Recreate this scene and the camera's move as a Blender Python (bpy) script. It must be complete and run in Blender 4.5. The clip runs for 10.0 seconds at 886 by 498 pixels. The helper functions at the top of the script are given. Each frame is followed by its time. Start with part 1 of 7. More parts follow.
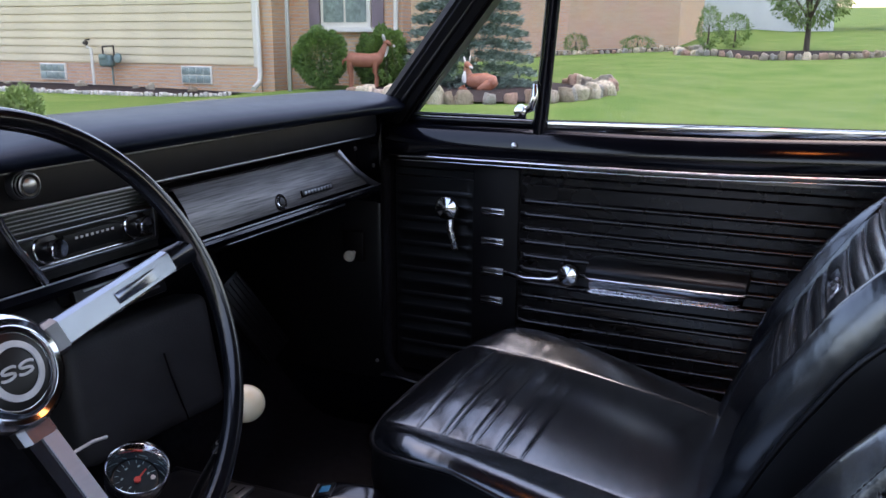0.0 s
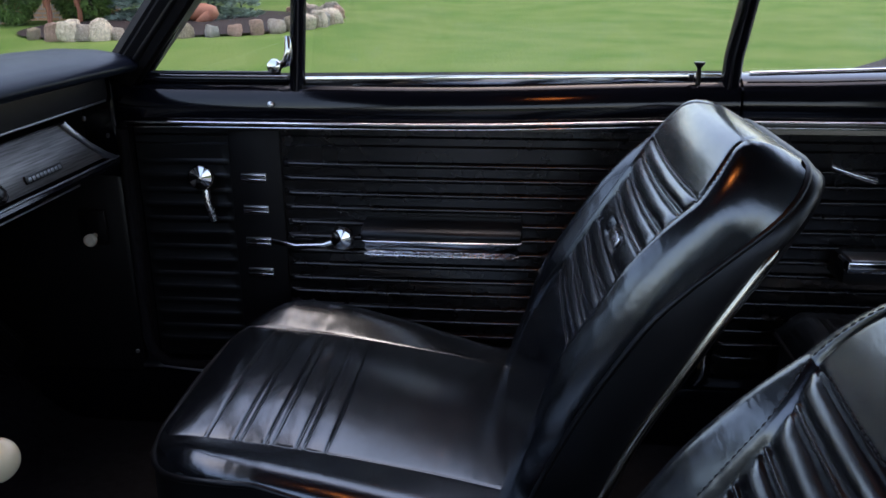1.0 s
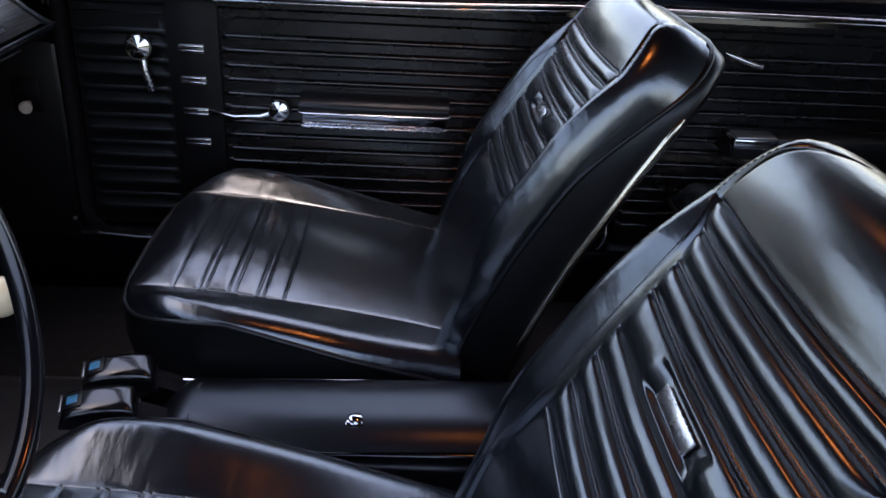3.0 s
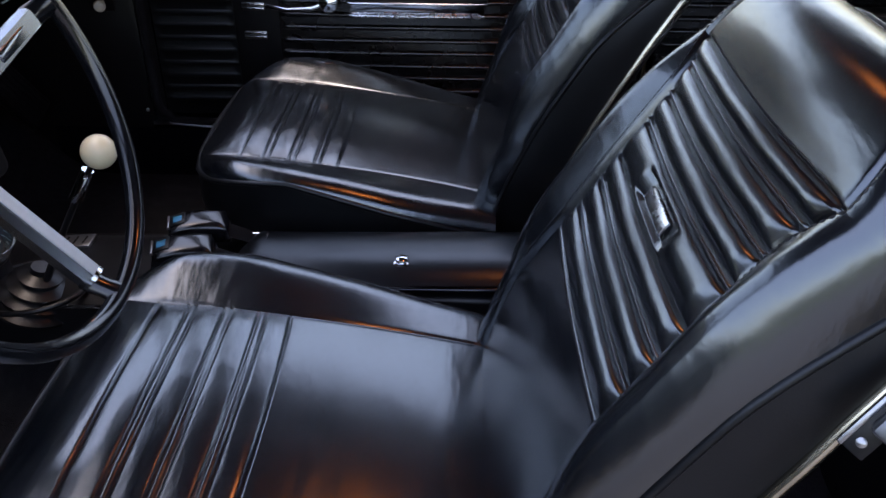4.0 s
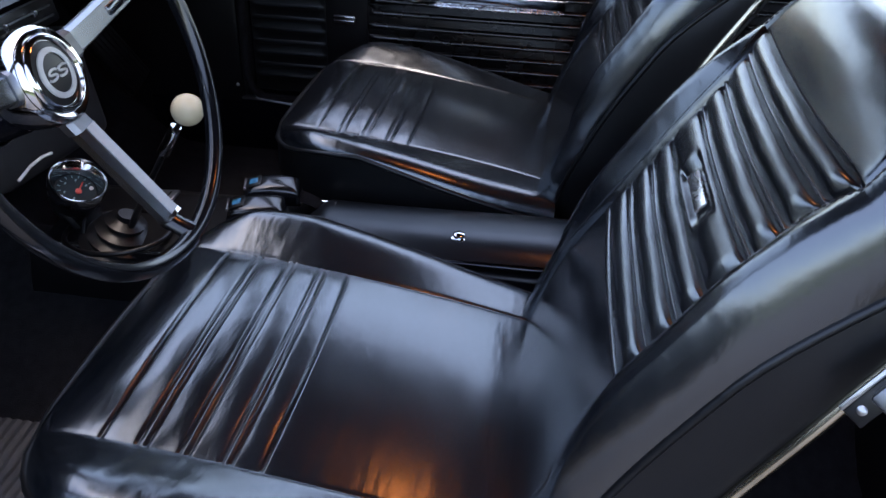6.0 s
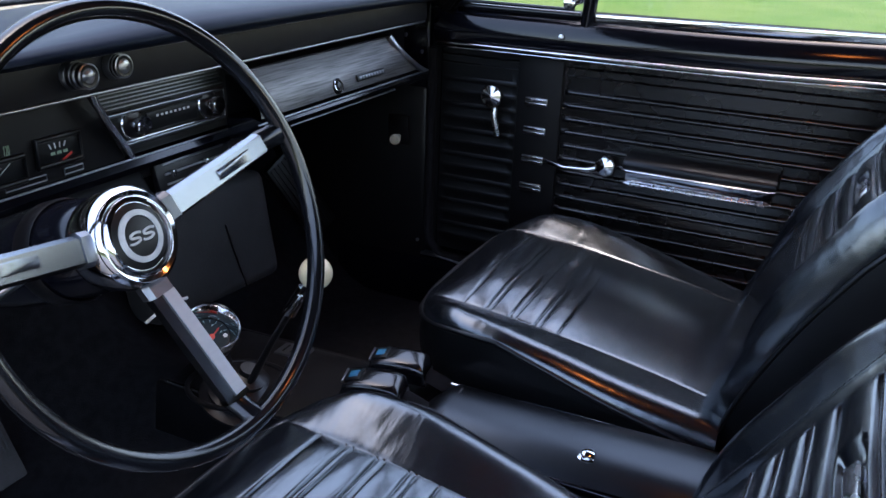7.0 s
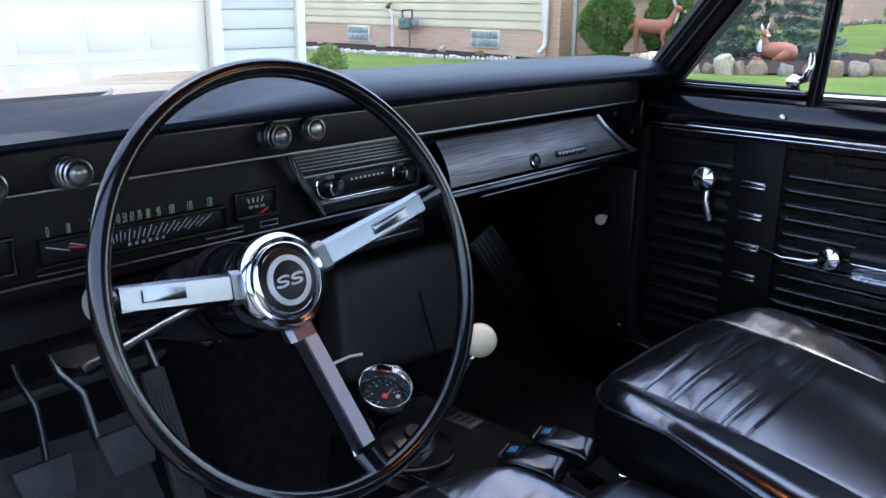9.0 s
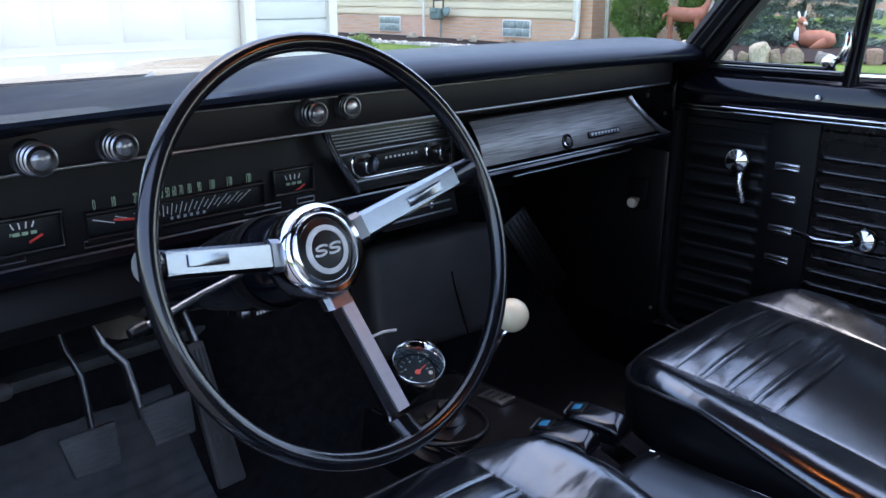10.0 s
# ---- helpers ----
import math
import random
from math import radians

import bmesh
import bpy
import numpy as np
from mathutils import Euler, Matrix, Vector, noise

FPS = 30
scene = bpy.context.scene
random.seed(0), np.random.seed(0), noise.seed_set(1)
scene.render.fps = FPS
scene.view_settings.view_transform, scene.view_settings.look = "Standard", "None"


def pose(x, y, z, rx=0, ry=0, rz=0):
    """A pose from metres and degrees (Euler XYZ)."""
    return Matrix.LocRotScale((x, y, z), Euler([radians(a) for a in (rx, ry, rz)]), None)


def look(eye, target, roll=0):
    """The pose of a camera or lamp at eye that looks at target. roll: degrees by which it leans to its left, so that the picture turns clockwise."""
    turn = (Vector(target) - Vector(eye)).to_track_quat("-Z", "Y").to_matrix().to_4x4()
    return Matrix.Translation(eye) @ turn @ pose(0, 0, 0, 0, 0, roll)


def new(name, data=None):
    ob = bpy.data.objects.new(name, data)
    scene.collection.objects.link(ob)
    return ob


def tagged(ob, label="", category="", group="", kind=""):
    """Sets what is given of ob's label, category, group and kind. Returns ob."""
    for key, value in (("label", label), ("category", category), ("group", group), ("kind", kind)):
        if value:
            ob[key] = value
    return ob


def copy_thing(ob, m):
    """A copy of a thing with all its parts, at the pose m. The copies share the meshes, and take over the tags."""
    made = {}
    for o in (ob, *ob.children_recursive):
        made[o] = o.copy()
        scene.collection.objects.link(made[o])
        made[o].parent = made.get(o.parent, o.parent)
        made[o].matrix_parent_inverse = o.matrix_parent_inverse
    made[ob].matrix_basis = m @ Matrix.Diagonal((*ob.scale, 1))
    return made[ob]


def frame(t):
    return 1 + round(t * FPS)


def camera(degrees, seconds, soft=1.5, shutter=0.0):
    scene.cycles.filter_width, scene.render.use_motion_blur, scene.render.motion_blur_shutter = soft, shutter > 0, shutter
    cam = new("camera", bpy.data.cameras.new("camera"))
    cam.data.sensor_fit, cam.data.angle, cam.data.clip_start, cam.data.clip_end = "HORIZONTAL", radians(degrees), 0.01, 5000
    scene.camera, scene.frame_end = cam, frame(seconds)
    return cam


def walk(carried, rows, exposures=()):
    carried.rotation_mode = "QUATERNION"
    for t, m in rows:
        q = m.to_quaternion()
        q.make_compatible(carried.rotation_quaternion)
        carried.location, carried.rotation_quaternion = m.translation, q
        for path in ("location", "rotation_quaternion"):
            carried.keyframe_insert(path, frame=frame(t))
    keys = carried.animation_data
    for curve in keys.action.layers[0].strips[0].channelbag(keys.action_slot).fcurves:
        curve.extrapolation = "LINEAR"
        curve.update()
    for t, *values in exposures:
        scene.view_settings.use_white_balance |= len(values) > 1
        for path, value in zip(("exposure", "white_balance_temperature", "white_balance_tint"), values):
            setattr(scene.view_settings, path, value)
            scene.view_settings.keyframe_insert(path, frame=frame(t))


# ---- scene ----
cam = camera(56.2, 10.0)
PATH = [
    (0, (-0.768, -0.043, 1.11), (1.005, 0.74, 0.617), 0.2),
    (0.5, (-0.72, -0.003, 1.126), (1.153, 0.441, 0.583), -0.3),
    (1, (-0.685, 0.034, 1.145), (1.196, 0.214, 0.49), -0.3),
    (1.5, (-0.664, 0.067, 1.159), (1.187, 0.06, 0.404), 0.4),
    (2, (-0.672, 0.093, 1.165), (1.155, -0.024, 0.359), 1.4),
    (2.2, (-0.684, 0.101, 1.163), (1.135, -0.04, 0.345), 2.0),
    (3.3, (-0.874, 0.095, 1.154), (0.889, 0.065, 0.209), 2.4),
    (3.5, (-0.908, 0.08, 1.151), (0.832, 0.09, 0.165), 0.8),
    (4, (-0.971, 0.074, 1.145), (0.723, 0.114, 0.083), 0.4),
    (4.5, (-1.019, 0.067, 1.138), (0.648, 0.134, 0.035), 0.5),
    (5, (-1.052, 0.061, 1.132), (0.602, 0.158, 0.011), 0.5),
    (5.2, (-1.057, 0.057, 1.131), (0.593, 0.168, 0.006), 0.4),
    (6.3, (-0.986, 0.025, 1.137), (0.728, 0.365, 0.164), 2.1),
    (6.5, (-0.937, 0.004, 1.135), (0.782, 0.471, 0.225), 1.4),
    (7, (-0.859, -0.033, 1.139), (0.817, 0.748, 0.376), 2.1),
    (7.5, (-0.824, -0.062, 1.132), (0.763, 0.957, 0.466), 1.9),
    (8, (-0.817, -0.096, 1.126), (0.679, 1.087, 0.523), 0.9),
    (8.5, (-0.798, -0.104, 1.12), (0.63, 1.174, 0.548), 0.5),
    (9, (-0.795, -0.105, 1.11), (0.61, 1.2, 0.538), 0.4),
    (9.5, (-0.805, -0.111, 1.099), (0.574, 1.215, 0.516), 0.1),
    (10, (-0.813, -0.117, 1.096), (0.536, 1.235, 0.504), -0.0),
]
walk(cam, [(t, look(eye, target, roll)) for t, eye, target, roll in PATH], [(0.0, 1.95, 7300, 27), (0.5, 1.64, 7100, 21), (1.0, 1.62, 7300, 22), (1.5, 1.78, 7500, 24), (2.0, 2.10, 7700, 25), (5.0, 2.16, 7500, 24), (7.0, 2.40, 7000, 20), (8.0, 2.26, 6850, 20), (10.0, 2.30, 6600, 20)])
SKY, SUN, SUN_UP, SUN_AZ = 0.17, 0.20, 80, 100

# ---- world, sun, exposure ----
world = bpy.data.worlds.new("sky_world")
scene.world = world
world.use_nodes = True
wn, wl = world.node_tree.nodes, world.node_tree.links
sky = wn.new("ShaderNodeTexSky")
sky.sky_type = "NISHITA"
sky.sun_disc = False
sky.sun_elevation, sky.sun_rotation = radians(SUN_UP), radians(SUN_AZ)
sky.air_density, sky.dust_density, sky.ozone_density = 1.3, 1.6, 2.0
wl.new(sky.outputs[0], wn["Background"].inputs[0])
wn["Background"].inputs[1].default_value = SKY
sun_data = bpy.data.lights.new("sun", "SUN")
sun_data.energy, sun_data.angle, sun_data.color = SUN, radians(25), (1.0, 0.96, 0.90)
sun_lamp = new("sun", sun_data)
sun_lamp.matrix_basis = look((40 * math.cos(radians(SUN_UP)) * math.sin(radians(SUN_AZ)), 40 * math.cos(radians(SUN_UP)) * math.cos(radians(SUN_AZ)), 40 * math.sin(radians(SUN_UP))), (0, 0, 0))


# ---- materials ----
def material(name, colour, rough=0.5, metal=0.0, spots=0.0, spot_size=1.0, bump=0.0, bump_size=100.0, coat=0.0,
             rough_var=0.0, second=None, spec=0.5, island=0.0, objvar=0.0, stretch=None, detail=6.0):
    """A surface with stains at one scale and grain relief at another."""
    m = bpy.data.materials.new(name)
    m.use_nodes = True
    n, l = m.node_tree.nodes, m.node_tree.links
    b = n["Principled BSDF"]
    b.inputs["Roughness"].default_value, b.inputs["Metallic"].default_value = rough, metal
    b.inputs["Coat Weight"].default_value = coat
    b.inputs["Specular IOR Level"].default_value = spec
    co = n.new("ShaderNodeTexCoord")
    src = co.outputs["Object"]
    if stretch:
        mp = n.new("ShaderNodeMapping")
        mp.inputs["Scale"].default_value = stretch
        l.new(src, mp.inputs[0])
        src = mp.outputs[0]
    nz = n.new("ShaderNodeTexNoise")
    nz.inputs["Scale"].default_value, nz.inputs["Detail"].default_value = spot_size, detail
    l.new(src, nz.inputs["Vector"])
    mix = n.new("ShaderNodeMix")
    mix.data_type = "RGBA"
    c = (*colour, 1)
    if second:
        d = (*second, 1)
    else:
        d = tuple(max(0, k * (1 - spots)) for k in colour) + (1,)
    mix.inputs["A"].default_value, mix.inputs["B"].default_value = c, d
    ramp = n.new("ShaderNodeMapRange")
    ramp.inputs["From Min"].default_value, ramp.inputs["From Max"].default_value = 0.35, 0.65
    l.new(nz.outputs["Fac"], ramp.inputs["Value"])
    l.new(ramp.outputs[0], mix.inputs["Factor"])
    out = mix.outputs["Result"]
    if island or objvar:
        info = n.new("ShaderNodeNewGeometry") if island else n.new("ShaderNodeObjectInfo")
        hs = n.new("ShaderNodeHueSaturation")
        mr = n.new("ShaderNodeMapRange")
        k = island or objvar
        mr.inputs["To Min"].default_value, mr.inputs["To Max"].default_value = 1 - k, 1 + k
        l.new(info.outputs["Random Per Island" if island else "Random"], mr.inputs["Value"])
        l.new(mr.outputs[0], hs.inputs["Value"])
        l.new(out, hs.inputs["Color"])
        out = hs.outputs[0]
    l.new(out, b.inputs["Base Color"])
    if rough_var:
        mr = n.new("ShaderNodeMapRange")
        mr.inputs["To Min"].default_value, mr.inputs["To Max"].default_value = max(0.02, rough - rough_var), rough + rough_var
        n2 = n.new("ShaderNodeTexNoise")
        n2.inputs["Scale"].default_value, n2.inputs["Detail"].default_value = spot_size * 2.3, 5
        l.new(src, n2.inputs["Vector"])
        l.new(n2.outputs["Fac"], mr.inputs["Value"])
        l.new(mr.outputs[0], b.inputs["Roughness"])
    if bump:
        bz = n.new("ShaderNodeTexNoise")
        bz.inputs["Scale"].default_value, bz.inputs["Detail"].default_value = bump_size, 3
        l.new(src, bz.inputs["Vector"])
        bp = n.new("ShaderNodeBump")
        bp.inputs["Strength"].default_value, bp.inputs["Distance"].default_value = bump, 0.6 / bump_size
        l.new(bz.outputs["Fac"], bp.inputs["Height"])
        l.new(bp.outputs[0], b.inputs["Normal"])
    return m


def leather(name, colour, rough, cell=420.0, depth=0.12, spec=0.7, soft=0.06, tint=(1, 1, 1), sheen=0.0):
    """Vinyl with fine leather grain, soft wrinkles and worn sheen."""
    m = material(name, colour, rough, spots=0.25, spot_size=9, rough_var=0.04, spec=spec)
    n, l = m.node_tree.nodes, m.node_tree.links
    co = n.new("ShaderNodeTexCoord")
    vo = n.new("ShaderNodeTexVoronoi")
    vo.feature = "SMOOTH_F1"
    vo.inputs["Scale"].default_value = cell
    vo.inputs["Smoothness"].default_value = 0.6
    n["Principled BSDF"].inputs["Specular Tint"].default_value = (*tint, 1)
    if sheen:
        n["Principled BSDF"].inputs["Coat Weight"].default_value, n["Principled BSDF"].inputs["Coat Roughness"].default_value = sheen, rough * 0.9
        n["Principled BSDF"].inputs["Coat IOR"].default_value = 1.6
    nz = n.new("ShaderNodeTexNoise")
    nz.inputs["Scale"].default_value, nz.inputs["Detail"].default_value = 1.0, 3
    crease = n.new("ShaderNodeMapping")
    crease.inputs["Rotation"].default_value, crease.inputs["Scale"].default_value = (0.0, 0.0, radians(24)), (12, 58, 30)
    l.new(co.outputs["Object"], vo.inputs["Vector"])
    l.new(co.outputs["Object"], crease.inputs[0])
    l.new(crease.outputs[0], nz.inputs["Vector"])
    b1 = n.new("ShaderNodeBump")
    b1.inputs["Strength"].default_value, b1.inputs["Distance"].default_value = depth, 0.0006
    fine = n.new("ShaderNodeTexNoise")
    fine.inputs["Scale"].default_value, fine.inputs["Detail"].default_value = cell * 1.3, 2
    l.new(co.outputs["Object"], fine.inputs["Vector"])
    both = n.new("ShaderNodeMath")
    l.new(vo.outputs["Distance"], both.inputs[0])
    l.new(fine.outputs["Fac"], both.inputs[1])
    l.new(both.outputs[0], b1.inputs["Height"])
    b2 = n.new("ShaderNodeBump")
    b2.inputs["Strength"].default_value, b2.inputs["Distance"].default_value = soft, 0.008
    l.new(nz.outputs["Fac"], b2.inputs["Height"])
    l.new(b1.outputs[0], b2.inputs["Normal"])
    l.new(b2.outputs[0], n["Principled BSDF"].inputs["Normal"])
    return m


def glass(name, tint=(0.97, 1.0, 0.98)):
    m = bpy.data.materials.new(name)
    m.use_nodes = True
    b = m.node_tree.nodes["Principled BSDF"]
    b.inputs["Base Color"].default_value = (*tint, 1)
    b.inputs["Roughness"].default_value = 0.0
    b.inputs["Transmission Weight"].default_value = 1.0
    b.inputs["IOR"].default_value = 1.45
    return m


# the bluish specular tints put the sky's blue into the vinyl reflections
VINYL = leather("black_vinyl", (0.0030, 0.0042, 0.0062), 0.22, 560, 0.05, 1.0, 0.10, (0.86, 0.945, 1.0))
VINYL.node_tree.nodes["Principled BSDF"].inputs["IOR"].default_value = 1.70
VINYL_DASH = leather("dash_vinyl", (0.0050, 0.0075, 0.0150), 0.38, 520, 0.05, 0.09, 0.03, (0.50, 0.74, 1.0))
VINYL_SIDE = leather("side_vinyl", (0.0042, 0.0043, 0.0048), 0.38, 520, 0.08, 0.42, 0.04, (0.85, 0.92, 1.0))
VINYL_LID = leather("lid_vinyl", (0.0042, 0.0045, 0.0055), 0.30, 620, 0.03, 0.6, 0.03, (0.72, 0.86, 1.0))
THREAD = material("grey_black_thread", (0.020, 0.021, 0.024), 0.6, spots=0.3, spot_size=80)
SPOKE = material("satin_spoke_metal", (0.24, 0.262, 0.295), 0.22, 1.0, spots=0.03, spot_size=30, rough_var=0.02)
SPOKE_FLAT = material("satin_spoke_flat", (0.46, 0.46, 0.465), 0.42, 0.45, spots=0.05, spot_size=30, stretch=(1, 8, 8), rough_var=0.03)
PILLAR = material("pillar_black", (0.005, 0.005, 0.006), 0.5, spots=0.3, spot_size=15, spec=0.2, rough_var=0.08)
DOORSKIN = leather("door_vinyl", (0.0042, 0.0041, 0.0046), 0.27, 620, 0.03, 0.75, 0.02, (1, 1, 1))
PLASTIC = material("black_plastic", (0.005, 0.005, 0.006), 0.33, spots=0.3, spot_size=20, rough_var=0.08, bump=0.03, bump_size=700, spec=0.35)
PAINT = material("black_gloss_paint", (0.003, 0.0035, 0.006), 0.13, spots=0.2, spot_size=12, coat=0.1, rough_var=0.03, spec=0.42)
CRINKLE = material("dash_panel_black", (0.005, 0.005, 0.0065), 0.45, spots=0.3, spot_size=30, bump=0.1, bump_size=900, rough_var=0.06, spec=0.38)
RIMBLACK = material("wheel_rim_plastic", (0.005, 0.0055, 0.007), 0.17, spots=0.3, spot_size=25, coat=0.3, rough_var=0.05)
CHROME = material("chrome", (0.72, 0.73, 0.75), 0.09, 1.0, spots=0.12, spot_size=30, rough_var=0.03)
BRIGHT = material("bright_aluminium", (0.74, 0.74, 0.76), 0.27, 1.0, spots=0.12, spot_size=30, rough_var=0.05)
SATIN = material("brushed_steel", (0.40, 0.41, 0.43), 0.30, 1.0, spots=0.12, spot_size=30, stretch=(1, 1, 9), rough_var=0.03)
STEEL = material("dull_steel", (0.22, 0.23, 0.25), 0.36, 1.0, spots=0.25, spot_size=40, rough_var=0.06)
SILVER = material("silver_paint", (0.42, 0.43, 0.45), 0.42, 0.35, spots=0.15, spot_size=40, rough_var=0.06)
KNOBFACE = material("smoked_knob_face", (0.24, 0.25, 0.27), 0.22, 0.6, spots=0.3, spot_size=90, rough_var=0.06)
GOLDTRIM = material("aged_bright_trim", (0.62, 0.57, 0.45), 0.2, 1.0, spots=0.3, spot_size=20, rough_var=0.08)
RADIO_FACE = material("dark_radio_plate", (0.055, 0.060, 0.056), 0.30, 0.7, spots=0.3, spot_size=14, stretch=(1, 20, 20), rough_var=0.06)
BRUSHED = material("brushed_dark_panel", (0.23, 0.222, 0.215), 0.36, 0.85, spots=0.55, spot_size=14, stretch=(1, 30, 30), bump=0.15, bump_size=60, rough_var=0.1)
CARPET = material("black_carpet", (0.010, 0.010, 0.012), 0.95, spots=0.5, spot_size=60, bump=0.9, bump_size=500, spec=0.15)
RUBBER = material("black_rubber", (0.055, 0.055, 0.058), 0.62, spots=0.4, spot_size=25, bump=0.2, bump_size=300)
PEDAL = material("pedal_rubber", (0.06, 0.059, 0.058), 0.6, spots=0.4, spot_size=30, bump=0.3, bump_size=250)
DIAL = material("dial_face", (0.006, 0.007, 0.008), 0.4, spots=0.3, spot_size=60, spec=0.25)
GREENINK = material("dial_green_print", (0.28, 0.40, 0.26), 0.5, spots=0.2, spot_size=100)
TEALINK = material("pale_teal_print", (0.20, 0.34, 0.36), 0.6, spots=0.2, spot_size=90)
WHITEINK = material("white_print", (0.62, 0.63, 0.62), 0.5, spots=0.2, spot_size=90)
REDINK = material("red_needle", (0.55, 0.04, 0.03), 0.45, spots=0.15, spot_size=90)
IVORY = material("ivory_ball", (0.78, 0.67, 0.44), 0.22, spots=0.08, spot_size=35, coat=0.3, rough_var=0.05)
BLUE = material("blue_button", (0.03, 0.22, 0.38), 0.35, spots=0.2, spot_size=150)
HEADLINER = material("headliner", (0.012, 0.012, 0.012), 0.85, spots=0.3, spot_size=20, bump=0.3, bump_size=300)
CARPAINT = material("tan_car_paint", (0.37, 0.275, 0.17), 0.25, 0.0, spots=0.08, spot_size=6, coat=0.25, rough_var=0.03, spec=0.35)
LAMPGLOW = material("milky_lamp_lens", (0.8, 0.7, 0.5), 0.4, spots=0.1, spot_size=30)
LAMPGLOW.node_tree.nodes["Principled BSDF"].inputs["Emission Color"].default_value = (1.0, 0.30, 0.07, 1)
LAMPGLOW.node_tree.nodes["Principled BSDF"].inputs["Emission Strength"].default_value = 3.0


def window_glass(name):
    """Thin flat pane: clear straight through, mirror gloss by Fresnel."""
    m = bpy.data.materials.new(name)
    m.use_nodes = True
    n, l = m.node_tree.nodes, m.node_tree.links
    n.remove(n["Principled BSDF"])
    clear, gloss, mix, fr = n.new("ShaderNodeBsdfTransparent"), n.new("ShaderNodeBsdfGlossy"), n.new("ShaderNodeMixShader"), n.new("ShaderNodeLayerWeight")
    clear.inputs["Color"].default_value = (0.975, 0.99, 0.98, 1)
    gloss.inputs["Roughness"].default_value = 0.0
    fr.inputs["Blend"].default_value = 0.5
    steep, amount = n.new("ShaderNodeMath"), n.new("ShaderNodeMath")
    steep.operation, steep.inputs[1].default_value = "POWER", 5.0
    amount.operation, amount.inputs[1].default_value, amount.inputs[2].default_value = "MULTIPLY_ADD", 0.45, 0.025
    l.new(fr.outputs["Facing"], steep.inputs[0])
    l.new(steep.outputs[0], amount.inputs[0])
    l.new(amount.outputs[0], mix.inputs[0])
    l.new(clear.outputs[0], mix.inputs[1])
    l.new(gloss.outputs[0], mix.inputs[2])
    l.new(mix.outputs[0], n["Material Output"].inputs[0])
    return m


GLASS = window_glass("clear_glass")

GRASS = material("lawn", (0.086, 0.158, 0.028), 0.9, second=(0.135, 0.192, 0.048), spot_size=0.9, bump=0.8, bump_size=22, spec=0.1, detail=12)
MULCH = material("dark_mulch", (0.032, 0.026, 0.024), 0.95, second=(0.05, 0.036, 0.03), spot_size=9, bump=1.0, bump_size=30, spec=0.1)
CONCRETE = material("weathered_drive", (0.19, 0.186, 0.178), 0.85, spots=0.25, spot_size=1.3, bump=0.3, bump_size=90, spec=0.2)
ASPHALT = material("dark_asphalt", (0.030, 0.029, 0.030), 0.95, second=(0.10, 0.095, 0.095), spot_size=30, bump=0.8, bump_size=60, spec=0.05)
SIDING = material("cream_siding", (0.82, 0.66, 0.43), 0.6, spots=0.12, spot_size=1.5, bump=0.1, bump_size=60, objvar=0.04)
GREYSIDING = material("pale_grey_siding", (0.67, 0.65, 0.61), 0.6, spots=0.08, spot_size=1.5, bump=0.1, bump_size=60, objvar=0.03)
WHITEPAINT = material("white_paint", (0.88, 0.80, 0.68), 0.5, spots=0.06, spot_size=2, bump=0.05, bump_size=80)
PEBBLE = material("pale_pebble", (0.62, 0.58, 0.52), 0.85, spots=0.3, spot_size=9, objvar=0.25)
def stone_material():
    m = material("field_stone", (0.5, 0.42, 0.34), 0.9, spots=0.45, spot_size=6, bump=1.0, bump_size=14, objvar=0.3, spec=0.2)
    n, l = m.node_tree.nodes, m.node_tree.links
    mix = next(q for q in n if q.bl_idname == "ShaderNodeMix")
    info, ramp = n.new("ShaderNodeObjectInfo"), n.new("ShaderNodeValToRGB")
    ramp.color_ramp.interpolation = "CONSTANT"
    el = ramp.color_ramp.elements
    tones = ((0.0, (0.62, 0.50, 0.35)), (0.22, (0.66, 0.43, 0.32)), (0.42, (0.54, 0.50, 0.43)), (0.60, (0.74, 0.63, 0.46)), (0.80, (0.45, 0.38, 0.30)))
    el[0].color, el[1].position, el[1].color = (*tones[0][1], 1), tones[1][0], (*tones[1][1], 1)
    for at, c in tones[2:]:
        el.new(at).color = (*c, 1)
    l.new(info.outputs["Random"], ramp.inputs[0])
    dark = n.new("ShaderNodeMix")
    dark.data_type, dark.blend_type = "RGBA", "MULTIPLY"
    dark.inputs["Factor"].default_value = 1.0
    dark.inputs["B"].default_value = (0.62, 0.60, 0.58, 1)
    l.new(ramp.outputs[0], dark.inputs["A"])
    l.new(ramp.outputs[0], mix.inputs["A"])
    l.new(dark.outputs["Result"], mix.inputs["B"])
    return m


STONE = stone_material()
STATUEWHITE = material("painted_white_statue", (0.75, 0.70, 0.64), 0.6, spots=0.1, spot_size=12)
DEERBROWN = material("painted_brown_statue", (0.34, 0.115, 0.062), 0.6, second=(0.42, 0.16, 0.09), spot_size=8, bump=0.2, bump_size=40)
BOXWOOD = material("boxwood_leaves", (0.10, 0.19, 0.035), 0.6, second=(0.17, 0.27, 0.06), spot_size=5, island=0.45)
TREE_BACKDROP = material("unseen_tree_backdrop", (0.045, 0.060, 0.030), 0.9, second=(0.085, 0.080, 0.045), spot_size=0.5, bump=0.8, bump_size=3, spec=0.1)
SPRUCE = material("blue_spruce_needles", (0.11, 0.17, 0.125), 0.65, second=(0.24, 0.31, 0.25), spot_size=5, island=0.4)
LIGHTLEAF = material("light_shrub_leaves", (0.22, 0.33, 0.10), 0.6, second=(0.30, 0.40, 0.15), spot_size=8, island=0.35)
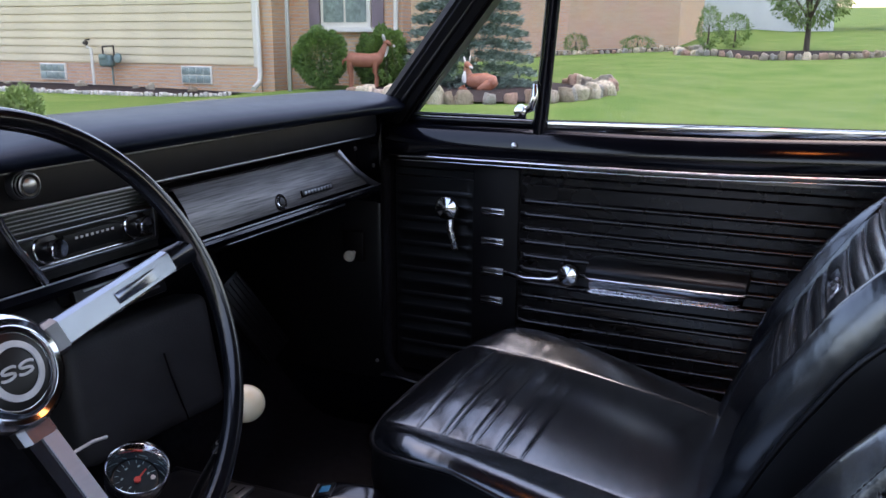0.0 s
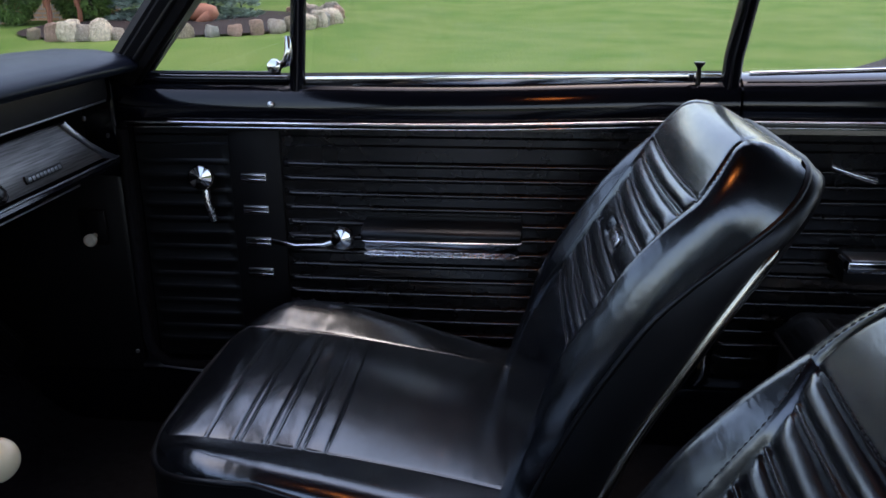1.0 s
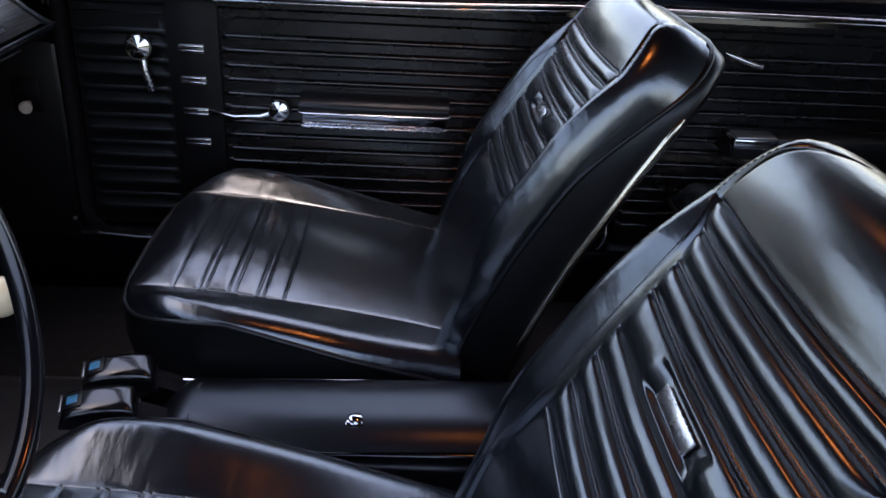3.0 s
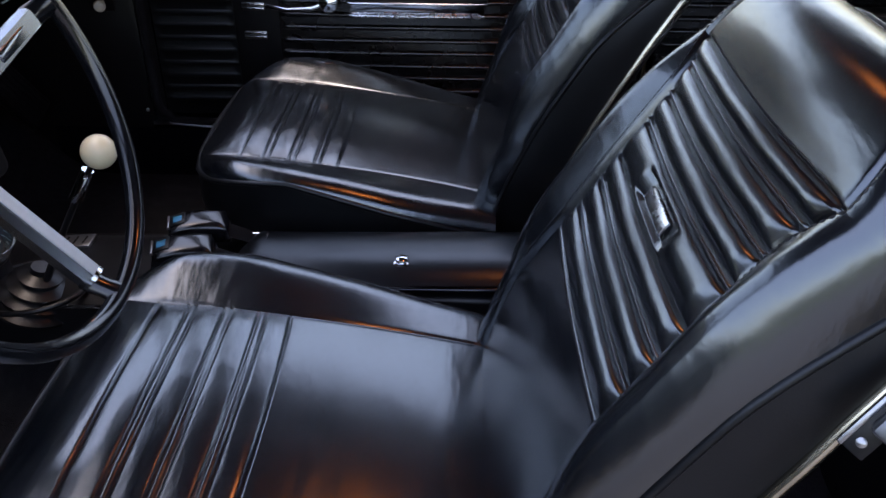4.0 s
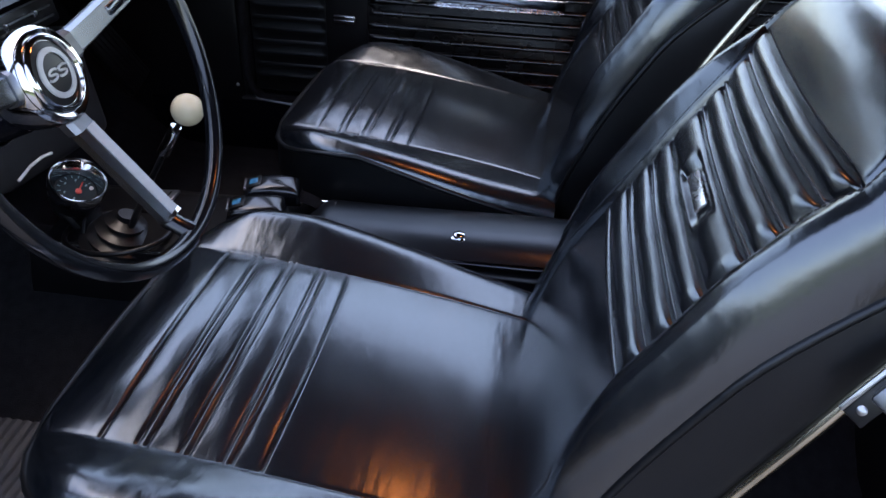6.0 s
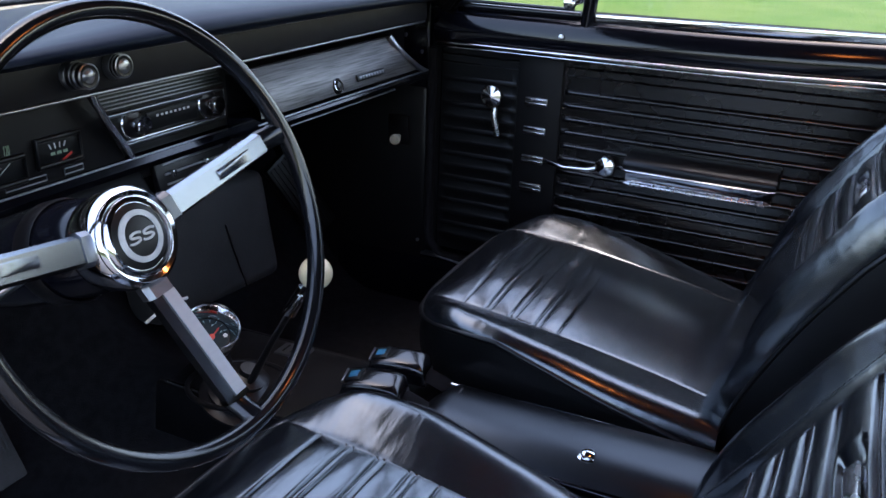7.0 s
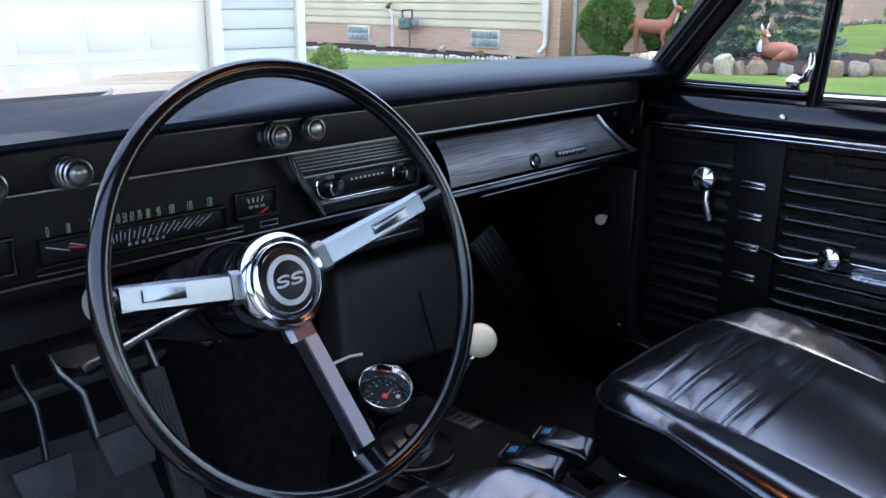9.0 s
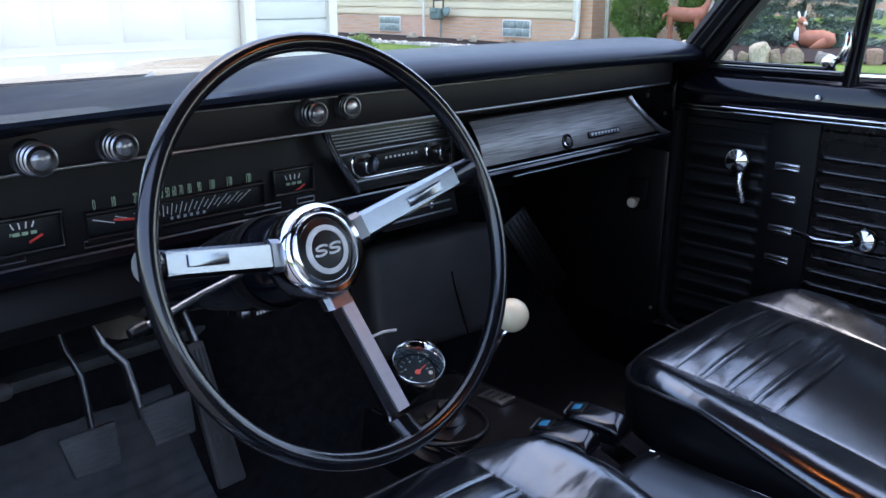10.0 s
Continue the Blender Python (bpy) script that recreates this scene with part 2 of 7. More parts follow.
LEAFY = material("tree_leaves", (0.09, 0.17, 0.035), 0.6, second=(0.16, 0.24, 0.05), spot_size=2, island=0.45)
BARK = material("bark", (0.11, 0.08, 0.06), 0.9, spots=0.5, spot_size=12, bump=0.9, bump_size=25)
METERGREY = material("meter_green_grey", (0.22, 0.30, 0.27), 0.55, 0.2, spots=0.3, spot_size=20)
SHINGLE = material("roof_shingles", (0.13, 0.11, 0.10), 0.9, spots=0.4, spot_size=4, bump=0.6, bump_size=20)
GLASSBLOCK = material("glass_block", (0.33, 0.40, 0.36), 0.35, spots=0.4, spot_size=12, coat=0.5)


def brick_material():
    m = bpy.data.materials.new("red_brick")
    m.use_nodes = True
    n, l = m.node_tree.nodes, m.node_tree.links
    co = n.new("ShaderNodeTexCoord")
    mp = n.new("ShaderNodeMapping")
    mp.inputs["Rotation"].default_value = (0, 0, 0)
    sep, comb, add = n.new("ShaderNodeSeparateXYZ"), n.new("ShaderNodeCombineXYZ"), n.new("ShaderNodeMath")
    l.new(co.outputs["Object"], sep.inputs[0])
    l.new(sep.outputs[0], add.inputs[0])
    l.new(sep.outputs[1], add.inputs[1])
    l.new(add.outputs[0], comb.inputs[0])
    l.new(sep.outputs[2], comb.inputs[1])
    br = n.new("ShaderNodeTexBrick")
    br.inputs["Color1"].default_value, br.inputs["Color2"].default_value = (0.80, 0.41, 0.22, 1), (0.86, 0.51, 0.30, 1)
    br.inputs["Mortar"].default_value = (0.62, 0.54, 0.46, 1)
    br.inputs["Scale"].default_value = 1.0
    br.inputs["Brick Width"].default_value, br.inputs["Row Height"].default_value, br.inputs["Mortar Size"].default_value = 0.21, 0.072, 0.009
    l.new(comb.outputs[0], br.inputs["Vector"])
    nz = n.new("ShaderNodeTexNoise")
    nz.inputs["Scale"].default_value = 1.1
    l.new(co.outputs["Object"], nz.inputs["Vector"])
    mx = n.new("ShaderNodeMix")
    mx.data_type, mx.blend_type = "RGBA", "MULTIPLY"
    mx.inputs["Factor"].default_value = 0.15
    l.new(br.outputs["Color"], mx.inputs["A"])
    l.new(nz.outputs["Color"], mx.inputs["B"])
    l.new(mx.outputs["Result"], n["Principled BSDF"].inputs["Base Color"])
    n["Principled BSDF"].inputs["Roughness"].default_value = 0.85
    bp = n.new("ShaderNodeBump")
    bp.inputs["Distance"].default_value = 0.01
    l.new(br.outputs["Fac"], bp.inputs["Height"])
    bp.invert = True
    l.new(bp.outputs[0], n["Principled BSDF"].inputs["Normal"])
    return m


BRICK = brick_material()


# ---- building helpers ----
def thing(name, at, label, category, group="", kind=""):
    e = new(name)
    e.location = at
    e.empty_display_size = 0.05
    e["anchor"] = 1
    return tagged(e, label, category, group, kind)


def part(name, shape, mat, parent=None, label="", smooth=38):
    """Links a bmesh, or verts and faces, as one mesh in place under its thing."""
    me = bpy.data.meshes.new(name)
    if isinstance(shape, bmesh.types.BMesh):
        bmesh.ops.recalc_face_normals(shape, faces=shape.faces)
        shape.to_mesh(me)
        shape.free()
    else:
        me.from_pydata(*[list(map(tuple, shape[0])), [], list(map(tuple, shape[1]))])
        b = bmesh.new()
        b.from_mesh(me)
        bmesh.ops.recalc_face_normals(b, faces=b.faces)
        b.to_mesh(me)
        b.free()
    me.materials.append(mat)
    if smooth:
        me.polygons.foreach_set("use_smooth", [True] * len(me.polygons))
        me.set_sharp_from_angle(angle=radians(smooth))
    ob = new(name, me)
    if parent:
        ob.parent = parent
        if parent.type == "EMPTY":
            ob.matrix_parent_inverse = Matrix.Translation(parent.location).inverted()
    if label:
        ob["label"] = label
    return ob


def box(bm, c, s, r=0.0, m=None, seg=2):
    """A box of size s centred on c, edges rounded by r, turned by m about its centre."""
    ret = bmesh.ops.create_cube(bm, size=1.0)
    vs = ret["verts"]
    bmesh.ops.scale(bm, vec=s, verts=vs)
    if r > 0:
        es = list({e for v in vs for e in v.link_edges})
        out = bmesh.ops.bevel(bm, geom=es, offset=min(r, min(s) * 0.49), segments=seg, profile=0.5, affect="EDGES")
        vs = list({v for f in out["faces"] for v in f.verts} | {v for v in vs if v.is_valid})
    mat = Matrix.Translation(c) @ (m.to_4x4() if m else Matrix())
    bmesh.ops.transform(bm, matrix=mat, verts=vs)
    return bm


def one_box(c, s, r=0.0, m=None, seg=2):
    return box(bmesh.new(), c, s, r, m, seg)


def tube(bm, pts, r, n=10, closed=False, flat=1.0, up=(0, 0, 1)):
    """A round bar along points; r a radius or one for each point."""
    pts = [Vector(p) for p in pts]
    n = max(n, 12)
    k = len(pts)
    rs = r if isinstance(r, (list, tuple)) else [r] * k
    rings, side = [], None
    for i, p in enumerate(pts):
        a = pts[(i - 1) % k] if (closed or i) else p
        b = pts[(i + 1) % k] if (closed or i < k - 1) else p
        t = (b - a).normalized()
        ref = side if side is not None else Vector(up)
        s = t.cross(ref)
        if s.length < 1e-4:
            s = t.cross(Vector((1, 0.1, 0)))
        s.normalize()
        w = s.cross(t).normalized()
        side = w
        rings.append([bm.verts.new(p + rs[i] * (math.cos(q) * s + flat * math.sin(q) * w)) for q in [2 * math.pi * j / n for j in range(n)]])
    for i in range(k if closed else k - 1):
        A, B = rings[i], rings[(i + 1) % k]
        for j in range(n):
            bm.faces.new((A[j], A[(j + 1) % n], B[(j + 1) % n], B[j]))
    if not closed:
        bm.faces.new(rings[0][::-1])
        bm.faces.new(rings[-1])
    return bm


def lathe(bm, prof, m, n=32, cap=True):
    """Turned shape: prof of (radius, height) about m's z axis."""
    rings = []
    for r, h in prof:
        rings.append([bm.verts.new(m @ Vector((max(r, 1e-5) * math.cos(q), max(r, 1e-5) * math.sin(q), h))) for q in [2 * math.pi * j / n for j in range(n)]])
    for A, B in zip(rings, rings[1:]):
        for j in range(n):
            bm.faces.new((A[j], A[(j + 1) % n], B[(j + 1) % n], B[j]))
    if cap:
        bm.faces.new(rings[0][::-1])
        bm.faces.new(rings[-1])
    return bm


def sheet(fn, nu, nv, wrap=False):
    """A grid of points fn(i / nu, j / nv)."""
    vs = [fn(i / nu, j / nv) for i in range(nu + 1) for j in range(nv + 1)]
    k = nv + 1
    fs = [(i * k + j, (i + 1) * k + j, (i + 1) * k + j + 1, i * k + j + 1) for i in range(nu) for j in range(nv)]
    return vs, fs


def sweep_x(sec, x0, x1, steps=1, closed=True, bend=None):
    """A section of (y, z) carried along x, with end caps."""
    bm = bmesh.new()
    rows = []
    for i in range(steps + 1):
        x = x0 + (x1 - x0) * i / steps
        rows.append([bm.verts.new((x, *(bend(x, y, z) if bend else (y, z)))) for y, z in sec])
    k = len(sec)
    for A, B in zip(rows, rows[1:]):
        for j in range(k if closed else k - 1):
            bm.faces.new((A[j], A[(j + 1) % k], B[(j + 1) % k], B[j]))
    if closed:
        bm.faces.new(rows[0])
        bm.faces.new(rows[-1][::-1])
    return bm


def prism(pts, a, b, axis="x", r=0.0):
    """A flat outline of two coordinates made solid from a to b along an axis."""
    bm = bmesh.new()
    def at(p, q):
        return {"x": (q, *p), "y": (p[0], q, p[1]), "z": (*p, q)}[axis]
    A = [bm.verts.new(at(p, a)) for p in pts]
    B = [bm.verts.new(at(p, b)) for p in pts]
    k = len(pts)
    for j in range(k):
        bm.faces.new((A[j], A[(j + 1) % k], B[(j + 1) % k], B[j]))
    bm.faces.new(A[::-1])
    bm.faces.new(B)
    if r:
        bmesh.ops.bevel(bm, geom=bm.edges[:], offset=r, segments=2, profile=0.5, affect="EDGES")
    return bm


def sstep(a, b, x):
    t = min(1.0, max(0.0, (x - a) / (b - a)))
    return t * t * (3 - 2 * t)


def bell(x, c, w):
    return math.exp(-((x - c) / w) ** 2)


def frame_at(origin, z_dir, x_hint=(1, 0, 0)):
    """A pose whose z axis points along z_dir."""
    z = Vector(z_dir).normalized()
    x = (Vector(x_hint) - z * Vector(x_hint).dot(z)).normalized()
    y = z.cross(x)
    return Matrix.Translation(origin) @ Matrix((x, y, z)).transposed().to_4x4()


def words(text, size, m, mat, parent, name="lettering", depth=0.0004, align="CENTER", sx=1.0):
    """Raised lettering in the built-in font, turned into a mesh."""
    cu = bpy.data.curves.new(name, "FONT")
    cu.body, cu.size, cu.extrude = text, size, depth
    cu.align_x, cu.align_y = align, "CENTER"
    tmp = bpy.data.objects.new("tmp_" + name, cu)
    me = bpy.data.meshes.new_from_object(tmp)
    bpy.data.objects.remove(tmp)
    me.transform(m @ Matrix.Diagonal((sx, 1, 1, 1)))
    me.materials.clear()
    me.materials.append(mat)
    ob = new(name, me)
    ob.parent = parent
    if parent.type == "EMPTY":
        ob.matrix_parent_inverse = Matrix.Translation(parent.location).inverted()
    return ob


# ---- ground and drive ----
def ground_height(x, y):
    rise = 0.050 * max(0.0, x - 15.0) * sstep(14.0, -12.0, y - 0.25 * x)
    rise = min(rise, 5.0)
    rise += 0.16 * sstep(9.0, 10.6, x) * sstep(1.6, 3.2, y) * sstep(10.6, 9.4, y)
    return rise + 0.03 * noise.noise(Vector((x * 0.15, y * 0.15, 0)))


def ground_sheet():
    ax = sorted(set([-900, -400, -150, -70, -30, -12] + [i * 1.5 for i in range(-4, 50)] + [80, 95, 120, 200, 400, 900]))
    ay = sorted(set([-900, -400, -150, -80] + [i * 1.5 for i in range(-32, 34)] + [55, 70, 90, 150, 400, 900]))
    vs = [(x, y, ground_height(x, y)) for x in ax for y in ay]
    k = len(ay)
    fs = [(i * k + j, (i + 1) * k + j, (i + 1) * k + j + 1, i * k + j + 1) for i in range(len(ax) - 1) for j in range(k - 1)]
    return vs, fs


tagged(part("ground", ground_sheet(), GRASS), "short green lawn rising gently away from the drive", "lawn", kind="structure")
drive = prism([(-14.0, -7.0), (3.6, -7.0), (3.6, 7.4), (-14.0, 7.4)], -0.05, 0.06, "z", 0.01)
tagged(part("pavement", drive, CONCRETE), "weathered grey drive in front of the garage", "driveway", kind="structure")
# added dark tree-line sheet, never in view; cuts low sky from the seat reflections
def treeline_point(u, v):
    a = radians(175 + 165 * u)
    r = 38 + 3 * v
    top = 4.6 + 1.5 * noise.noise(Vector((u * 9, 0, 1))) + 0.9 * noise.noise(Vector((u * 60, 0, 2))) + 0.5 * noise.noise(Vector((u * 220, 0, 3)))
    return (r * math.sin(a), r * math.cos(a), -0.3 + top * (v if v < 1 else 1))
tagged(part("backdrop", sheet(treeline_point, 300, 4), TREE_BACKDROP), "added dark tree-line sheet out of view, darkens side reflections", "trees", kind="structure")
road = [(4.2, -1.3), (5.5, -1.55), (6.8, -2.15), (7.5, -2.6), (8.05, -3.05), (9.25, -3.95), (11.5, -5.4), (15.0, -7.4), (15.0, -14.0), (4.2, -14.0)]
tagged(part("road", prism(road, -0.05, 0.065, "z"), ASPHALT), "dark speckled asphalt strip beside the lawn", "asphalt", kind="structure")


# ---- car shell ----
car = thing("car_body", (0, -0.3, 0.12), "tan two-door car seen from inside, black interior", "car")
# floor with transmission tunnel
def floor_point(u, v):
    x, y = -0.72 + 1.44 * u, -1.1 + 2.35 * v
    z = 0.285 + 0.16 * math.exp(-(x / 0.15) ** 2) * sstep(-1.0, -0.2, y) + 0.42 * sstep(0.86, 1.28, y) ** 1.2
    z += 0.002 * math.sin(x * 900) * (1 if abs(x) > 0.2 else 0)
    return (x, y, z)
part("floor_carpet", sheet(floor_point, 60, 60), CARPET, car)
part("floor_pan", one_box((0, 0.0, 0.22), (1.5, 2.5, 0.04)), PLASTIC, car)
part("firewall", one_box((0, 1.27, 0.56), (1.5, 0.04, 0.70), 0.01), PLASTIC, car)
for sx in (1, -1):
    part("sill", prism([(-0.95, 0.27), (0.98, 0.27), (0.98, 0.405), (-0.95, 0.405)], sx * 0.70, sx * 0.80, "x", 0.012), PAINT, car)
    part("sill_plate", one_box((sx * 0.722, 0.25, 0.409), (0.05, 1.0, 0.006), 0.002), SATIN, car, "bright ribbed sill plate")
    part("kick_panel", prism([(0.745, 0.30), (1.26, 0.30), (1.26, 0.80), (0.745, 0.80)], sx * 0.702, sx * 0.735, "x", 0.01), PLASTIC, car)
    part("cowl_side", prism([(0.74, 0.78), (1.26, 0.78), (1.26, 0.97), (0.74, 0.97)], sx * 0.70, sx * 0.83, "x", 0.01), PAINT, car)
    part("quarter_panel", prism([(-0.30, 0.15), (-2.2, 0.2), (-2.2, 0.92), (-1.4, 0.97), (-0.30, 0.95)], sx * 0.78, sx * 0.93, "x", 0.02), CARPAINT, car)
    part("fender", prism([(0.78, 0.2), (2.6, 0.2), (2.6, 0.86), (0.78, 0.93)], sx * 0.80, sx * 0.95, "x", 0.02), CARPAINT, car)
# roof with headliner, pillars
def roof_point(u, v):
    x = -0.60 + 1.2 * u
    y = -1.25 + (1.73 + 0.07 * (1 - (2 * u - 1) ** 2)) * v
    return (x, y, 1.425 - 0.125 * abs(x / 0.62) ** 3 - 0.05 * sstep(-0.5, -1.25, y) - 0.075 * sstep(0.05, 0.52, y))
rv, rf = sheet(roof_point, 16, 16)
part("headliner", (rv, rf), HEADLINER, car)
part("roof", ([(x * 1.03, y, z + 0.03) for x, y, z in rv], rf), CARPAINT, car)


dome = thing("dome_lamp", (0.03, -0.02, 1.42), "lit round dome lamp with bright rim on the headliner", "lamp")
dm = frame_at((0.03, -0.02, 1.4235), (0, 0, -1))
part("rim", lathe(bmesh.new(), [(0.060, 0.0), (0.060, 0.006), (0.054, 0.012), (0.050, 0.008)], dm, 36, False), CHROME, dome, "thin chrome rim")
part("lens", lathe(bmesh.new(), [(0.051, 0.006), (0.044, 0.014), (0.025, 0.019), (0, 0.0205)], dm, 36), LAMPGLOW, dome, "warm glowing milky lens")
dome_data = bpy.data.lights.new("dome_bulb", "POINT")
dome_data.energy, dome_data.color, dome_data.shadow_soft_size = 0.055, (1.0, 0.29, 0.065), 0.022
new("dome_bulb", dome_data).location = (0.03, -0.02, 1.375)


def a_pillar(sx):
    bm = bmesh.new()
    n = 10
    rows = []
    for i in range(n + 1):
        k = i / n
        y, z = 0.735 - 0.340 * k, 0.955 + 0.358 * k
        x = sx * (0.735 - 0.131 * k)
        sec = [(-0.030, -0.030), (0.030, -0.034), (0.036, 0.012), (0.012, 0.034), (-0.024, 0.030)]
        rows.append([bm.verts.new((x - sx * a, y + 0.9 * b, z + 0.6 * b)) for a, b in sec])
    for A, B in zip(rows, rows[1:]):
        for j in range(5):
            bm.faces.new((A[j], A[(j + 1) % 5], B[(j + 1) % 5], B[j]))
    bm.faces.new(rows[0]), bm.faces.new(rows[-1][::-1])
    bmesh.ops.bevel(bm, geom=[e for e in bm.edges if not e.is_boundary], offset=0.006, segments=2, affect="EDGES")
    return bm


for sx in (1, -1):
    part("a_pillar", a_pillar(sx), PILLAR, car, "gloss black windscreen pillar")
    bar = bmesh.new()
    tube(bar, [(sx * (0.700 - 0.126 * k), 0.715 - 0.340 * k, 0.960 + 0.358 * k) for k in [i / 10 for i in range(11)]], 0.006, 6)
    part("pillar_trim", bar, PLASTIC, car)
    rail = bmesh.new()
    tube(rail, [(sx * 0.600, 0.37 - 1.60 * k, 1.312 + 0.02 * math.sin(math.pi * k) - 0.04 * k * k) for k in [i / 8 for i in range(9)]], 0.03, 8)
    part("roof_rail", rail, PAINT, car)
    part("c_pillar", prism([(-1.05, 0.95), (-1.75, 0.95), (-1.28, 1.345), (-1.02, 1.345)], sx * 0.56, sx * 0.70, "x", 0.02), CARPAINT, car)
header = bmesh.new()
tube(header, [(-0.59 + 1.18 * u, 0.47 + 0.07 * (1 - (2 * u - 1) ** 2), 1.352 - 0.060 * abs(2 * u - 1) ** 3) for u in [i / 16 for i in range(17)]], 0.022, 8)
part("windscreen_header", header, PAINT, car)
part("rear_shelf", one_box((0, -1.45, 0.90), (1.3, 0.75, 0.03), 0.01), PLASTIC, car)
part("trunk_lid", one_box((0, -2.1, 0.93), (1.5, 0.8, 0.05), 0.02), CARPAINT, car)


def windscreen(u, v):
    x = -0.70 + 1.40 * u
    w = 1 - 0.19 * v
    return (x * w, 0.39 + 0.15 * v + 0.61 * (1 - v) - 0.20 * (2 * u - 1) ** 2 * (1 - 0.65 * v), 0.975 + (0.375 - 0.07 * abs(2 * u - 1) ** 3) * v)
def pane(fn, nu, nv, shift):
    """A closed sheet of glass of even thickness."""
    va, fa = sheet(fn, nu, nv)
    k, n = nv + 1, len(va)
    vb = [tuple(Vector(q) + Vector(shift)) for q in va]
    ring = [i * k for i in range(nu + 1)] + [nu * k + j for j in range(1, k)] + [i * k + nv for i in range(nu - 1, -1, -1)] + [j for j in range(nv - 1, 0, -1)]
    side = [(ring[i], ring[(i + 1) % len(ring)], n + ring[(i + 1) % len(ring)], n + ring[i]) for i in range(len(ring))]
    return va + vb, fa + [tuple(n + i for i in f) for f in fa] + side


part("windscreen", pane(windscreen, 20, 8, (0, 0.002, 0.0045)), GLASS, car).visible_shadow = False
part("rear_window", pane(lambda u, v: (-0.58 + 1.16 * u, -1.22 - 0.55 * v, 1.36 - 0.42 * v), 4, 4, (0, 0, 0.005)), GLASS, car).visible_shadow = False
# hood, raised scoops, cowl grille
def hood_point(u, v):
    x, y = -0.86 + 1.72 * u, 1.295 + 1.25 * v
    z = 0.960 - 0.11 * abs(x / 0.86) ** 1.7 - 0.11 * v ** 1.2
    for c in (0.30,):
        z += 0.026 * sstep(0.19, 0.13, abs(x - c)) * sstep(1.36, 1.52, y) * sstep(2.4, 1.8, y)
    return (x, y, z)
part("hood", sheet(hood_point, 50, 30), CARPAINT, car, "tan hood with raised scoop")
part("cowl", one_box((0, 1.155, 0.930), (1.56, 0.27, 0.02), 0.008), PAINT, car)
def cowl_end(y):
    """Where the grille stops and the painted cowl panel begins."""
    return -0.345 + 0.95 * (y - 1.03) - 1.6 * max(0.0, y - 1.15) ** 2
edge_pts = [(cowl_end(y), y) for y in [1.02 + 0.27 * i / 12 for i in range(13)]]
part("cowl_panel", prism(edge_pts + [(0.78, 1.29), (0.78, 1.02)], 0.938, 0.960, "z"), CARPAINT, car, "tan painted cowl panel")
bm = bmesh.new()
tube(bm, [(x, y, 0.961) for x, y in edge_pts], 0.0035, 8)
part("grille_edge", bm, SATIN, car)
for i in range(10):
    y = 1.035 + i * 0.0265
    x1 = cowl_end(y) - 0.004
    part("cowl_slat", one_box(((x1 - 0.76) / 2, y, 0.952), (x1 + 0.76, 0.011, 0.018), 0.003, Euler((radians(-18), 0, 0)).to_matrix()), PLASTIC, car)
wiper = bmesh.new()
tube(wiper, [(0.30, 1.09, 0.972), (0.10, 1.10, 0.986), (-0.10, 1.10, 0.984)], 0.005, 6)
part("wiper_arm", wiper, PLASTIC, car)

# left door opening
LP = [(-0.300, 0.41), (-0.305, 0.70), (-0.315, 0.96)]
part("lock_pillar", prism(LP + [(-0.45, 0.96), (-0.45, 0.41)], -0.66, -0.80, "x", 0.008), PAINT, car)
part("rear_side_trim", one_box((-0.715, -0.80, 0.63), (0.03, 0.96, 0.66), 0.01), DOORSKIN, car)

# windlace end and sill fixings by the passenger foot well
edge = bmesh.new()
tube(edge, [(0.702, 0.7335, 0.87), (0.702, 0.7335, 0.60), (0.700, 0.7335, 0.47), (0.699, 0.726, 0.44), (0.705, 0.700, 0.412), (0.708, 0.55, 0.405)], 0.010, 8)
part("hinge_pillar", one_box((0.775, 0.745, 0.67), (0.12, 0.036, 0.56), 0.004), CARPET, car)
part("door_seal", edge, CARPET, car)
strip = bmesh.new()
tube(strip, [(0.700, 0.715, 0.412), (0.702, 0.64, 0.404), (0.702, 0.40, 0.402)], 0.007, 8, flat=0.6)
part("sill_bead", strip, SATIN, car)


# ---- passenger door ----
RIBS = [(0.814 - 0.0535 * (k + q), d) for k in range(7) for q, d in ((0.06, 0.0090), (0.55, 0.0080))]


def ribbed(y0, y1, z0, z1, x, high=0.85):
    """Vinyl trim panel with pressed horizontal ribs standing towards the car's inside."""
    sec = [(z1, 0.0), (0.862, 0.0), (0.859, 0.0028), (0.8575, 0.0), (0.846, 0.0), (0.843, 0.0026), (0.8415, 0.0)]
    for c, d in RIBS:
        sec += [(c + 0.0060, 0.0)] + [(c + 0.0050 * math.cos(math.pi * q / 10), d * high * math.sin(math.pi * q / 10) ** 0.8) for q in range(1, 10)] + [(c - 0.0060, 0.0)]
    sec = [q for q in sec if q[0] > z0 + 0.012] + [(z0, 0.0)]
    sy = 1 if y1 > y0 else -1
    ys = [y0, y0 + sy * 0.004, y0 + sy * 0.012, y0 + sy * 0.016] + [y0 + (y1 - y0) * k / 10 for k in range(1, 10)] + [y1 - sy * 0.016, y1 - sy * 0.012, y1 - sy * 0.004, y1]
    vs = []
    for i, y in enumerate(ys):
        e = 0.0 if i in (0, 1, len(ys) - 2, len(ys) - 1) else 0.85 if i in (2, len(ys) - 3) else 1.0
        vs += [(x - d * (e if z < 0.84 else 1.0), y, z) for z, d in sec]
    k = len(sec)
    return vs, [(i * k + j, (i + 1) * k + j, (i + 1) * k + j + 1, i * k + j + 1) for i in range(len(ys) - 1) for j in range(k - 1)]


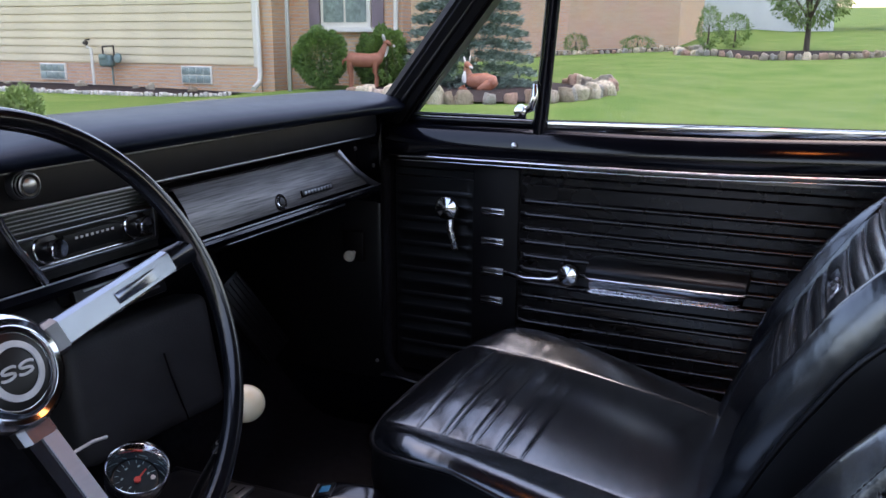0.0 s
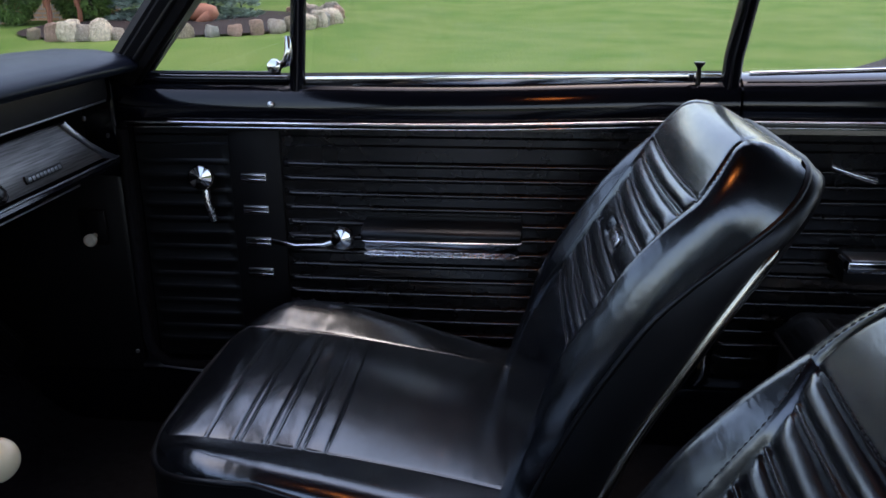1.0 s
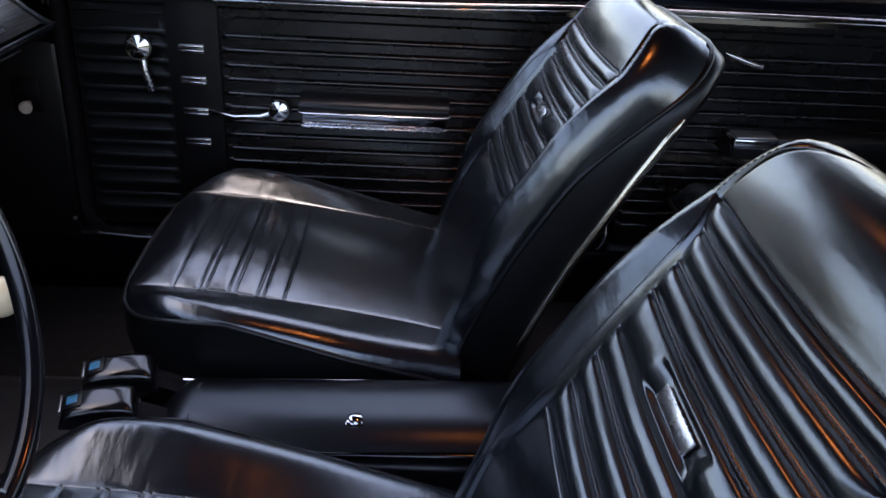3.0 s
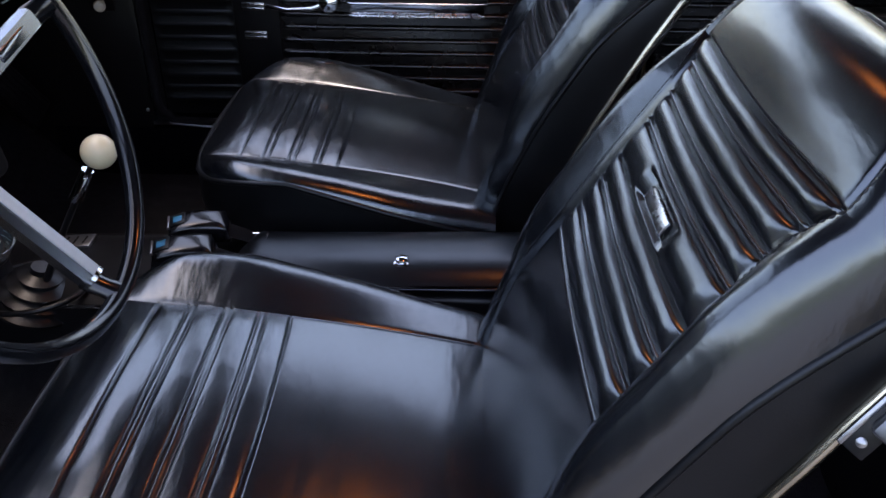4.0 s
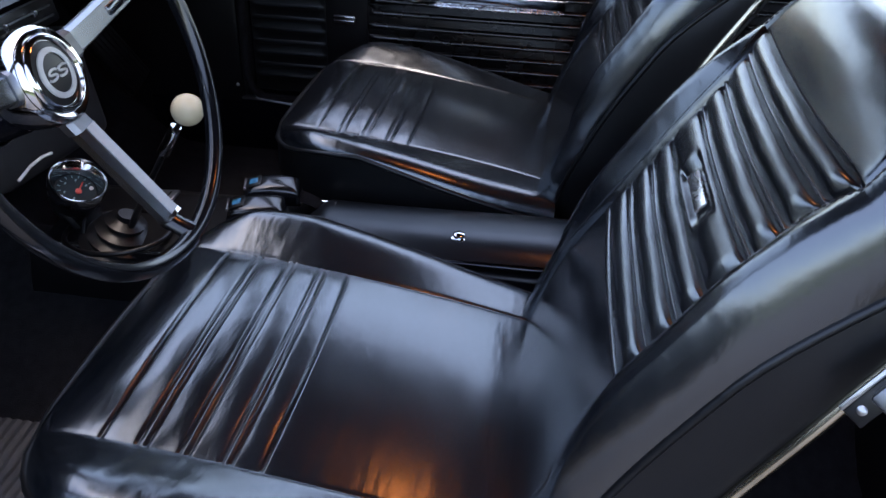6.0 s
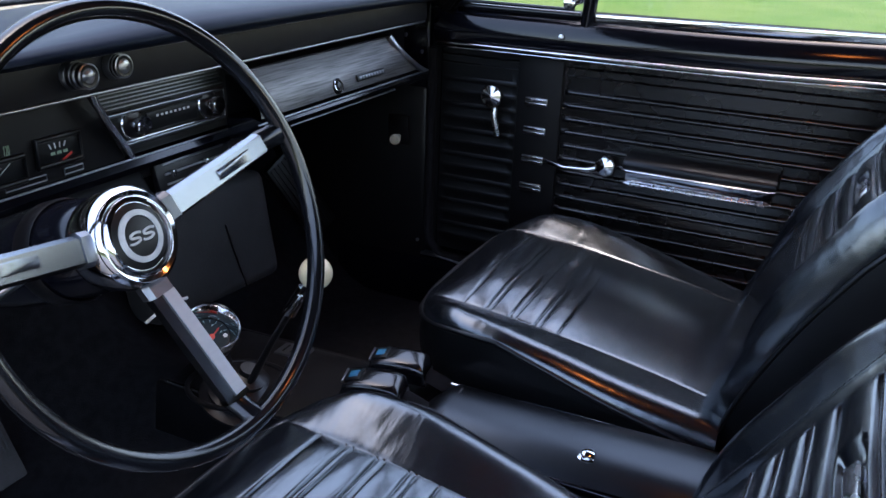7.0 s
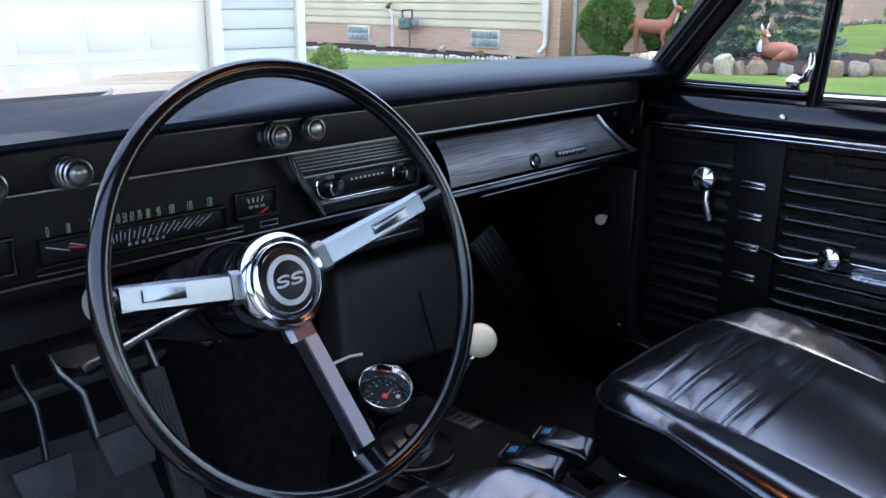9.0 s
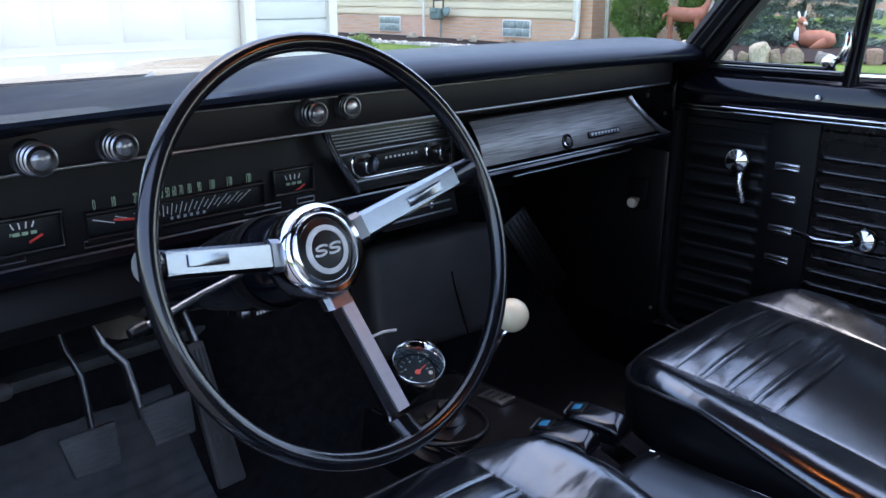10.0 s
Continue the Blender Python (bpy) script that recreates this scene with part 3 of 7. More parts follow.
door = thing("passenger_door", (0.75, 0.2, 0.40), "closed black vinyl car door with ribbed trim and chrome handles", "car door")
DX = 0.712
part("door_shell", prism([(0.725, 0.41), (-0.30, 0.41), (-0.315, 0.945), (0.725, 0.945)], DX + 0.006, 0.80, "x", 0.01), PAINT, door)
part("trim_panel", ribbed(0.452, -0.295, 0.43, 0.872, DX), DOORSKIN, door, "ribbed black vinyl")
part("front_trim_panel", ribbed(0.716, 0.545, 0.43, 0.872, DX + 0.001, 0.30), VINYL_SIDE, door)
part("trim_band", one_box((DX + 0.001, 0.4985, 0.65), (0.012, 0.094, 0.443), 0.004), PILLAR, door)
# painted upper rail, rolled over at the glass
rail = [(0.716, 0.878), (0.690, 0.884), (0.684, 0.900), (0.685, 0.915), (0.690, 0.932), (0.700, 0.945), (0.712, 0.9515), (0.80, 0.9505), (0.80, 0.878)]
bm = bmesh.new()
rows = [[bm.verts.new((x, y, z + 0.012 * sstep(0.2, -0.32, y))) for x, z in rail] for y in [0.725 - 1.04 * i / 12 for i in range(13)]]
for A, B in zip(rows, rows[1:]):
    for j in range(len(rail)):
        bm.faces.new((A[j], A[(j + 1) % len(rail)], B[(j + 1) % len(rail)], B[j]))
bm.faces.new(rows[0]), bm.faces.new(rows[-1])
part("upper_rail", bm, PAINT, door, "gloss black painted metal")
for dz, r in ((0.0, 0.0030), (-0.0085, 0.0022)):
    bm = bmesh.new()
    tube(bm, [(0.6815 + (0.004 if dz else 0), y, 0.8865 + dz + 0.012 * sstep(0.2, -0.32, y)) for y in [0.716 - 0.127 * i for i in range(9)]], r, 8)
    part("bright_moulding", bm, CHROME, door)
part("window_felt", prism([(0.722, 0.9505), (-0.305, 0.9625), (-0.305, 0.9655), (0.722, 0.9535)], 0.713, 0.80, "x"), CARPET, door)
part("glass_run", prism([(0.400, 0.946), (-0.29, 0.958), (-0.29, 0.972), (0.400, 0.962)], 0.705, 0.712, "x", 0.001), CHROME, door, "thin chrome glass seal")
part("door_glass", prism([(0.395, 0.955), (-0.285, 0.968), (-0.325, 1.335), (0.350, 1.335)], 0.726, 0.730, "x"), GLASS, door).visible_shadow = False
part("vent_glass", prism([(0.672, 0.968), (0.430, 0.968), (0.390, 1.320), (0.396, 1.320)], 0.722, 0.726, "x"), GLASS, door).visible_shadow = False
bm = bmesh.new()
tube(bm, [(0.708, 0.416, 0.935), (0.708, 0.412, 0.98), (0.700, 0.395, 1.18), (0.660, 0.378, 1.335)], 0.0135, 8)
part("vent_post", bm, PAINT, door, "black vent window division post")
bm = bmesh.new()
tube(bm, [(0.712, 0.43, 0.957), (0.712, 0.685, 0.957), (0.703, 0.660, 0.985), (0.625, 0.420, 1.27)], 0.0065, 8)
part("vent_frame", bm, PAINT, door)
bm = bmesh.new()
tube(bm, [(0.703, 0.44, 0.968), (0.703, 0.672, 0.968)], 0.0035, 6)
part("vent_seal", bm, PAINT, door)
latch = part("vent_latch", lathe(bmesh.new(), [(0, 0), (0.011, 0.001), (0.013, 0.006), (0.011, 0.012), (0.0, 0.014)], frame_at((0.694, 0.446, 0.980), (-1, 0, 0.1)), 20), CHROME, door, "chrome vent window catch")
bm = bmesh.new()
tube(bm, [(0.692, 0.440, 0.982), (0.685, 0.424, 0.988), (0.685, 0.419, 1.008), (0.690, 0.421, 1.030)], [0.006, 0.008, 0.007, 0.005], 8)
part("latch_lever", bm, CHROME, latch)
part("screw", lathe(bmesh.new(), [(0, 0), (0.005, 0), (0.005, 0.002), (0.003, 0.003), (0, 0.003)], frame_at((0.6815, 0.455, 0.919), (-1, 0, 0.25)), 12), BRIGHT, door)
bm = lathe(bmesh.new(), [(0.0, 0), (0.004, 0), (0.004, 0.02), (0.003, 0.026), (0.005, 0.030), (0.0085, 0.034), (0.0085, 0.037), (0, 0.038)], frame_at((0.69, -0.246, 0.955), (0, 0, 1)), 16)
part("lock_knob", bm, PLASTIC, door, "black push-down lock button")


def winder(parent, at, arm_to, length):
    """Window crank: boss, curved arm, turned knob."""
    x, y, z = at
    boss = part("winder", lathe(bmesh.new(), [(0, 0), (0.014, 0), (0.013, 0.012), (0.008, 0.016), (0, 0.016)], frame_at((DX - 0.004, arm_to[0], arm_to[1]), (-1, 0, 0)), 20), CHROME, parent, "chrome window winder")
    bm = bmesh.new()
    tube(bm, [(DX - 0.016, arm_to[0], arm_to[1]), (DX - 0.024, (y + arm_to[0]) / 2, (z + arm_to[1]) / 2), (x + 0.008, y, z)], [0.0075, 0.0062, 0.0085], 8)
    part("arm", bm, BRIGHT, boss)
    part("knob", lathe(bmesh.new(), [(0, -0.006), (0.010, -0.005), (0.012, 0.002), (0.020, 0.004), (0.0240, 0.009), (0.0245, 0.013), (0.0225, 0.0165), (0.0205, 0.0165), (0.0195, 0.018), (0.010, 0.0205), (0, 0.0225)], frame_at((x, y, z), (-1, -0.12, 0.1)), 28), CHROME, boss)


winder(door, (0.697, 0.592, 0.788), (0.578, 0.708), 0.08)
# inside door handle
bm = bmesh.new()
tube(bm, [(0.694, 0.345, 0.678), (0.690, 0.38, 0.667), (0.693, 0.43, 0.663), (0.702, 0.472, 0.668), (DX, 0.48, 0.668)], [0.007, 0.006, 0.0055, 0.006, 0.006], 8)
handle = part("release_handle", bm, CHROME, door, "chrome inside door handle")
part("handle_boss", lathe(bmesh.new(), [(0.010, -0.024), (0.011, -0.004), (0.020, 0.0), (0.0215, 0.006), (0.0195, 0.0105), (0.018, 0.0105), (0.017, 0.0125), (0.008, 0.015), (0, 0.0165)], frame_at((0.694, 0.345, 0.680), (-1, 0, 0.12)), 30), CHROME, handle)
# armrest
part("armrest", prism([(0.652, 0.690), (0.72, 0.690), (0.72, 0.718), (0.690, 0.718), (0.662, 0.712), (0.651, 0.704)], 0.305, 0.028, "y", 0.005), VINYL_SIDE, door, "padded black armrest")
bm = bmesh.new()
tube(bm, [(0.655, 0.303, 0.690), (0.649, 0.295, 0.690), (0.649, 0.04, 0.690), (0.655, 0.030, 0.690)], 0.0028, 8)
part("armrest_bead", bm, CHROME, door)
part("armrest_base", prism([(0.658, 0.664), (0.72, 0.660), (0.72, 0.690), (0.651, 0.690)], 0.300, 0.034, "y", 0.004), CHROME, door, "bright metal armrest base")
bm = bmesh.new()
tube(bm, [(0.660, 0.300, 0.664), (0.655, 0.292, 0.664), (0.655, 0.042, 0.664), (0.660, 0.034, 0.664)], 0.0030, 8)
part("armrest_bead", bm, BRIGHT, door)
for z in (0.785, 0.726, 0.666, 0.607):
    ins = part("trim_insert", one_box((DX - 0.0055, 0.503, z), (0.005, 0.047, 0.016), 0.002), SATIN, door, "small bright ribbed insert")
    for dz in (-0.004, 0.004):
        part("insert_rib", one_box((DX - 0.0085, 0.503, z + dz), (0.003, 0.045, 0.004), 0.001), CHROME, ins)

# ---- driver door, swung open ----
open_door = thing("driver_door", (-0.82, 0.71, 0.40), "open black-trimmed driver door of the tan car", "car door")
od = Matrix.Translation((-0.83, 0.72, 0)) @ Matrix.Rotation(radians(-68), 4, "Z")
def swung(bm):
    bmesh.ops.transform(bm, matrix=od, verts=bm.verts)
    return bm
part("door_skin", swung(prism([(0.0, 0.30), (-1.02, 0.30), (-1.03, 0.945), (0.0, 0.945)], -0.13, -0.03, "x", 0.02)), CARPAINT, open_door)
part("trim_panel", swung(prism([(-0.01, 0.41), (-1.0, 0.41), (-1.0, 0.93), (-0.01, 0.93)], -0.03, 0.0, "x", 0.01)), DOORSKIN, open_door)
part("armrest", swung(prism([(-0.42, 0.665), (-0.69, 0.665), (-0.69, 0.715), (-0.42, 0.715)], 0.0, 0.055, "x", 0.01)), VINYL_SIDE, open_door)

# ---- rear quarter trim, passenger side ----
quarter = thing("rear_side_panel", (0.73, -0.8, 0.40), "black ribbed rear side trim with winder and ashtray armrest", "trim panel")
part("panel_shell", prism([(-0.315, 0.30), (-1.30, 0.30), (-1.30, 0.96), (-0.315, 0.945)], DX + 0.010, 0.775, "x", 0.008), PAINT, quarter)
part("trim_panel", ribbed(-0.322, -1.28, 0.43, 0.872, DX + 0.004), DOORSKIN, quarter, "ribbed black vinyl")
bm = bmesh.new()
rows = [[bm.verts.new((x + 0.002, y, z + 0.012 + (0.03 * sstep(-0.32, -1.2, y) if z > 0.93 else 0.0))) for x, z in rail] for y in [-0.32 - 0.98 * i / 8 for i in range(9)]]
for A, B in zip(rows, rows[1:]):
    for j in range(len(rail)):
        bm.faces.new((A[j], A[(j + 1) % len(rail)], B[(j + 1) % len(rail)], B[j]))
bm.faces.new(rows[0]), bm.faces.new(rows[-1])
part("upper_rail", bm, PAINT, quarter)
for dz, r in ((0.010, 0.003), (0.0015, 0.0022)):
    bm = bmesh.new()
    tube(bm, [(0.6830, y, 0.8875 + dz) for y in (-0.322, -0.8, -1.28)], r, 8)
    part("bright_moulding", bm, CHROME, quarter)
bm = bmesh.new()
tube(bm, [(0.708, -0.33, 0.972), (0.708, -0.8, 0.988), (0.708, -1.2, 1.01)], 0.004, 6)
part("glass_seal", bm, CHROME, quarter)
part("quarter_glass", prism([(-0.325, 0.97), (-1.02, 0.99), (-1.0, 1.31), (-0.340, 1.335)], 0.726, 0.730, "x"), GLASS, quarter).visible_shadow = False
bm = bmesh.new()
tube(bm, [(0.708, -0.300, 0.94), (0.706, -0.302, 1.0), (0.690, -0.322, 1.15), (0.650, -0.350, 1.335)], 0.0155, 8)
part("window_post", bm, PAINT, quarter, "black quarter window post")
boss = part("winder", lathe(bmesh.new(), [(0, 0), (0.014, 0), (0.012, 0.014), (0, 0.015)], frame_at((DX, -0.475, 0.823), (-1, 0, 0)), 18), CHROME, quarter, "chrome window winder")
bm = bmesh.new()
tube(bm, [(0.700, -0.475, 0.823), (0.692, -0.51, 0.812), (0.690, -0.545, 0.802)], 0.0055, 8)
part("arm", bm, CHROME, boss)
part("knob", lathe(bmesh.new(), [(0, 0), (0.010, 0.0), (0.018, 0.006), (0.018, 0.016), (0, 0.018)], frame_at((0.693, -0.548, 0.801), (-1, 0, 0)), 22), PLASTIC, boss)
part("armrest", one_box((0.690, -0.72, 0.655), (0.075, 0.44, 0.05), 0.014), VINYL_SIDE, quarter, "black rear armrest")
tray = part("ashtray", one_box((0.665, -0.545, 0.668), (0.05, 0.085, 0.02), 0.004), CHROME, quarter, "chrome ashtray in the armrest")
part("ashtray_lid", one_box((0.662, -0.545, 0.680), (0.046, 0.078, 0.006), 0.002), SATIN, tray)


# ---- bucket seats ----
SEAT_Y0, SEAT_Y1 = 0.02, 0.492
PLEATS = (0.415, 0.380, 0.371, 0.340, 0.331, 0.300, 0.291, 0.263)
BACK0 = Vector((0, 0.050, 0.565))
UP = Vector((0, -0.525, 0.851))
OUT = Vector((0, 0.851, 0.525))
BACK_LINES = (0.163, 0.193, 0.200, 0.228, 0.235, 0.262, 0.302, 0.309, 0.334, 0.341, 0.366, 0.373, 0.394)


def cushion_half(y):
    k = min(1.0, max(0.0, (y - 0.345) / (SEAT_Y1 - 0.345)))
    return 0.126 + 0.136 * (1 - k ** 2.8) ** 0.5 - 0.012 * sstep(0.2, 0.02, y)


def cushion_edge(y):
    return 0.500 + 0.31 * (min(y, 0.33) - 0.07) - 0.014 * sstep(0.385, SEAT_Y1, y)


def spaced(lo, hi, step, marks, offs=(0.001, 0.0022, 0.004)):
    """Even stations from lo to hi with closer ones about each mark."""
    n = max(2, round((hi - lo) / step))
    out = {round(lo + (hi - lo) * i / n, 5) for i in range(n + 1)}
    for m in marks:
        out |= {round(m + k, 5) for o in (0.0, *offs) for k in (o, -o) if lo < m + k < hi}
    out = sorted(out)
    return [q for i, q in enumerate(out) if i == 0 or q - out[i - 1] > 0.0004]


def across(seam, w):
    """Half-width stations: even inside the seam, close about it and towards the edge."""
    ins = [seam * k for k in (0, 0.07, 0.14, 0.21, 0.28, 0.35, 0.42, 0.49, 0.56, 0.63, 0.70, 0.76, 0.82, 0.87, 0.91, 0.94, 0.96, 0.975, 0.988)]
    r = w - seam
    outs = [seam + r * k for k in (0.0, 0.012, 0.03, 0.055, 0.09, 0.14, 0.2, 0.27, 0.34, 0.41, 0.48, 0.55, 0.62, 0.69, 0.75, 0.81, 0.86, 0.90, 0.935, 0.96, 0.98, 0.992, 1.0)]
    half = ins + outs
    return [-q for q in half[:0:-1]] + half


def woven(rows, cols_of, point):
    """A skin over rows whose stations across follow the seam."""
    vs, fs, k = [], [], 0
    for r in rows:
        xs = cols_of(r)
        k = len(xs)
        vs += [point(x, r) for x in xs]
    for i in range(len(rows) - 1):
        fs += [(i * k + j, i * k + j + 1, (i + 1) * k + j + 1, (i + 1) * k + j) for j in range(k - 1)]
    return vs, fs


def cushion_seam(y):
    return min(0.165, cushion_half(y) - 0.045)


def cushion_point(x, r):
    """Front roll, raised side bolsters, stitched pleats; r runs from back to front."""
    ax = abs(x)
    y = r + 0.006 * min(1.0, ax / 0.165) ** 2 * sstep(0.2, 0.26, r) * sstep(SEAT_Y1, 0.43, r)
    w = cushion_half(y)
    ax = min(ax, w)
    seam = cushion_seam(r)
    top = 0.577 + 0.20 * (y - 0.40) - 0.20 * ((max(y, 0.0) - 0.10) ** 2 - 0.09)
    u = min(1.0, max(0.0, (ax - seam + 0.001) / (0.88 * (w - seam))))
    hump = 0.034 * (u - max(0.0, u - 0.5) ** 2) * (0.08 + 0.92 * sstep(0.08, 0.39, y))
    z = top + hump * sstep(0.489, 0.405, y)
    qa, qb = max(0.0, 1 - (w - ax) / 0.038), max(0.0, 1 - (SEAT_Y1 - y) / 0.054)
    q = min(1.0, (qa ** 3 + qb ** 3) ** (1 / 3))
    e = cushion_edge(y)
    z = e + (z - e) * math.sqrt(max(0.0, 1 - q * q))
    inner = sstep(seam, seam - 0.003, ax)
    soft = sstep(seam, seam - 0.03, ax)
    for p in PLEATS:
        z -= 0.0023 * bell(r, p, 0.0015) * inner
    for lo, hi in ((0.415, 0.380), (0.371, 0.340), (0.331, 0.300), (0.291, 0.263)):
        if hi < r < lo:
            z += 0.0011 * math.sin(math.pi * (r - hi) / (lo - hi)) * soft
    z += (0.0065 + 0.010 * sstep(0.20, 0.40, y)) * max(0.0, 1 - (ax / seam) ** 2) * sstep(0.0, 0.1, y) * sstep(SEAT_Y1, 0.42, y)
    z -= 0.0009 * bell(ax, seam, 0.0022) * (1 - q) ** 0.5
    # soft creases of use across the pleats and on the bolsters
    z += 0.0008 * noise.noise(Vector((x * 9, y * 9, 3)))
    z += 0.0006 * noise.noise(Vector((x * 16 + y * 50, y * 18 - x * 40, 5))) * sstep(0.22, 0.32, y) * (1 - q)
    return (math.copysign(ax, x), y, z)


def cushion_rim(n=40):
    """Points round the piping, from one rear corner over the front to the other."""
    left = [(-cushion_half(y), y, cushion_edge(y)) for y in [SEAT_Y0 + (SEAT_Y1 - SEAT_Y0) * i / n for i in range(n + 1)]]
    w = cushion_half(SEAT_Y1)
    front = [(-w + 2 * w * i / 14, SEAT_Y1 + 0.004 * math.sin(math.pi * i / 14), cushion_edge(SEAT_Y1)) for i in range(1, 14)]
    return left + front + [(-x, y, z) for x, y, z in left[::-1]]


EDGE_F = -0.024
S_LOW, S_TOP = -0.100, 0.487


def back_half(s):
    w = 0.212 - 0.015 * sstep(0.10, S_LOW, s) - 0.008 * sstep(0.25, 0.45, s)
    k = min(1.0, max(0.0, (s - (S_TOP - 0.10)) / 0.10))
    return w - 0.088 * (1 - math.sqrt(max(0.0, 1 - k ** 2.3)))


def edge_f(s):
    """Depth of the piped edge: it lies further back towards the top."""
    return EDGE_F - 0.048 * sstep(0.24, 0.47, s)


def back_seam(s):
    return min(0.150 + 0.050 * sstep(0.34, 0.47, s) + 0.040 * sstep(0.18, -0.02, s), back_half(min(s, S_TOP)) - 0.036)


def back_curve(s):
    """The whole back stands more upright at its foot and lies over at its top."""
    return -0.62 * max(0.0, 0.19 - s) ** 2 - 0.9 * max(0.0, s - 0.37) ** 2


def back_bow(x):
    return 0.004 * (1 - min(1.0, abs(x) / 0.15) ** 2)


def back_front(x, r):
    """Height of the upholstery over the backrest's plane; r is the row, bowed with the pleats."""
    s = r - back_bow(x)
    w = back_half(s)
    ax = abs(x)
    seam = back_seam(r)
    f = 0.028 * math.sin(math.pi * min(1.0, max(0.0, (ax - seam) / 0.092))) * (1 - 0.9 * sstep(0.28, 0.44, s))
    f += 0.006 * math.cos(min(1, ax / 0.26) * math.pi / 2)
    if s > 0.398:
        # the head pad swells like a pillow
        f += 0.006 * math.cos(min(1.0, ax / 0.19) * math.pi / 2) * math.sin(math.pi * min(1.0, (s - 0.398) / (S_TOP - 0.398)))
    inner = sstep(seam, seam - 0.003, ax)
    soft = sstep(seam, seam - 0.02, ax)
    for p in BACK_LINES:
        f -= 0.0030 * bell(r, p, 0.0018) * inner
    for lo, hi in ((0.163, 0.193), (0.200, 0.228), (0.235, 0.262), (0.262, 0.302), (0.309, 0.334), (0.341, 0.366), (0.373, 0.394)):
        if lo < r < hi:
            f += 0.0048 * math.sin(math.pi * (r - lo) / (hi - lo)) ** 0.8 * soft
    f -= 0.0045 * bell(ax, seam, 0.0026)
    # pocket for the emblem
    f -= 0.0065 * sstep(0.015, 0.009, abs(r - 0.282)) * sstep(0.056, 0.042, ax)
    d = min(w - ax, S_TOP - s)
    R = 0.042
    if d < R:
        q, e = min(1.0, (R - d) / R), 2 + 0.9 * sstep(0.26, 0.44, s)
        f = edge_f(s) + (f - edge_f(s)) * max(0.0, 1 - q ** e) ** (1 / e)
    return f + 0.0009 * noise.noise(Vector((x * 13, s * 13, 9)))


def on_back(x, s, f):
    return tuple(Vector((x, 0, 0)) + BACK0 + UP * s + OUT * (f + back_curve(s)))


def back_outline(f, grow=0.0, lean=0.0, n=30, k=0.0):
    """A loop round the backrest; k carries it from depth f towards the piped edge."""
    left = [(-back_half(s) - grow, s) for s in [S_LOW + (S_TOP - S_LOW) * (1 - (1 - i / n) ** 1.6) for i in range(n + 1)]]
    w = -left[-1][0]
    top = [(-w + 2 * w * i / 8, S_TOP + grow) for i in range(1, 8)]
    return [on_back(x, s, f + (edge_f(s) - EDGE_F) * k - 0.05 * max(0.0, 0.30 - s) * lean) for x, s in left + top + [(-x, s) for x, s in left[::-1]]]


def ribbon(loops, cap=False):
    """A skin between loops of equal length."""
    k = len(loops[0])
    vs = [p for lp in loops for p in lp]
    fs = [(i * k + j, i * k + j + 1, (i + 1) * k + j + 1, (i + 1) * k + j) for i in range(len(loops) - 1) for j in range(k - 1)]
    if cap:
        fs.append(tuple(range((len(loops) - 1) * k, len(loops) * k)))
    return vs, fs


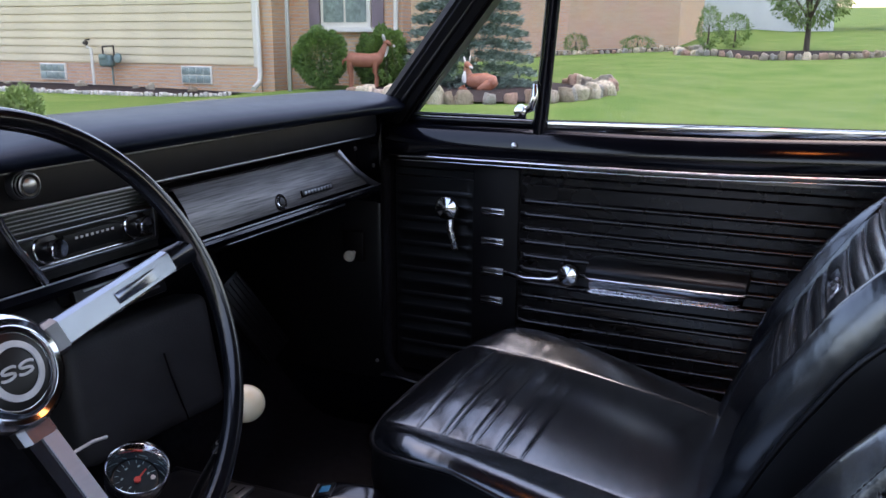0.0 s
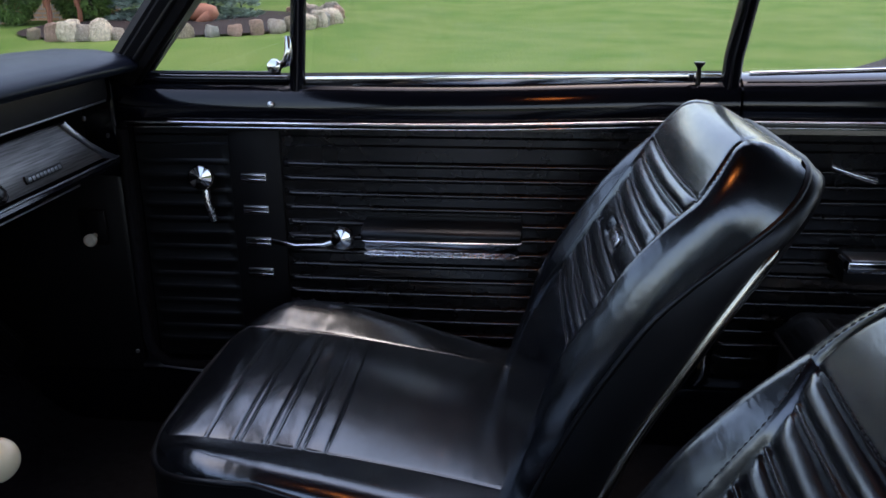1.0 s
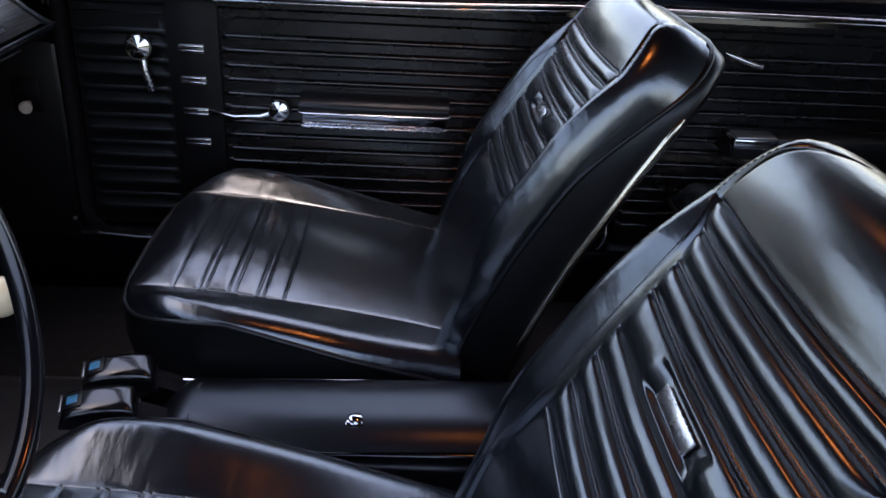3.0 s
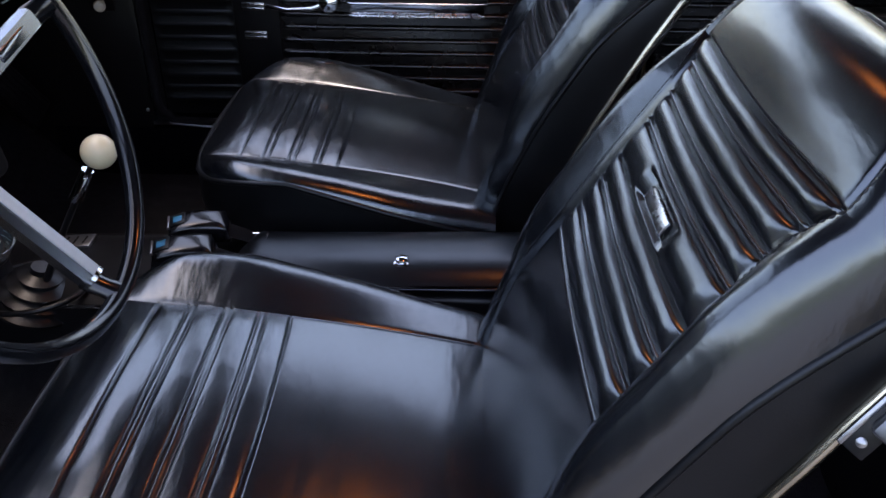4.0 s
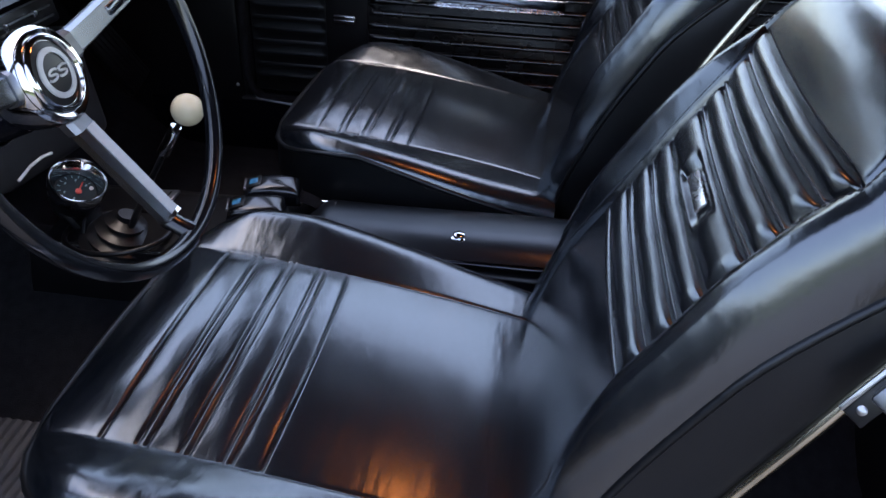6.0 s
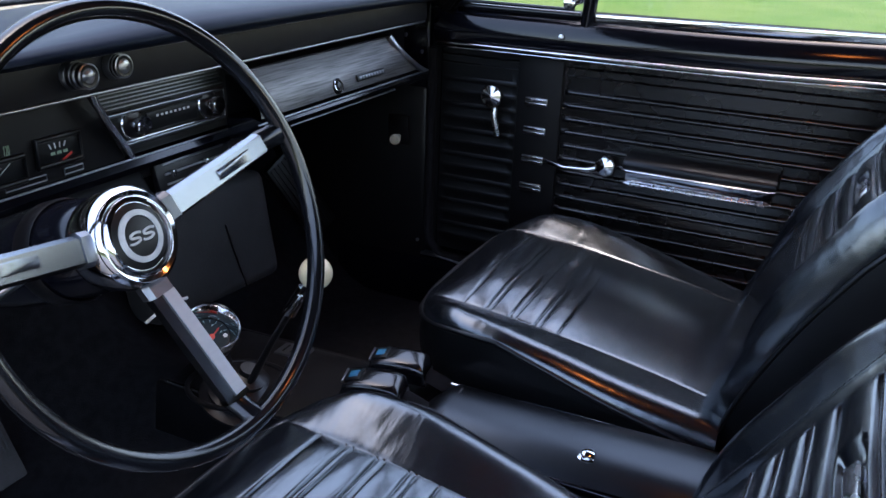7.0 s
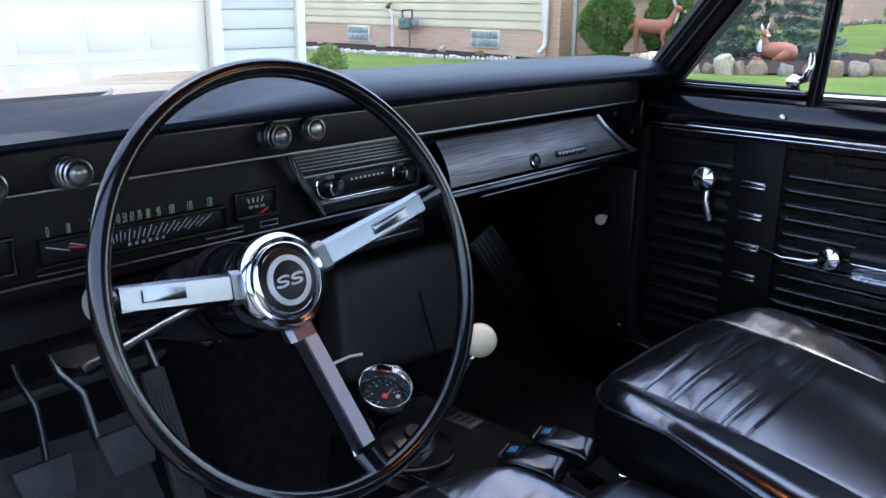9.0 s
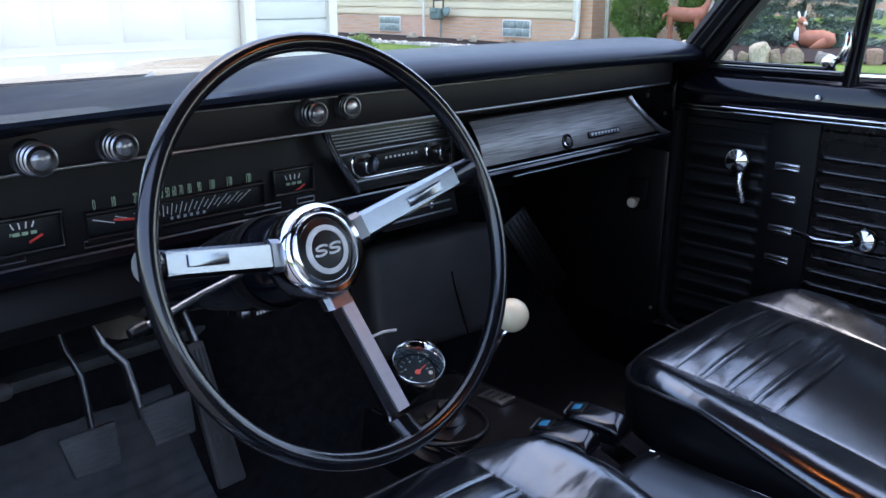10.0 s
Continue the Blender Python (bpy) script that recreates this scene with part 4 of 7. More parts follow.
def bucket_seat(x):
    seat = thing("bucket_seat", (0, 0.2, 0.29), "black vinyl bucket seat with stitched pleats and bright edging", "car seat", "front seats")
    cushion = part("cushion", woven(spaced(SEAT_Y0, SEAT_Y1, 0.006, PLEATS + (0.486, 0.490)), lambda r: across(cushion_seam(r), cushion_half(r)), cushion_point), VINYL, seat, "grained black vinyl with pleats", smooth=80)
    rim = cushion_rim()
    bm = bmesh.new()
    tube(bm, rim, 0.0042, 8)
    part("piping", bm, VINYL_SIDE, cushion)
    part("cushion_side", ribbon([rim, [(p[0], p[1] + 0.002, p[2] - 0.05) for p in rim], [(p[0] * 0.96, p[1] - 0.012, 0.425) for p in rim], [(p[0] * 0.86, p[1] - 0.05, 0.36) for p in rim]]), VINYL_SIDE, seat)
    for sx in (-1, 1):
        part("seat_rail", one_box((sx * 0.17, 0.2, 0.325), (0.04, 0.42, 0.075), 0.008), PLASTIC, seat)
    rows = spaced(S_LOW + 0.004, S_TOP + 0.004, 0.006, BACK_LINES + (0.268, 0.274, 0.290, 0.296, S_TOP - 0.001, S_TOP + 0.003))
    def bp(x, r):
        fade = 1 - sstep(0.45, S_TOP, r)
        s = min(S_TOP, r - back_bow(x) * fade)
        return on_back(x, s, back_front(x, s + back_bow(x)))
    backrest = part("backrest", woven(rows, lambda r: across(back_seam(r), back_half(min(S_TOP, r))), bp), VINYL, seat, "grained black vinyl with padded pleats", smooth=80)
    bm = bmesh.new()
    tube(bm, back_outline(EDGE_F, k=1), 0.0036, 8)
    part("piping", bm, VINYL_SIDE, backrest)
    part("side_band", ribbon([back_outline(EDGE_F, k=1), back_outline(-0.040, 0.003, 0.2, k=0.72), back_outline(-0.062, 0.005, 0.6, k=0.36), back_outline(-0.0835, 0.004, 1)]), VINYL_SIDE, backrest)
    shell = part("back_shell", ribbon([back_outline(-0.083, 0.004, 1), back_outline(-0.088, 0.003, 1), back_outline(-0.097, -0.008, 1), back_outline(-0.106, -0.035, 1), back_outline(-0.110, -0.10, 1)], True), PLASTIC, seat, "black hard seat back")
    o = back_outline(-0.0835, 0.0055, 1)
    for run in (o[2:22], o[-22:-2]):
        bm = bmesh.new()
        tube(bm, run, [0.002] + [0.0056] * 18 + [0.002], 8)
        part("bright_bead", bm, GOLDTRIM, shell, "bright metal edging strip")
    med = frame_at(on_back(0, 0.278, 0.0066), OUT, (1, 0, 0))
    bm = one_box((0, 0, 0), (0.066, 0.014, 0.003), 0.0012)
    bmesh.ops.transform(bm, matrix=med, verts=bm.verts)
    emblem = part("emblem", bm, BRIGHT, backrest, "small bright seat emblem")
    # visible thread along the bottom and top pleat lines and the bolster edge
    st, sf = [], []
    def stitch(p, q, n):
        a = (q - p).cross(n).normalized() * 0.0006
        k = len(st)
        st.extend([tuple(p - a + n * 0.0001), tuple(p + a + n * 0.0001), tuple(q + a + n * 0.0001), tuple(q - a + n * 0.0001), tuple((p + q) / 2 + n * 0.0012)])
        sf.extend([(k, k + 1, k + 4), (k + 1, k + 2, k + 4), (k + 2, k + 3, k + 4), (k + 3, k, k + 4)])
    for r in (0.1585, 0.1965, 0.2315, 0.3055, 0.3375, 0.3695, 0.3985):
        for i in range(-24, 25):
            x0 = i * 0.0059
            stitch(Vector(bp(x0, r)), Vector(bp(x0 + 0.0042, r)), OUT)
    for i in range(74):
        r = 0.02 + i * 0.0059
        for sx in (-1, 1):
            p, q = [Vector(bp(sx * (back_seam(v) + 0.006), v)) for v in (r, r + 0.0042)]
            stitch(p, q, OUT)
    part("stitching", (st, sf), THREAD, backrest, "fine grey stitching", smooth=0)["kind"] = "stuff"
    for sx in (-1, 1):
        bm = lathe(bmesh.new(), [(0.014, 0), (0.014, 0.01), (0.009, 0.014), (0, 0.014)], frame_at((sx * 0.245, 0.045, 0.475), (sx, 0, 0)), 16)
        part("hinge_pivot", bm, CHROME, seat, "chrome seat hinge")
    seat.location.x += x
    return seat


driver_seat = bucket_seat(-0.36)
copy_thing(driver_seat, pose(0.36, 0.2, 0.29))
# seat back catch on the driver seat's outer edge
catch = thing("seat_catch", (-0.585, -0.185, 0.75), "chrome catch plate with square block beside the seat back", "catch")
mst = frame_at((-0.598, -0.182, 0.800), (-0.80, 0.42, 0.43), (0, -0.5, 0.86))
bm = one_box((0, 0.007, 0), (0.062, 0.004, 0.006), 0.0014)
bmesh.ops.transform(bm, matrix=mst, verts=bm.verts)
part("bright_edge", bm, SATIN, catch)
bm = one_box((0, -0.002, -0.002), (0.062, 0.016, 0.003), 0.0012)
bmesh.ops.transform(bm, matrix=mst, verts=bm.verts)
plate = part("plate", bm, PLASTIC, catch, "black bracket plate")
bm = one_box((0.000, -0.008, 0.008), (0.022, 0.020, 0.017), 0.003)
bmesh.ops.transform(bm, matrix=mst, verts=bm.verts)
part("block", bm, STEEL, catch)
for a in (0.022, -0.022):
    part("screw", lathe(bmesh.new(), [(0.0034, 0.0010), (0.0034, 0.0022), (0.002, 0.003), (0.0, 0.003)], mst @ Matrix.Translation((a, -0.002, -0.002)), 12), SATIN, plate)

# ---- rear seat ----
rear = thing("rear_bench", (0, -0.75, 0.30), "black vinyl rear bench seat with pleats", "car seat")
def rear_cushion(u, v):
    x, y = -0.66 + 1.32 * u, -0.95 + 0.545 * v
    top = 0.588 + 0.02 * (y + 0.95) - 0.02 * bell(x, 0, 0.1)
    d = min(0.66 - abs(x), -0.405 - y)
    z = top
    if d < 0.05:
        q = (0.05 - d) / 0.05
        z = 0.545 + (top - 0.545) * math.sqrt(max(0, 1 - q * q))
    for p in (-0.46, -0.497, -0.507, -0.542, -0.552, -0.587, -0.597, -0.632):
        z -= 0.003 * bell(y, p, 0.0032)
    return (x, y, z)
part("cushion", sheet(rear_cushion, 40, 110), VINYL, rear, smooth=80)
bm = bmesh.new()
tube(bm, [(0.66, -0.93, 0.545), (0.66, -0.43, 0.545), (0.645, -0.405, 0.545), (-0.645, -0.405, 0.545), (-0.66, -0.43, 0.545)], 0.004, 6)
part("piping", bm, PLASTIC, rear)
part("cushion_front", one_box((0, -0.435, 0.42), (1.30, 0.05, 0.25), 0.02), VINYL_SIDE, rear)
part("backrest", one_box((0, -1.08, 0.72), (1.32, 0.18, 0.52), 0.05, Euler((radians(-24), 0, 0)).to_matrix()), VINYL, rear)
belt = thing("rear_seat_belt", (0.50, -0.50, 0.59), "black webbing seat belt with bright buckle on the rear seat", "seat belt")
part("webbing", sheet(lambda u, v: (0.475 - 0.04 * u + 0.045 * v, -0.495 - 0.22 * u + 0.012 * v, 0.606 + 0.003 * math.sin(u * 6)), 12, 2), RUBBER, belt)
bm = bmesh.new()
tube(bm, [(0.520, -0.488, 0.610), (0.505, -0.445, 0.608), (0.478, -0.438, 0.608), (0.470, -0.492, 0.610)], 0.0045, 6, closed=True, flat=0.5)
part("buckle", bm, SATIN, belt, "bright metal belt tongue")
part("buckle_plate", one_box((0.497, -0.484, 0.609), (0.05, 0.02, 0.003), 0.001), SATIN, belt)

# ---- dashboard ----
dash = thing("dashboard", (0, 0.95, 0.70), "black padded dashboard with wide instrument panel and glove box", "dashboard")
pad_sec = [(1.10, 0.975), (0.98, 0.992), (0.90, 1.008), (0.82, 1.015), (0.75, 1.0135), (0.715, 1.008), (0.692, 1.001), (0.680, 0.992), (0.679, 0.985), (0.686, 0.979), (0.705, 0.975), (0.735, 0.972), (0.80, 0.945), (1.10, 0.92)]
def pad_bend(x, y, z):
    k = sstep(0.68, 0.765, abs(x))
    return (y + 0.05 * k * (1 if y < 0.8 else 0.1), z - 0.018 * k * (1 if z > 0.99 else 0) - 0.006 * (x / 0.7) ** 2 - (0.046 * sstep(-0.05, -0.60, x) + 0.010 * sstep(-0.42, -0.66, x)) * sstep(0.974, 1.010, z) * sstep(0.66, 0.74, y))
part("pad", sweep_x(pad_sec, -0.755, 0.755, 44, True, pad_bend), VINYL_DASH, dash, "soft black vinyl dash pad", smooth=60)
fas = [(0.740, 0.976), (0.733, 0.970), (0.731, 0.936), (0.735, 0.925), (0.775, 0.919), (0.80, 0.93), (0.80, 0.976)]
part("fascia", sweep_x(fas, -0.70, 0.665, 1), CRINKLE, dash, "dark grained upper fascia")
for z, y, r in ((0.9270, 0.7315, 0.0026), (0.969, 0.7320, 0.0014)):
    bm = bmesh.new()
    tube(bm, [(-0.70, y, z), (0.655, y, z)], r * 0.75, 8)
    part("bright_line", bm, SATIN, dash)
body = [(0.800, 0.925), (0.800, 0.812), (0.810, 0.800), (0.86, 0.755), (1.05, 0.70), (1.22, 0.70), (1.22, 0.95), (0.80, 0.95)]
part("dash_body", sweep_x(body, -0.70, 0.70, 1), PLASTIC, dash)
# lower lip, both sides
lip = [(0.742, 0.838), (0.722, 0.834), (0.717, 0.826), (0.722, 0.818), (0.745, 0.806), (0.80, 0.800), (0.80, 0.832)]
part("lower_lip", sweep_x(lip, 0.115, 0.655, 1), PAINT, dash)
lipd = [(0.800, 0.822), (0.786, 0.818), (0.780, 0.808), (0.786, 0.798), (0.81, 0.79), (0.83, 0.80)]
part("lower_lip", sweep_x(lipd, -0.70, 0.115, 1), PAINT, dash)
for y, z, x0, x1 in ((0.718, 0.8335, 0.10, 0.65), (0.728, 0.8125, 0.19, 0.53), (0.785, 0.8175, -0.69, 0.11)):
    bm = bmesh.new()
    tube(bm, [(x0, y, z), (x1, y, z)], 0.0015, 8)
    part("bright_line", bm, SATIN, dash)
part("under_panel", one_box((-0.36, 0.86, 0.755), (0.66, 0.10, 0.085), 0.015, Euler((radians(-32), 0, 0)).to_matrix()), PILLAR, dash)
# glove box
def glove_point(u, v):
    x = 0.112 + (0.605 - 0.112) * u - 0.055 * u * (1 - v) * 0 - 0.06 * (v if u > 0.98 else v * u ** 8)
    y = 0.722 + 0.032 * v - 0.007 * math.sin(math.pi * v)
    return (x, y, 0.840 + 0.066 * v)
gv, gf = sheet(glove_point, 40, 10)
glove = part("glove_box_door", (gv, gf), BRUSHED, dash, "brushed dark metal glove box door", smooth=60)
part("glove_box_top", sweep_x([(0.752, 0.909), (0.760, 0.912), (0.79, 0.908), (0.79, 0.900), (0.757, 0.903)], 0.105, 0.56, 1), PLASTIC, dash)
lockm = frame_at((0.324, 0.728, 0.8525), (0, -0.92, 0.38))
lk = part("glove_box_lock", lathe(bmesh.new(), [(0.014, -0.004), (0.0145, 0.004), (0.011, 0.007), (0.0085, 0.005), (0.006, 0.008), (0, 0.009)], lockm, 26), PLASTIC, glove, "black round glove box lock")
part("lock_ring", lathe(bmesh.new(), [(0.0125, 0.0045), (0.0125, 0.0068), (0.0105, 0.0075), (0.010, 0.006)], lockm, 26, False), CHROME, lk)
em = part("badge", one_box((0.432, 0.7235, 0.857), (0.095, 0.004, 0.012), 0.0015, Euler((radians(-15), 0, 0)).to_matrix()), PLASTIC, glove, "dark nameplate")
for i in range(9):
    part("badge_stroke", one_box((0.393 + i * 0.0098, 0.7212, 0.857), (0.0065, 0.0015, 0.006), 0.0005, Euler((radians(-15), 0, 0)).to_matrix()), SATIN, em)
bm = bmesh.new()
tube(bm, [(0.545, 0.750, 0.908), (0.552, 0.742, 0.893), (0.575, 0.730, 0.868), (0.610, 0.722, 0.845), (0.640, 0.720, 0.834)], [0.006, 0.0065, 0.0065, 0.006, 0.004], 8)
part("end_bracket", bm, SATIN, dash)
for x, y, z in ((0.590, 0.739, 0.908), (0.652, 0.735, 0.868)):
    part("screw", lathe(bmesh.new(), [(0.004, 0), (0.004, 0.003), (0, 0.004)], frame_at((x, y, z), (0, -1, 0)), 10), SATIN, dash)

# instrument cluster
cluster = thing("instrument_cluster", (-0.4, 0.79, 0.82), "black instrument cluster with green numerals and white ticks", "instrument panel")
CY = 0.790
cl = [(-0.70, 0.815), (-0.085, 0.815), (-0.143, 0.918), (-0.70, 0.918)]
part("face_plate", prism(cl, CY, CY + 0.008, "y", 0.001), PILLAR, cluster)
def window(x0, x1, z0, z1, name, depth=0.003):
    bm = bmesh.new()
    pts = [(x0, CY - depth, z0), (x1, CY - depth, z0), (x1, CY - depth, z1), (x0, CY - depth, z1)]
    tube(bm, pts, 0.0035, 6, closed=True, up=(0, 1, 0))
    w = part(name, bm, PLASTIC, cluster)
    part("dial", one_box(((x0 + x1) / 2, CY - 0.0012, (z0 + z1) / 2), (x1 - x0, 0.0014, z1 - z0), 0.0004), DIAL, w)
    return w
speedo = window(-0.468, -0.240, 0.832, 0.861, "speedometer")
FACE = Euler((radians(90), 0, 0)).to_matrix().to_4x4()
numx = ((0, -0.456), (10, -0.434), (20, -0.408), (30, -0.391), (40, -0.377), (50, -0.3685), (60, -0.360), (70, -0.351), (80, -0.340), (90, -0.327), (100, -0.313), (110, -0.289), (120, -0.2615))
for val, x in numx:
    words(str(val), 0.0168, Matrix.Translation((x + (0.003 if val > 90 else 0), CY - 0.001, 0.8695)) @ FACE, GREENINK, cluster, "numeral", 0.0003, sx=0.32 if val > 5 else 0.42)
for i in range(21):
    x = -0.392 + 0.125 * (i / 20) ** 1.3
    a = math.atan((x + 0.380) * 13)
    part("tick", one_box((x, CY - 0.0024, 0.849), (0.0006, 0.0006, (0.011 + 0.075 * abs(x + 0.380)) * (1.2 if i % 2 == 0 else 0.75)), 0, Euler((0, a, 0)).to_matrix()), WHITEINK, speedo, smooth=0)
for x, ln in ((-0.448, 0.026), (-0.424, 0.022), (-0.404, 0.018)):
    part("tick", one_box((x, CY - 0.0024, 0.850), (0.0009, 0.0006, ln), 0, Euler((0, radians(-72), 0)).to_matrix()), WHITEINK, speedo, smooth=0)
part("needle", one_box((-0.415, CY - 0.004, 0.847), (0.045, 0.001, 0.0028), 0.0004, Euler((0, radians(8), 0)).to_matrix()), REDINK, speedo, "red speedometer needle")
for i in range(6):
    part("odometer_digit", one_box((-0.367 + i * 0.0085, CY - 0.003, 0.8385), (0.0034, 0.0008, 0.0036), 0), SILVER, speedo, smooth=0)
temp = window(-0.222, -0.160, 0.840, 0.872, "temperature_gauge")
fuel = window(-0.572, -0.494, 0.832, 0.870, "fuel_gauge")
for g, cx in ((temp, -0.191), (fuel, -0.532)):
    for i in range(4):
        part("tick", one_box((cx - 0.012 + 0.007 * i, CY - 0.0028, 0.862), (0.0014, 0.0006, 0.007), 0, Euler((0, radians(-24 + 16 * i), 0)).to_matrix()), WHITEINK, g, smooth=0)
    for i in range(3):
        part("legend_bar", one_box((cx - 0.009 + 0.009 * i, CY - 0.0028, 0.853), (0.006, 0.0006, 0.0035), 0), GREENINK, g, smooth=0)
    part("needle", one_box((cx + 0.010, CY - 0.0035, 0.846), (0.016, 0.0008, 0.0025), 0, Euler((0, radians(-25), 0)).to_matrix()), REDINK, g, smooth=0)
words("FUEL", 0.0055, Matrix.Translation((-0.542, CY - 0.0036, 0.8535)) @ FACE, GREENINK, fuel, "legend", 0.0002)
for x0, x1 in ((-0.268, -0.212), (-0.472, -0.405), (-0.186, -0.158), (-0.585, -0.535)):
    bm = bmesh.new()
    tube(bm, [(x0, CY - 0.001, 0.8235), (x1, CY - 0.001, 0.8235), (x1, CY - 0.001, 0.8305), (x0, CY - 0.001, 0.8305)], 0.0009, 4, closed=True, up=(0, 1, 0))
    part("warning_lamp_frame", bm, SATIN, cluster)

# fascia knobs
def dash_knob(x, z, r, long, name, label, tip=KNOBFACE):
    k = thing(name, (x, 0.731, z), label, "knob", "dashboard knobs")
    m = frame_at((x, 0.732, z), (0, -1, 0.05))
    part("bezel", lathe(bmesh.new(), [(r * 1.16, 0), (r * 1.16, 0.003), (r * 1.02, 0.006), (r * 0.8, 0.006)], m, 28), STEEL, k)
    part("grip", lathe(bmesh.new(), [(r * 0.75, 0.004), (r * 0.78, long * 0.35), (r * 1.0, long * 0.40), (r * 1.02, long * 0.55), (r * 0.90, long * 0.58), (r * 0.92, long * 0.85), (r * 0.84, long * 0.93), (r * 0.6, long * 0.90), (r * 0.3, long * 0.96), (0, long * 0.98)], m, 28), PLASTIC, k)
    for h, q in ((0.40, 1.0), (0.58, 0.96), (0.86, 0.94)):
        part("band", lathe(bmesh.new(), [(r * q, long * h), (r * (q + 0.05), long * (h + 0.02)), (r * (q + 0.05), long * (h + 0.05)), (r * (q - 0.06), long * (h + 0.075))], m, 28, False), SATIN, k)
    part("cap", lathe(bmesh.new(), [(r * 0.62, long * 0.91), (r * 0.50, long * 0.97), (r * 0.2, long * 1.0), (0, long * 1.005)], m, 28), tip, k)


dash_knob(-0.453, 0.944, 0.0150, 0.036, "wiper_knob", "black and chrome wiper switch knob on the dash")
dash_knob(-0.535, 0.942, 0.0160, 0.036, "headlamp_knob", "black and chrome headlamp switch knob on the dash")
dash_knob(-0.206, 0.953, 0.0145, 0.030, "ignition_switch", "chrome-ringed ignition switch on the dash")
dash_knob(-0.146, 0.955, 0.0140, 0.020, "cigarette_lighter", "chrome-faced cigarette lighter in the dash", SATIN)

# radio
radio = thing("radio", (0.0, 0.79, 0.83), "chrome-framed car radio with two knobs", "car radio")
part("surround", prism([(-0.088, 0.822), (0.118, 0.822), (0.118, 0.918), (-0.142, 0.918)], CY - 0.001, CY + 0.008, "y", 0.001), RADIO_FACE, radio)
bm = bmesh.new()
tube(bm, [(-0.146, 0.772, 0.920), (-0.140, 0.774, 0.905), (-0.122, 0.778, 0.875), (-0.098, 0.782, 0.845), (-0.082, 0.784, 0.822)], [0.0055, 0.005, 0.005, 0.005, 0.004], 8)
part("edge_moulding", bm, CHROME, radio, "curved black and chrome divider")
bm = bmesh.new()
tube(bm, [(-0.152, 0.767, 0.920), (-0.1465, 0.768, 0.905), (-0.1285, 0.772, 0.875), (-0.1045, 0.777, 0.845), (-0.088, 0.779, 0.822)], 0.0030, 8)
part("edge_line", bm, CHROME, radio)
for i in range(5):
    part("grille_rib", one_box((-0.006 - 0.003 * i, CY - 0.003, 0.888 + i * 0.0050), (0.225, 0.003, 0.0011), 0.0004), SATIN, radio)
bm = bmesh.new()
tube(bm, [(-0.098, CY - 0.004, 0.838), (0.105, CY - 0.004, 0.838), (0.105, CY - 0.004, 0.880), (-0.118, CY - 0.004, 0.880)], 0.0032, 8, closed=True, up=(0, 1, 0))
part("frame", bm, STEEL, radio)
part("tuner_window", one_box((0.0, CY - 0.003, 0.860), (0.098, 0.004, 0.026), 0.002), DIAL, radio)
for i in range(8):
    part("tuner_mark", one_box((-0.030 + i * 0.0085, CY - 0.0055, 0.866), (0.004, 0.0006, 0.003), 0), WHITEINK, radio, smooth=0)
part("lower_bar", one_box((0.004, CY - 0.005, 0.8415), (0.19, 0.003, 0.004), 0.001), CHROME, radio)
for x in (-0.074, 0.071):
    m = frame_at((x, CY - 0.002, 0.863), (0, -1, 0.04))
    k = part("tuning_knob", lathe(bmesh.new(), [(0.0085, 0.004), (0.0080, 0.014), (0.0118, 0.0165), (0.0124, 0.019), (0.0122, 0.0245), (0.0112, 0.0255), (0, 0.0250)], m, 28), CHROME, radio, "chrome radio knob")
    part("knob_ring", lathe(bmesh.new(), [(0.0195, -0.001), (0.0205, 0.003), (0.0192, 0.0045), (0.0180, 0.0036)], m, 32, False), CHROME, k)
    part("knob_base", lathe(bmesh.new(), [(0.0182, 0.001), (0.0170, 0.0035), (0.0125, 0.0050), (0.0080, 0.0058)], m, 28), PLASTIC, k)
# heater slide panel below the radio
vent = thing("heater_control", (0.06, 0.80, 0.775), "dark heater control panel with bright slots under the radio", "heater control")
part("panel", one_box((0.055, 0.808, 0.773), (0.16, 0.012, 0.052), 0.004, Euler((radians(-14), 0, 0)).to_matrix()), PLASTIC, vent)
for z in (0.760, 0.774, 0.788):
    part("slot", one_box((0.055, 0.802 - (0.774 - z) * 0.25, z), (0.13, 0.004, 0.0028), 0.0008), SATIN, vent)
for x in (0.0, 0.07):
    part("slider", one_box((x, 0.796, 0.775), (0.008, 0.010, 0.010), 0.002), CHROME, vent)

# ---- steering wheel and column ----
wheel = thing("steering_wheel", (-0.36, 0.50, 0.86), "black thin-rimmed steering wheel with three bright spokes", "steering wheel")
TH = radians(20.3)
AX = Vector((0, -math.cos(TH), math.sin(TH)))
E2 = Vector((0, math.sin(TH), math.cos(TH)))
E1 = Vector((1, 0, 0))
HUB = Vector((-0.36, 0.50, 0.86))
RC = HUB + AX * 0.043 + Vector((0.004, 0, -0.003))
def in_wheel(r, deg, h=0.0):
    a = radians(deg)
    return HUB + E1 * r * math.cos(a) + E2 * r * math.sin(a) + AX * h
WR, TR = 0.1925, 0.0095
bm = bmesh.new()
n1, n2 = 96, 14
rings = []
for i in range(n1):
    d = 360 * i / n1
    c = in_wheel(WR, d, 0.043) + Vector((0.004, 0, -0.003))
    out = (c - RC).normalized()
    # finger notches on the back of the rim
    k = 1.0 + 0.05 * math.sin(i * 2 * math.pi / 2)
    rings.append([bm.verts.new(c + out * TR * 0.92 * math.cos(q) + AX * (TR * math.sin(q) * (k if math.sin(q) < 0 else 1.0))) for q in [2 * math.pi * j / n2 for j in range(n2)]])
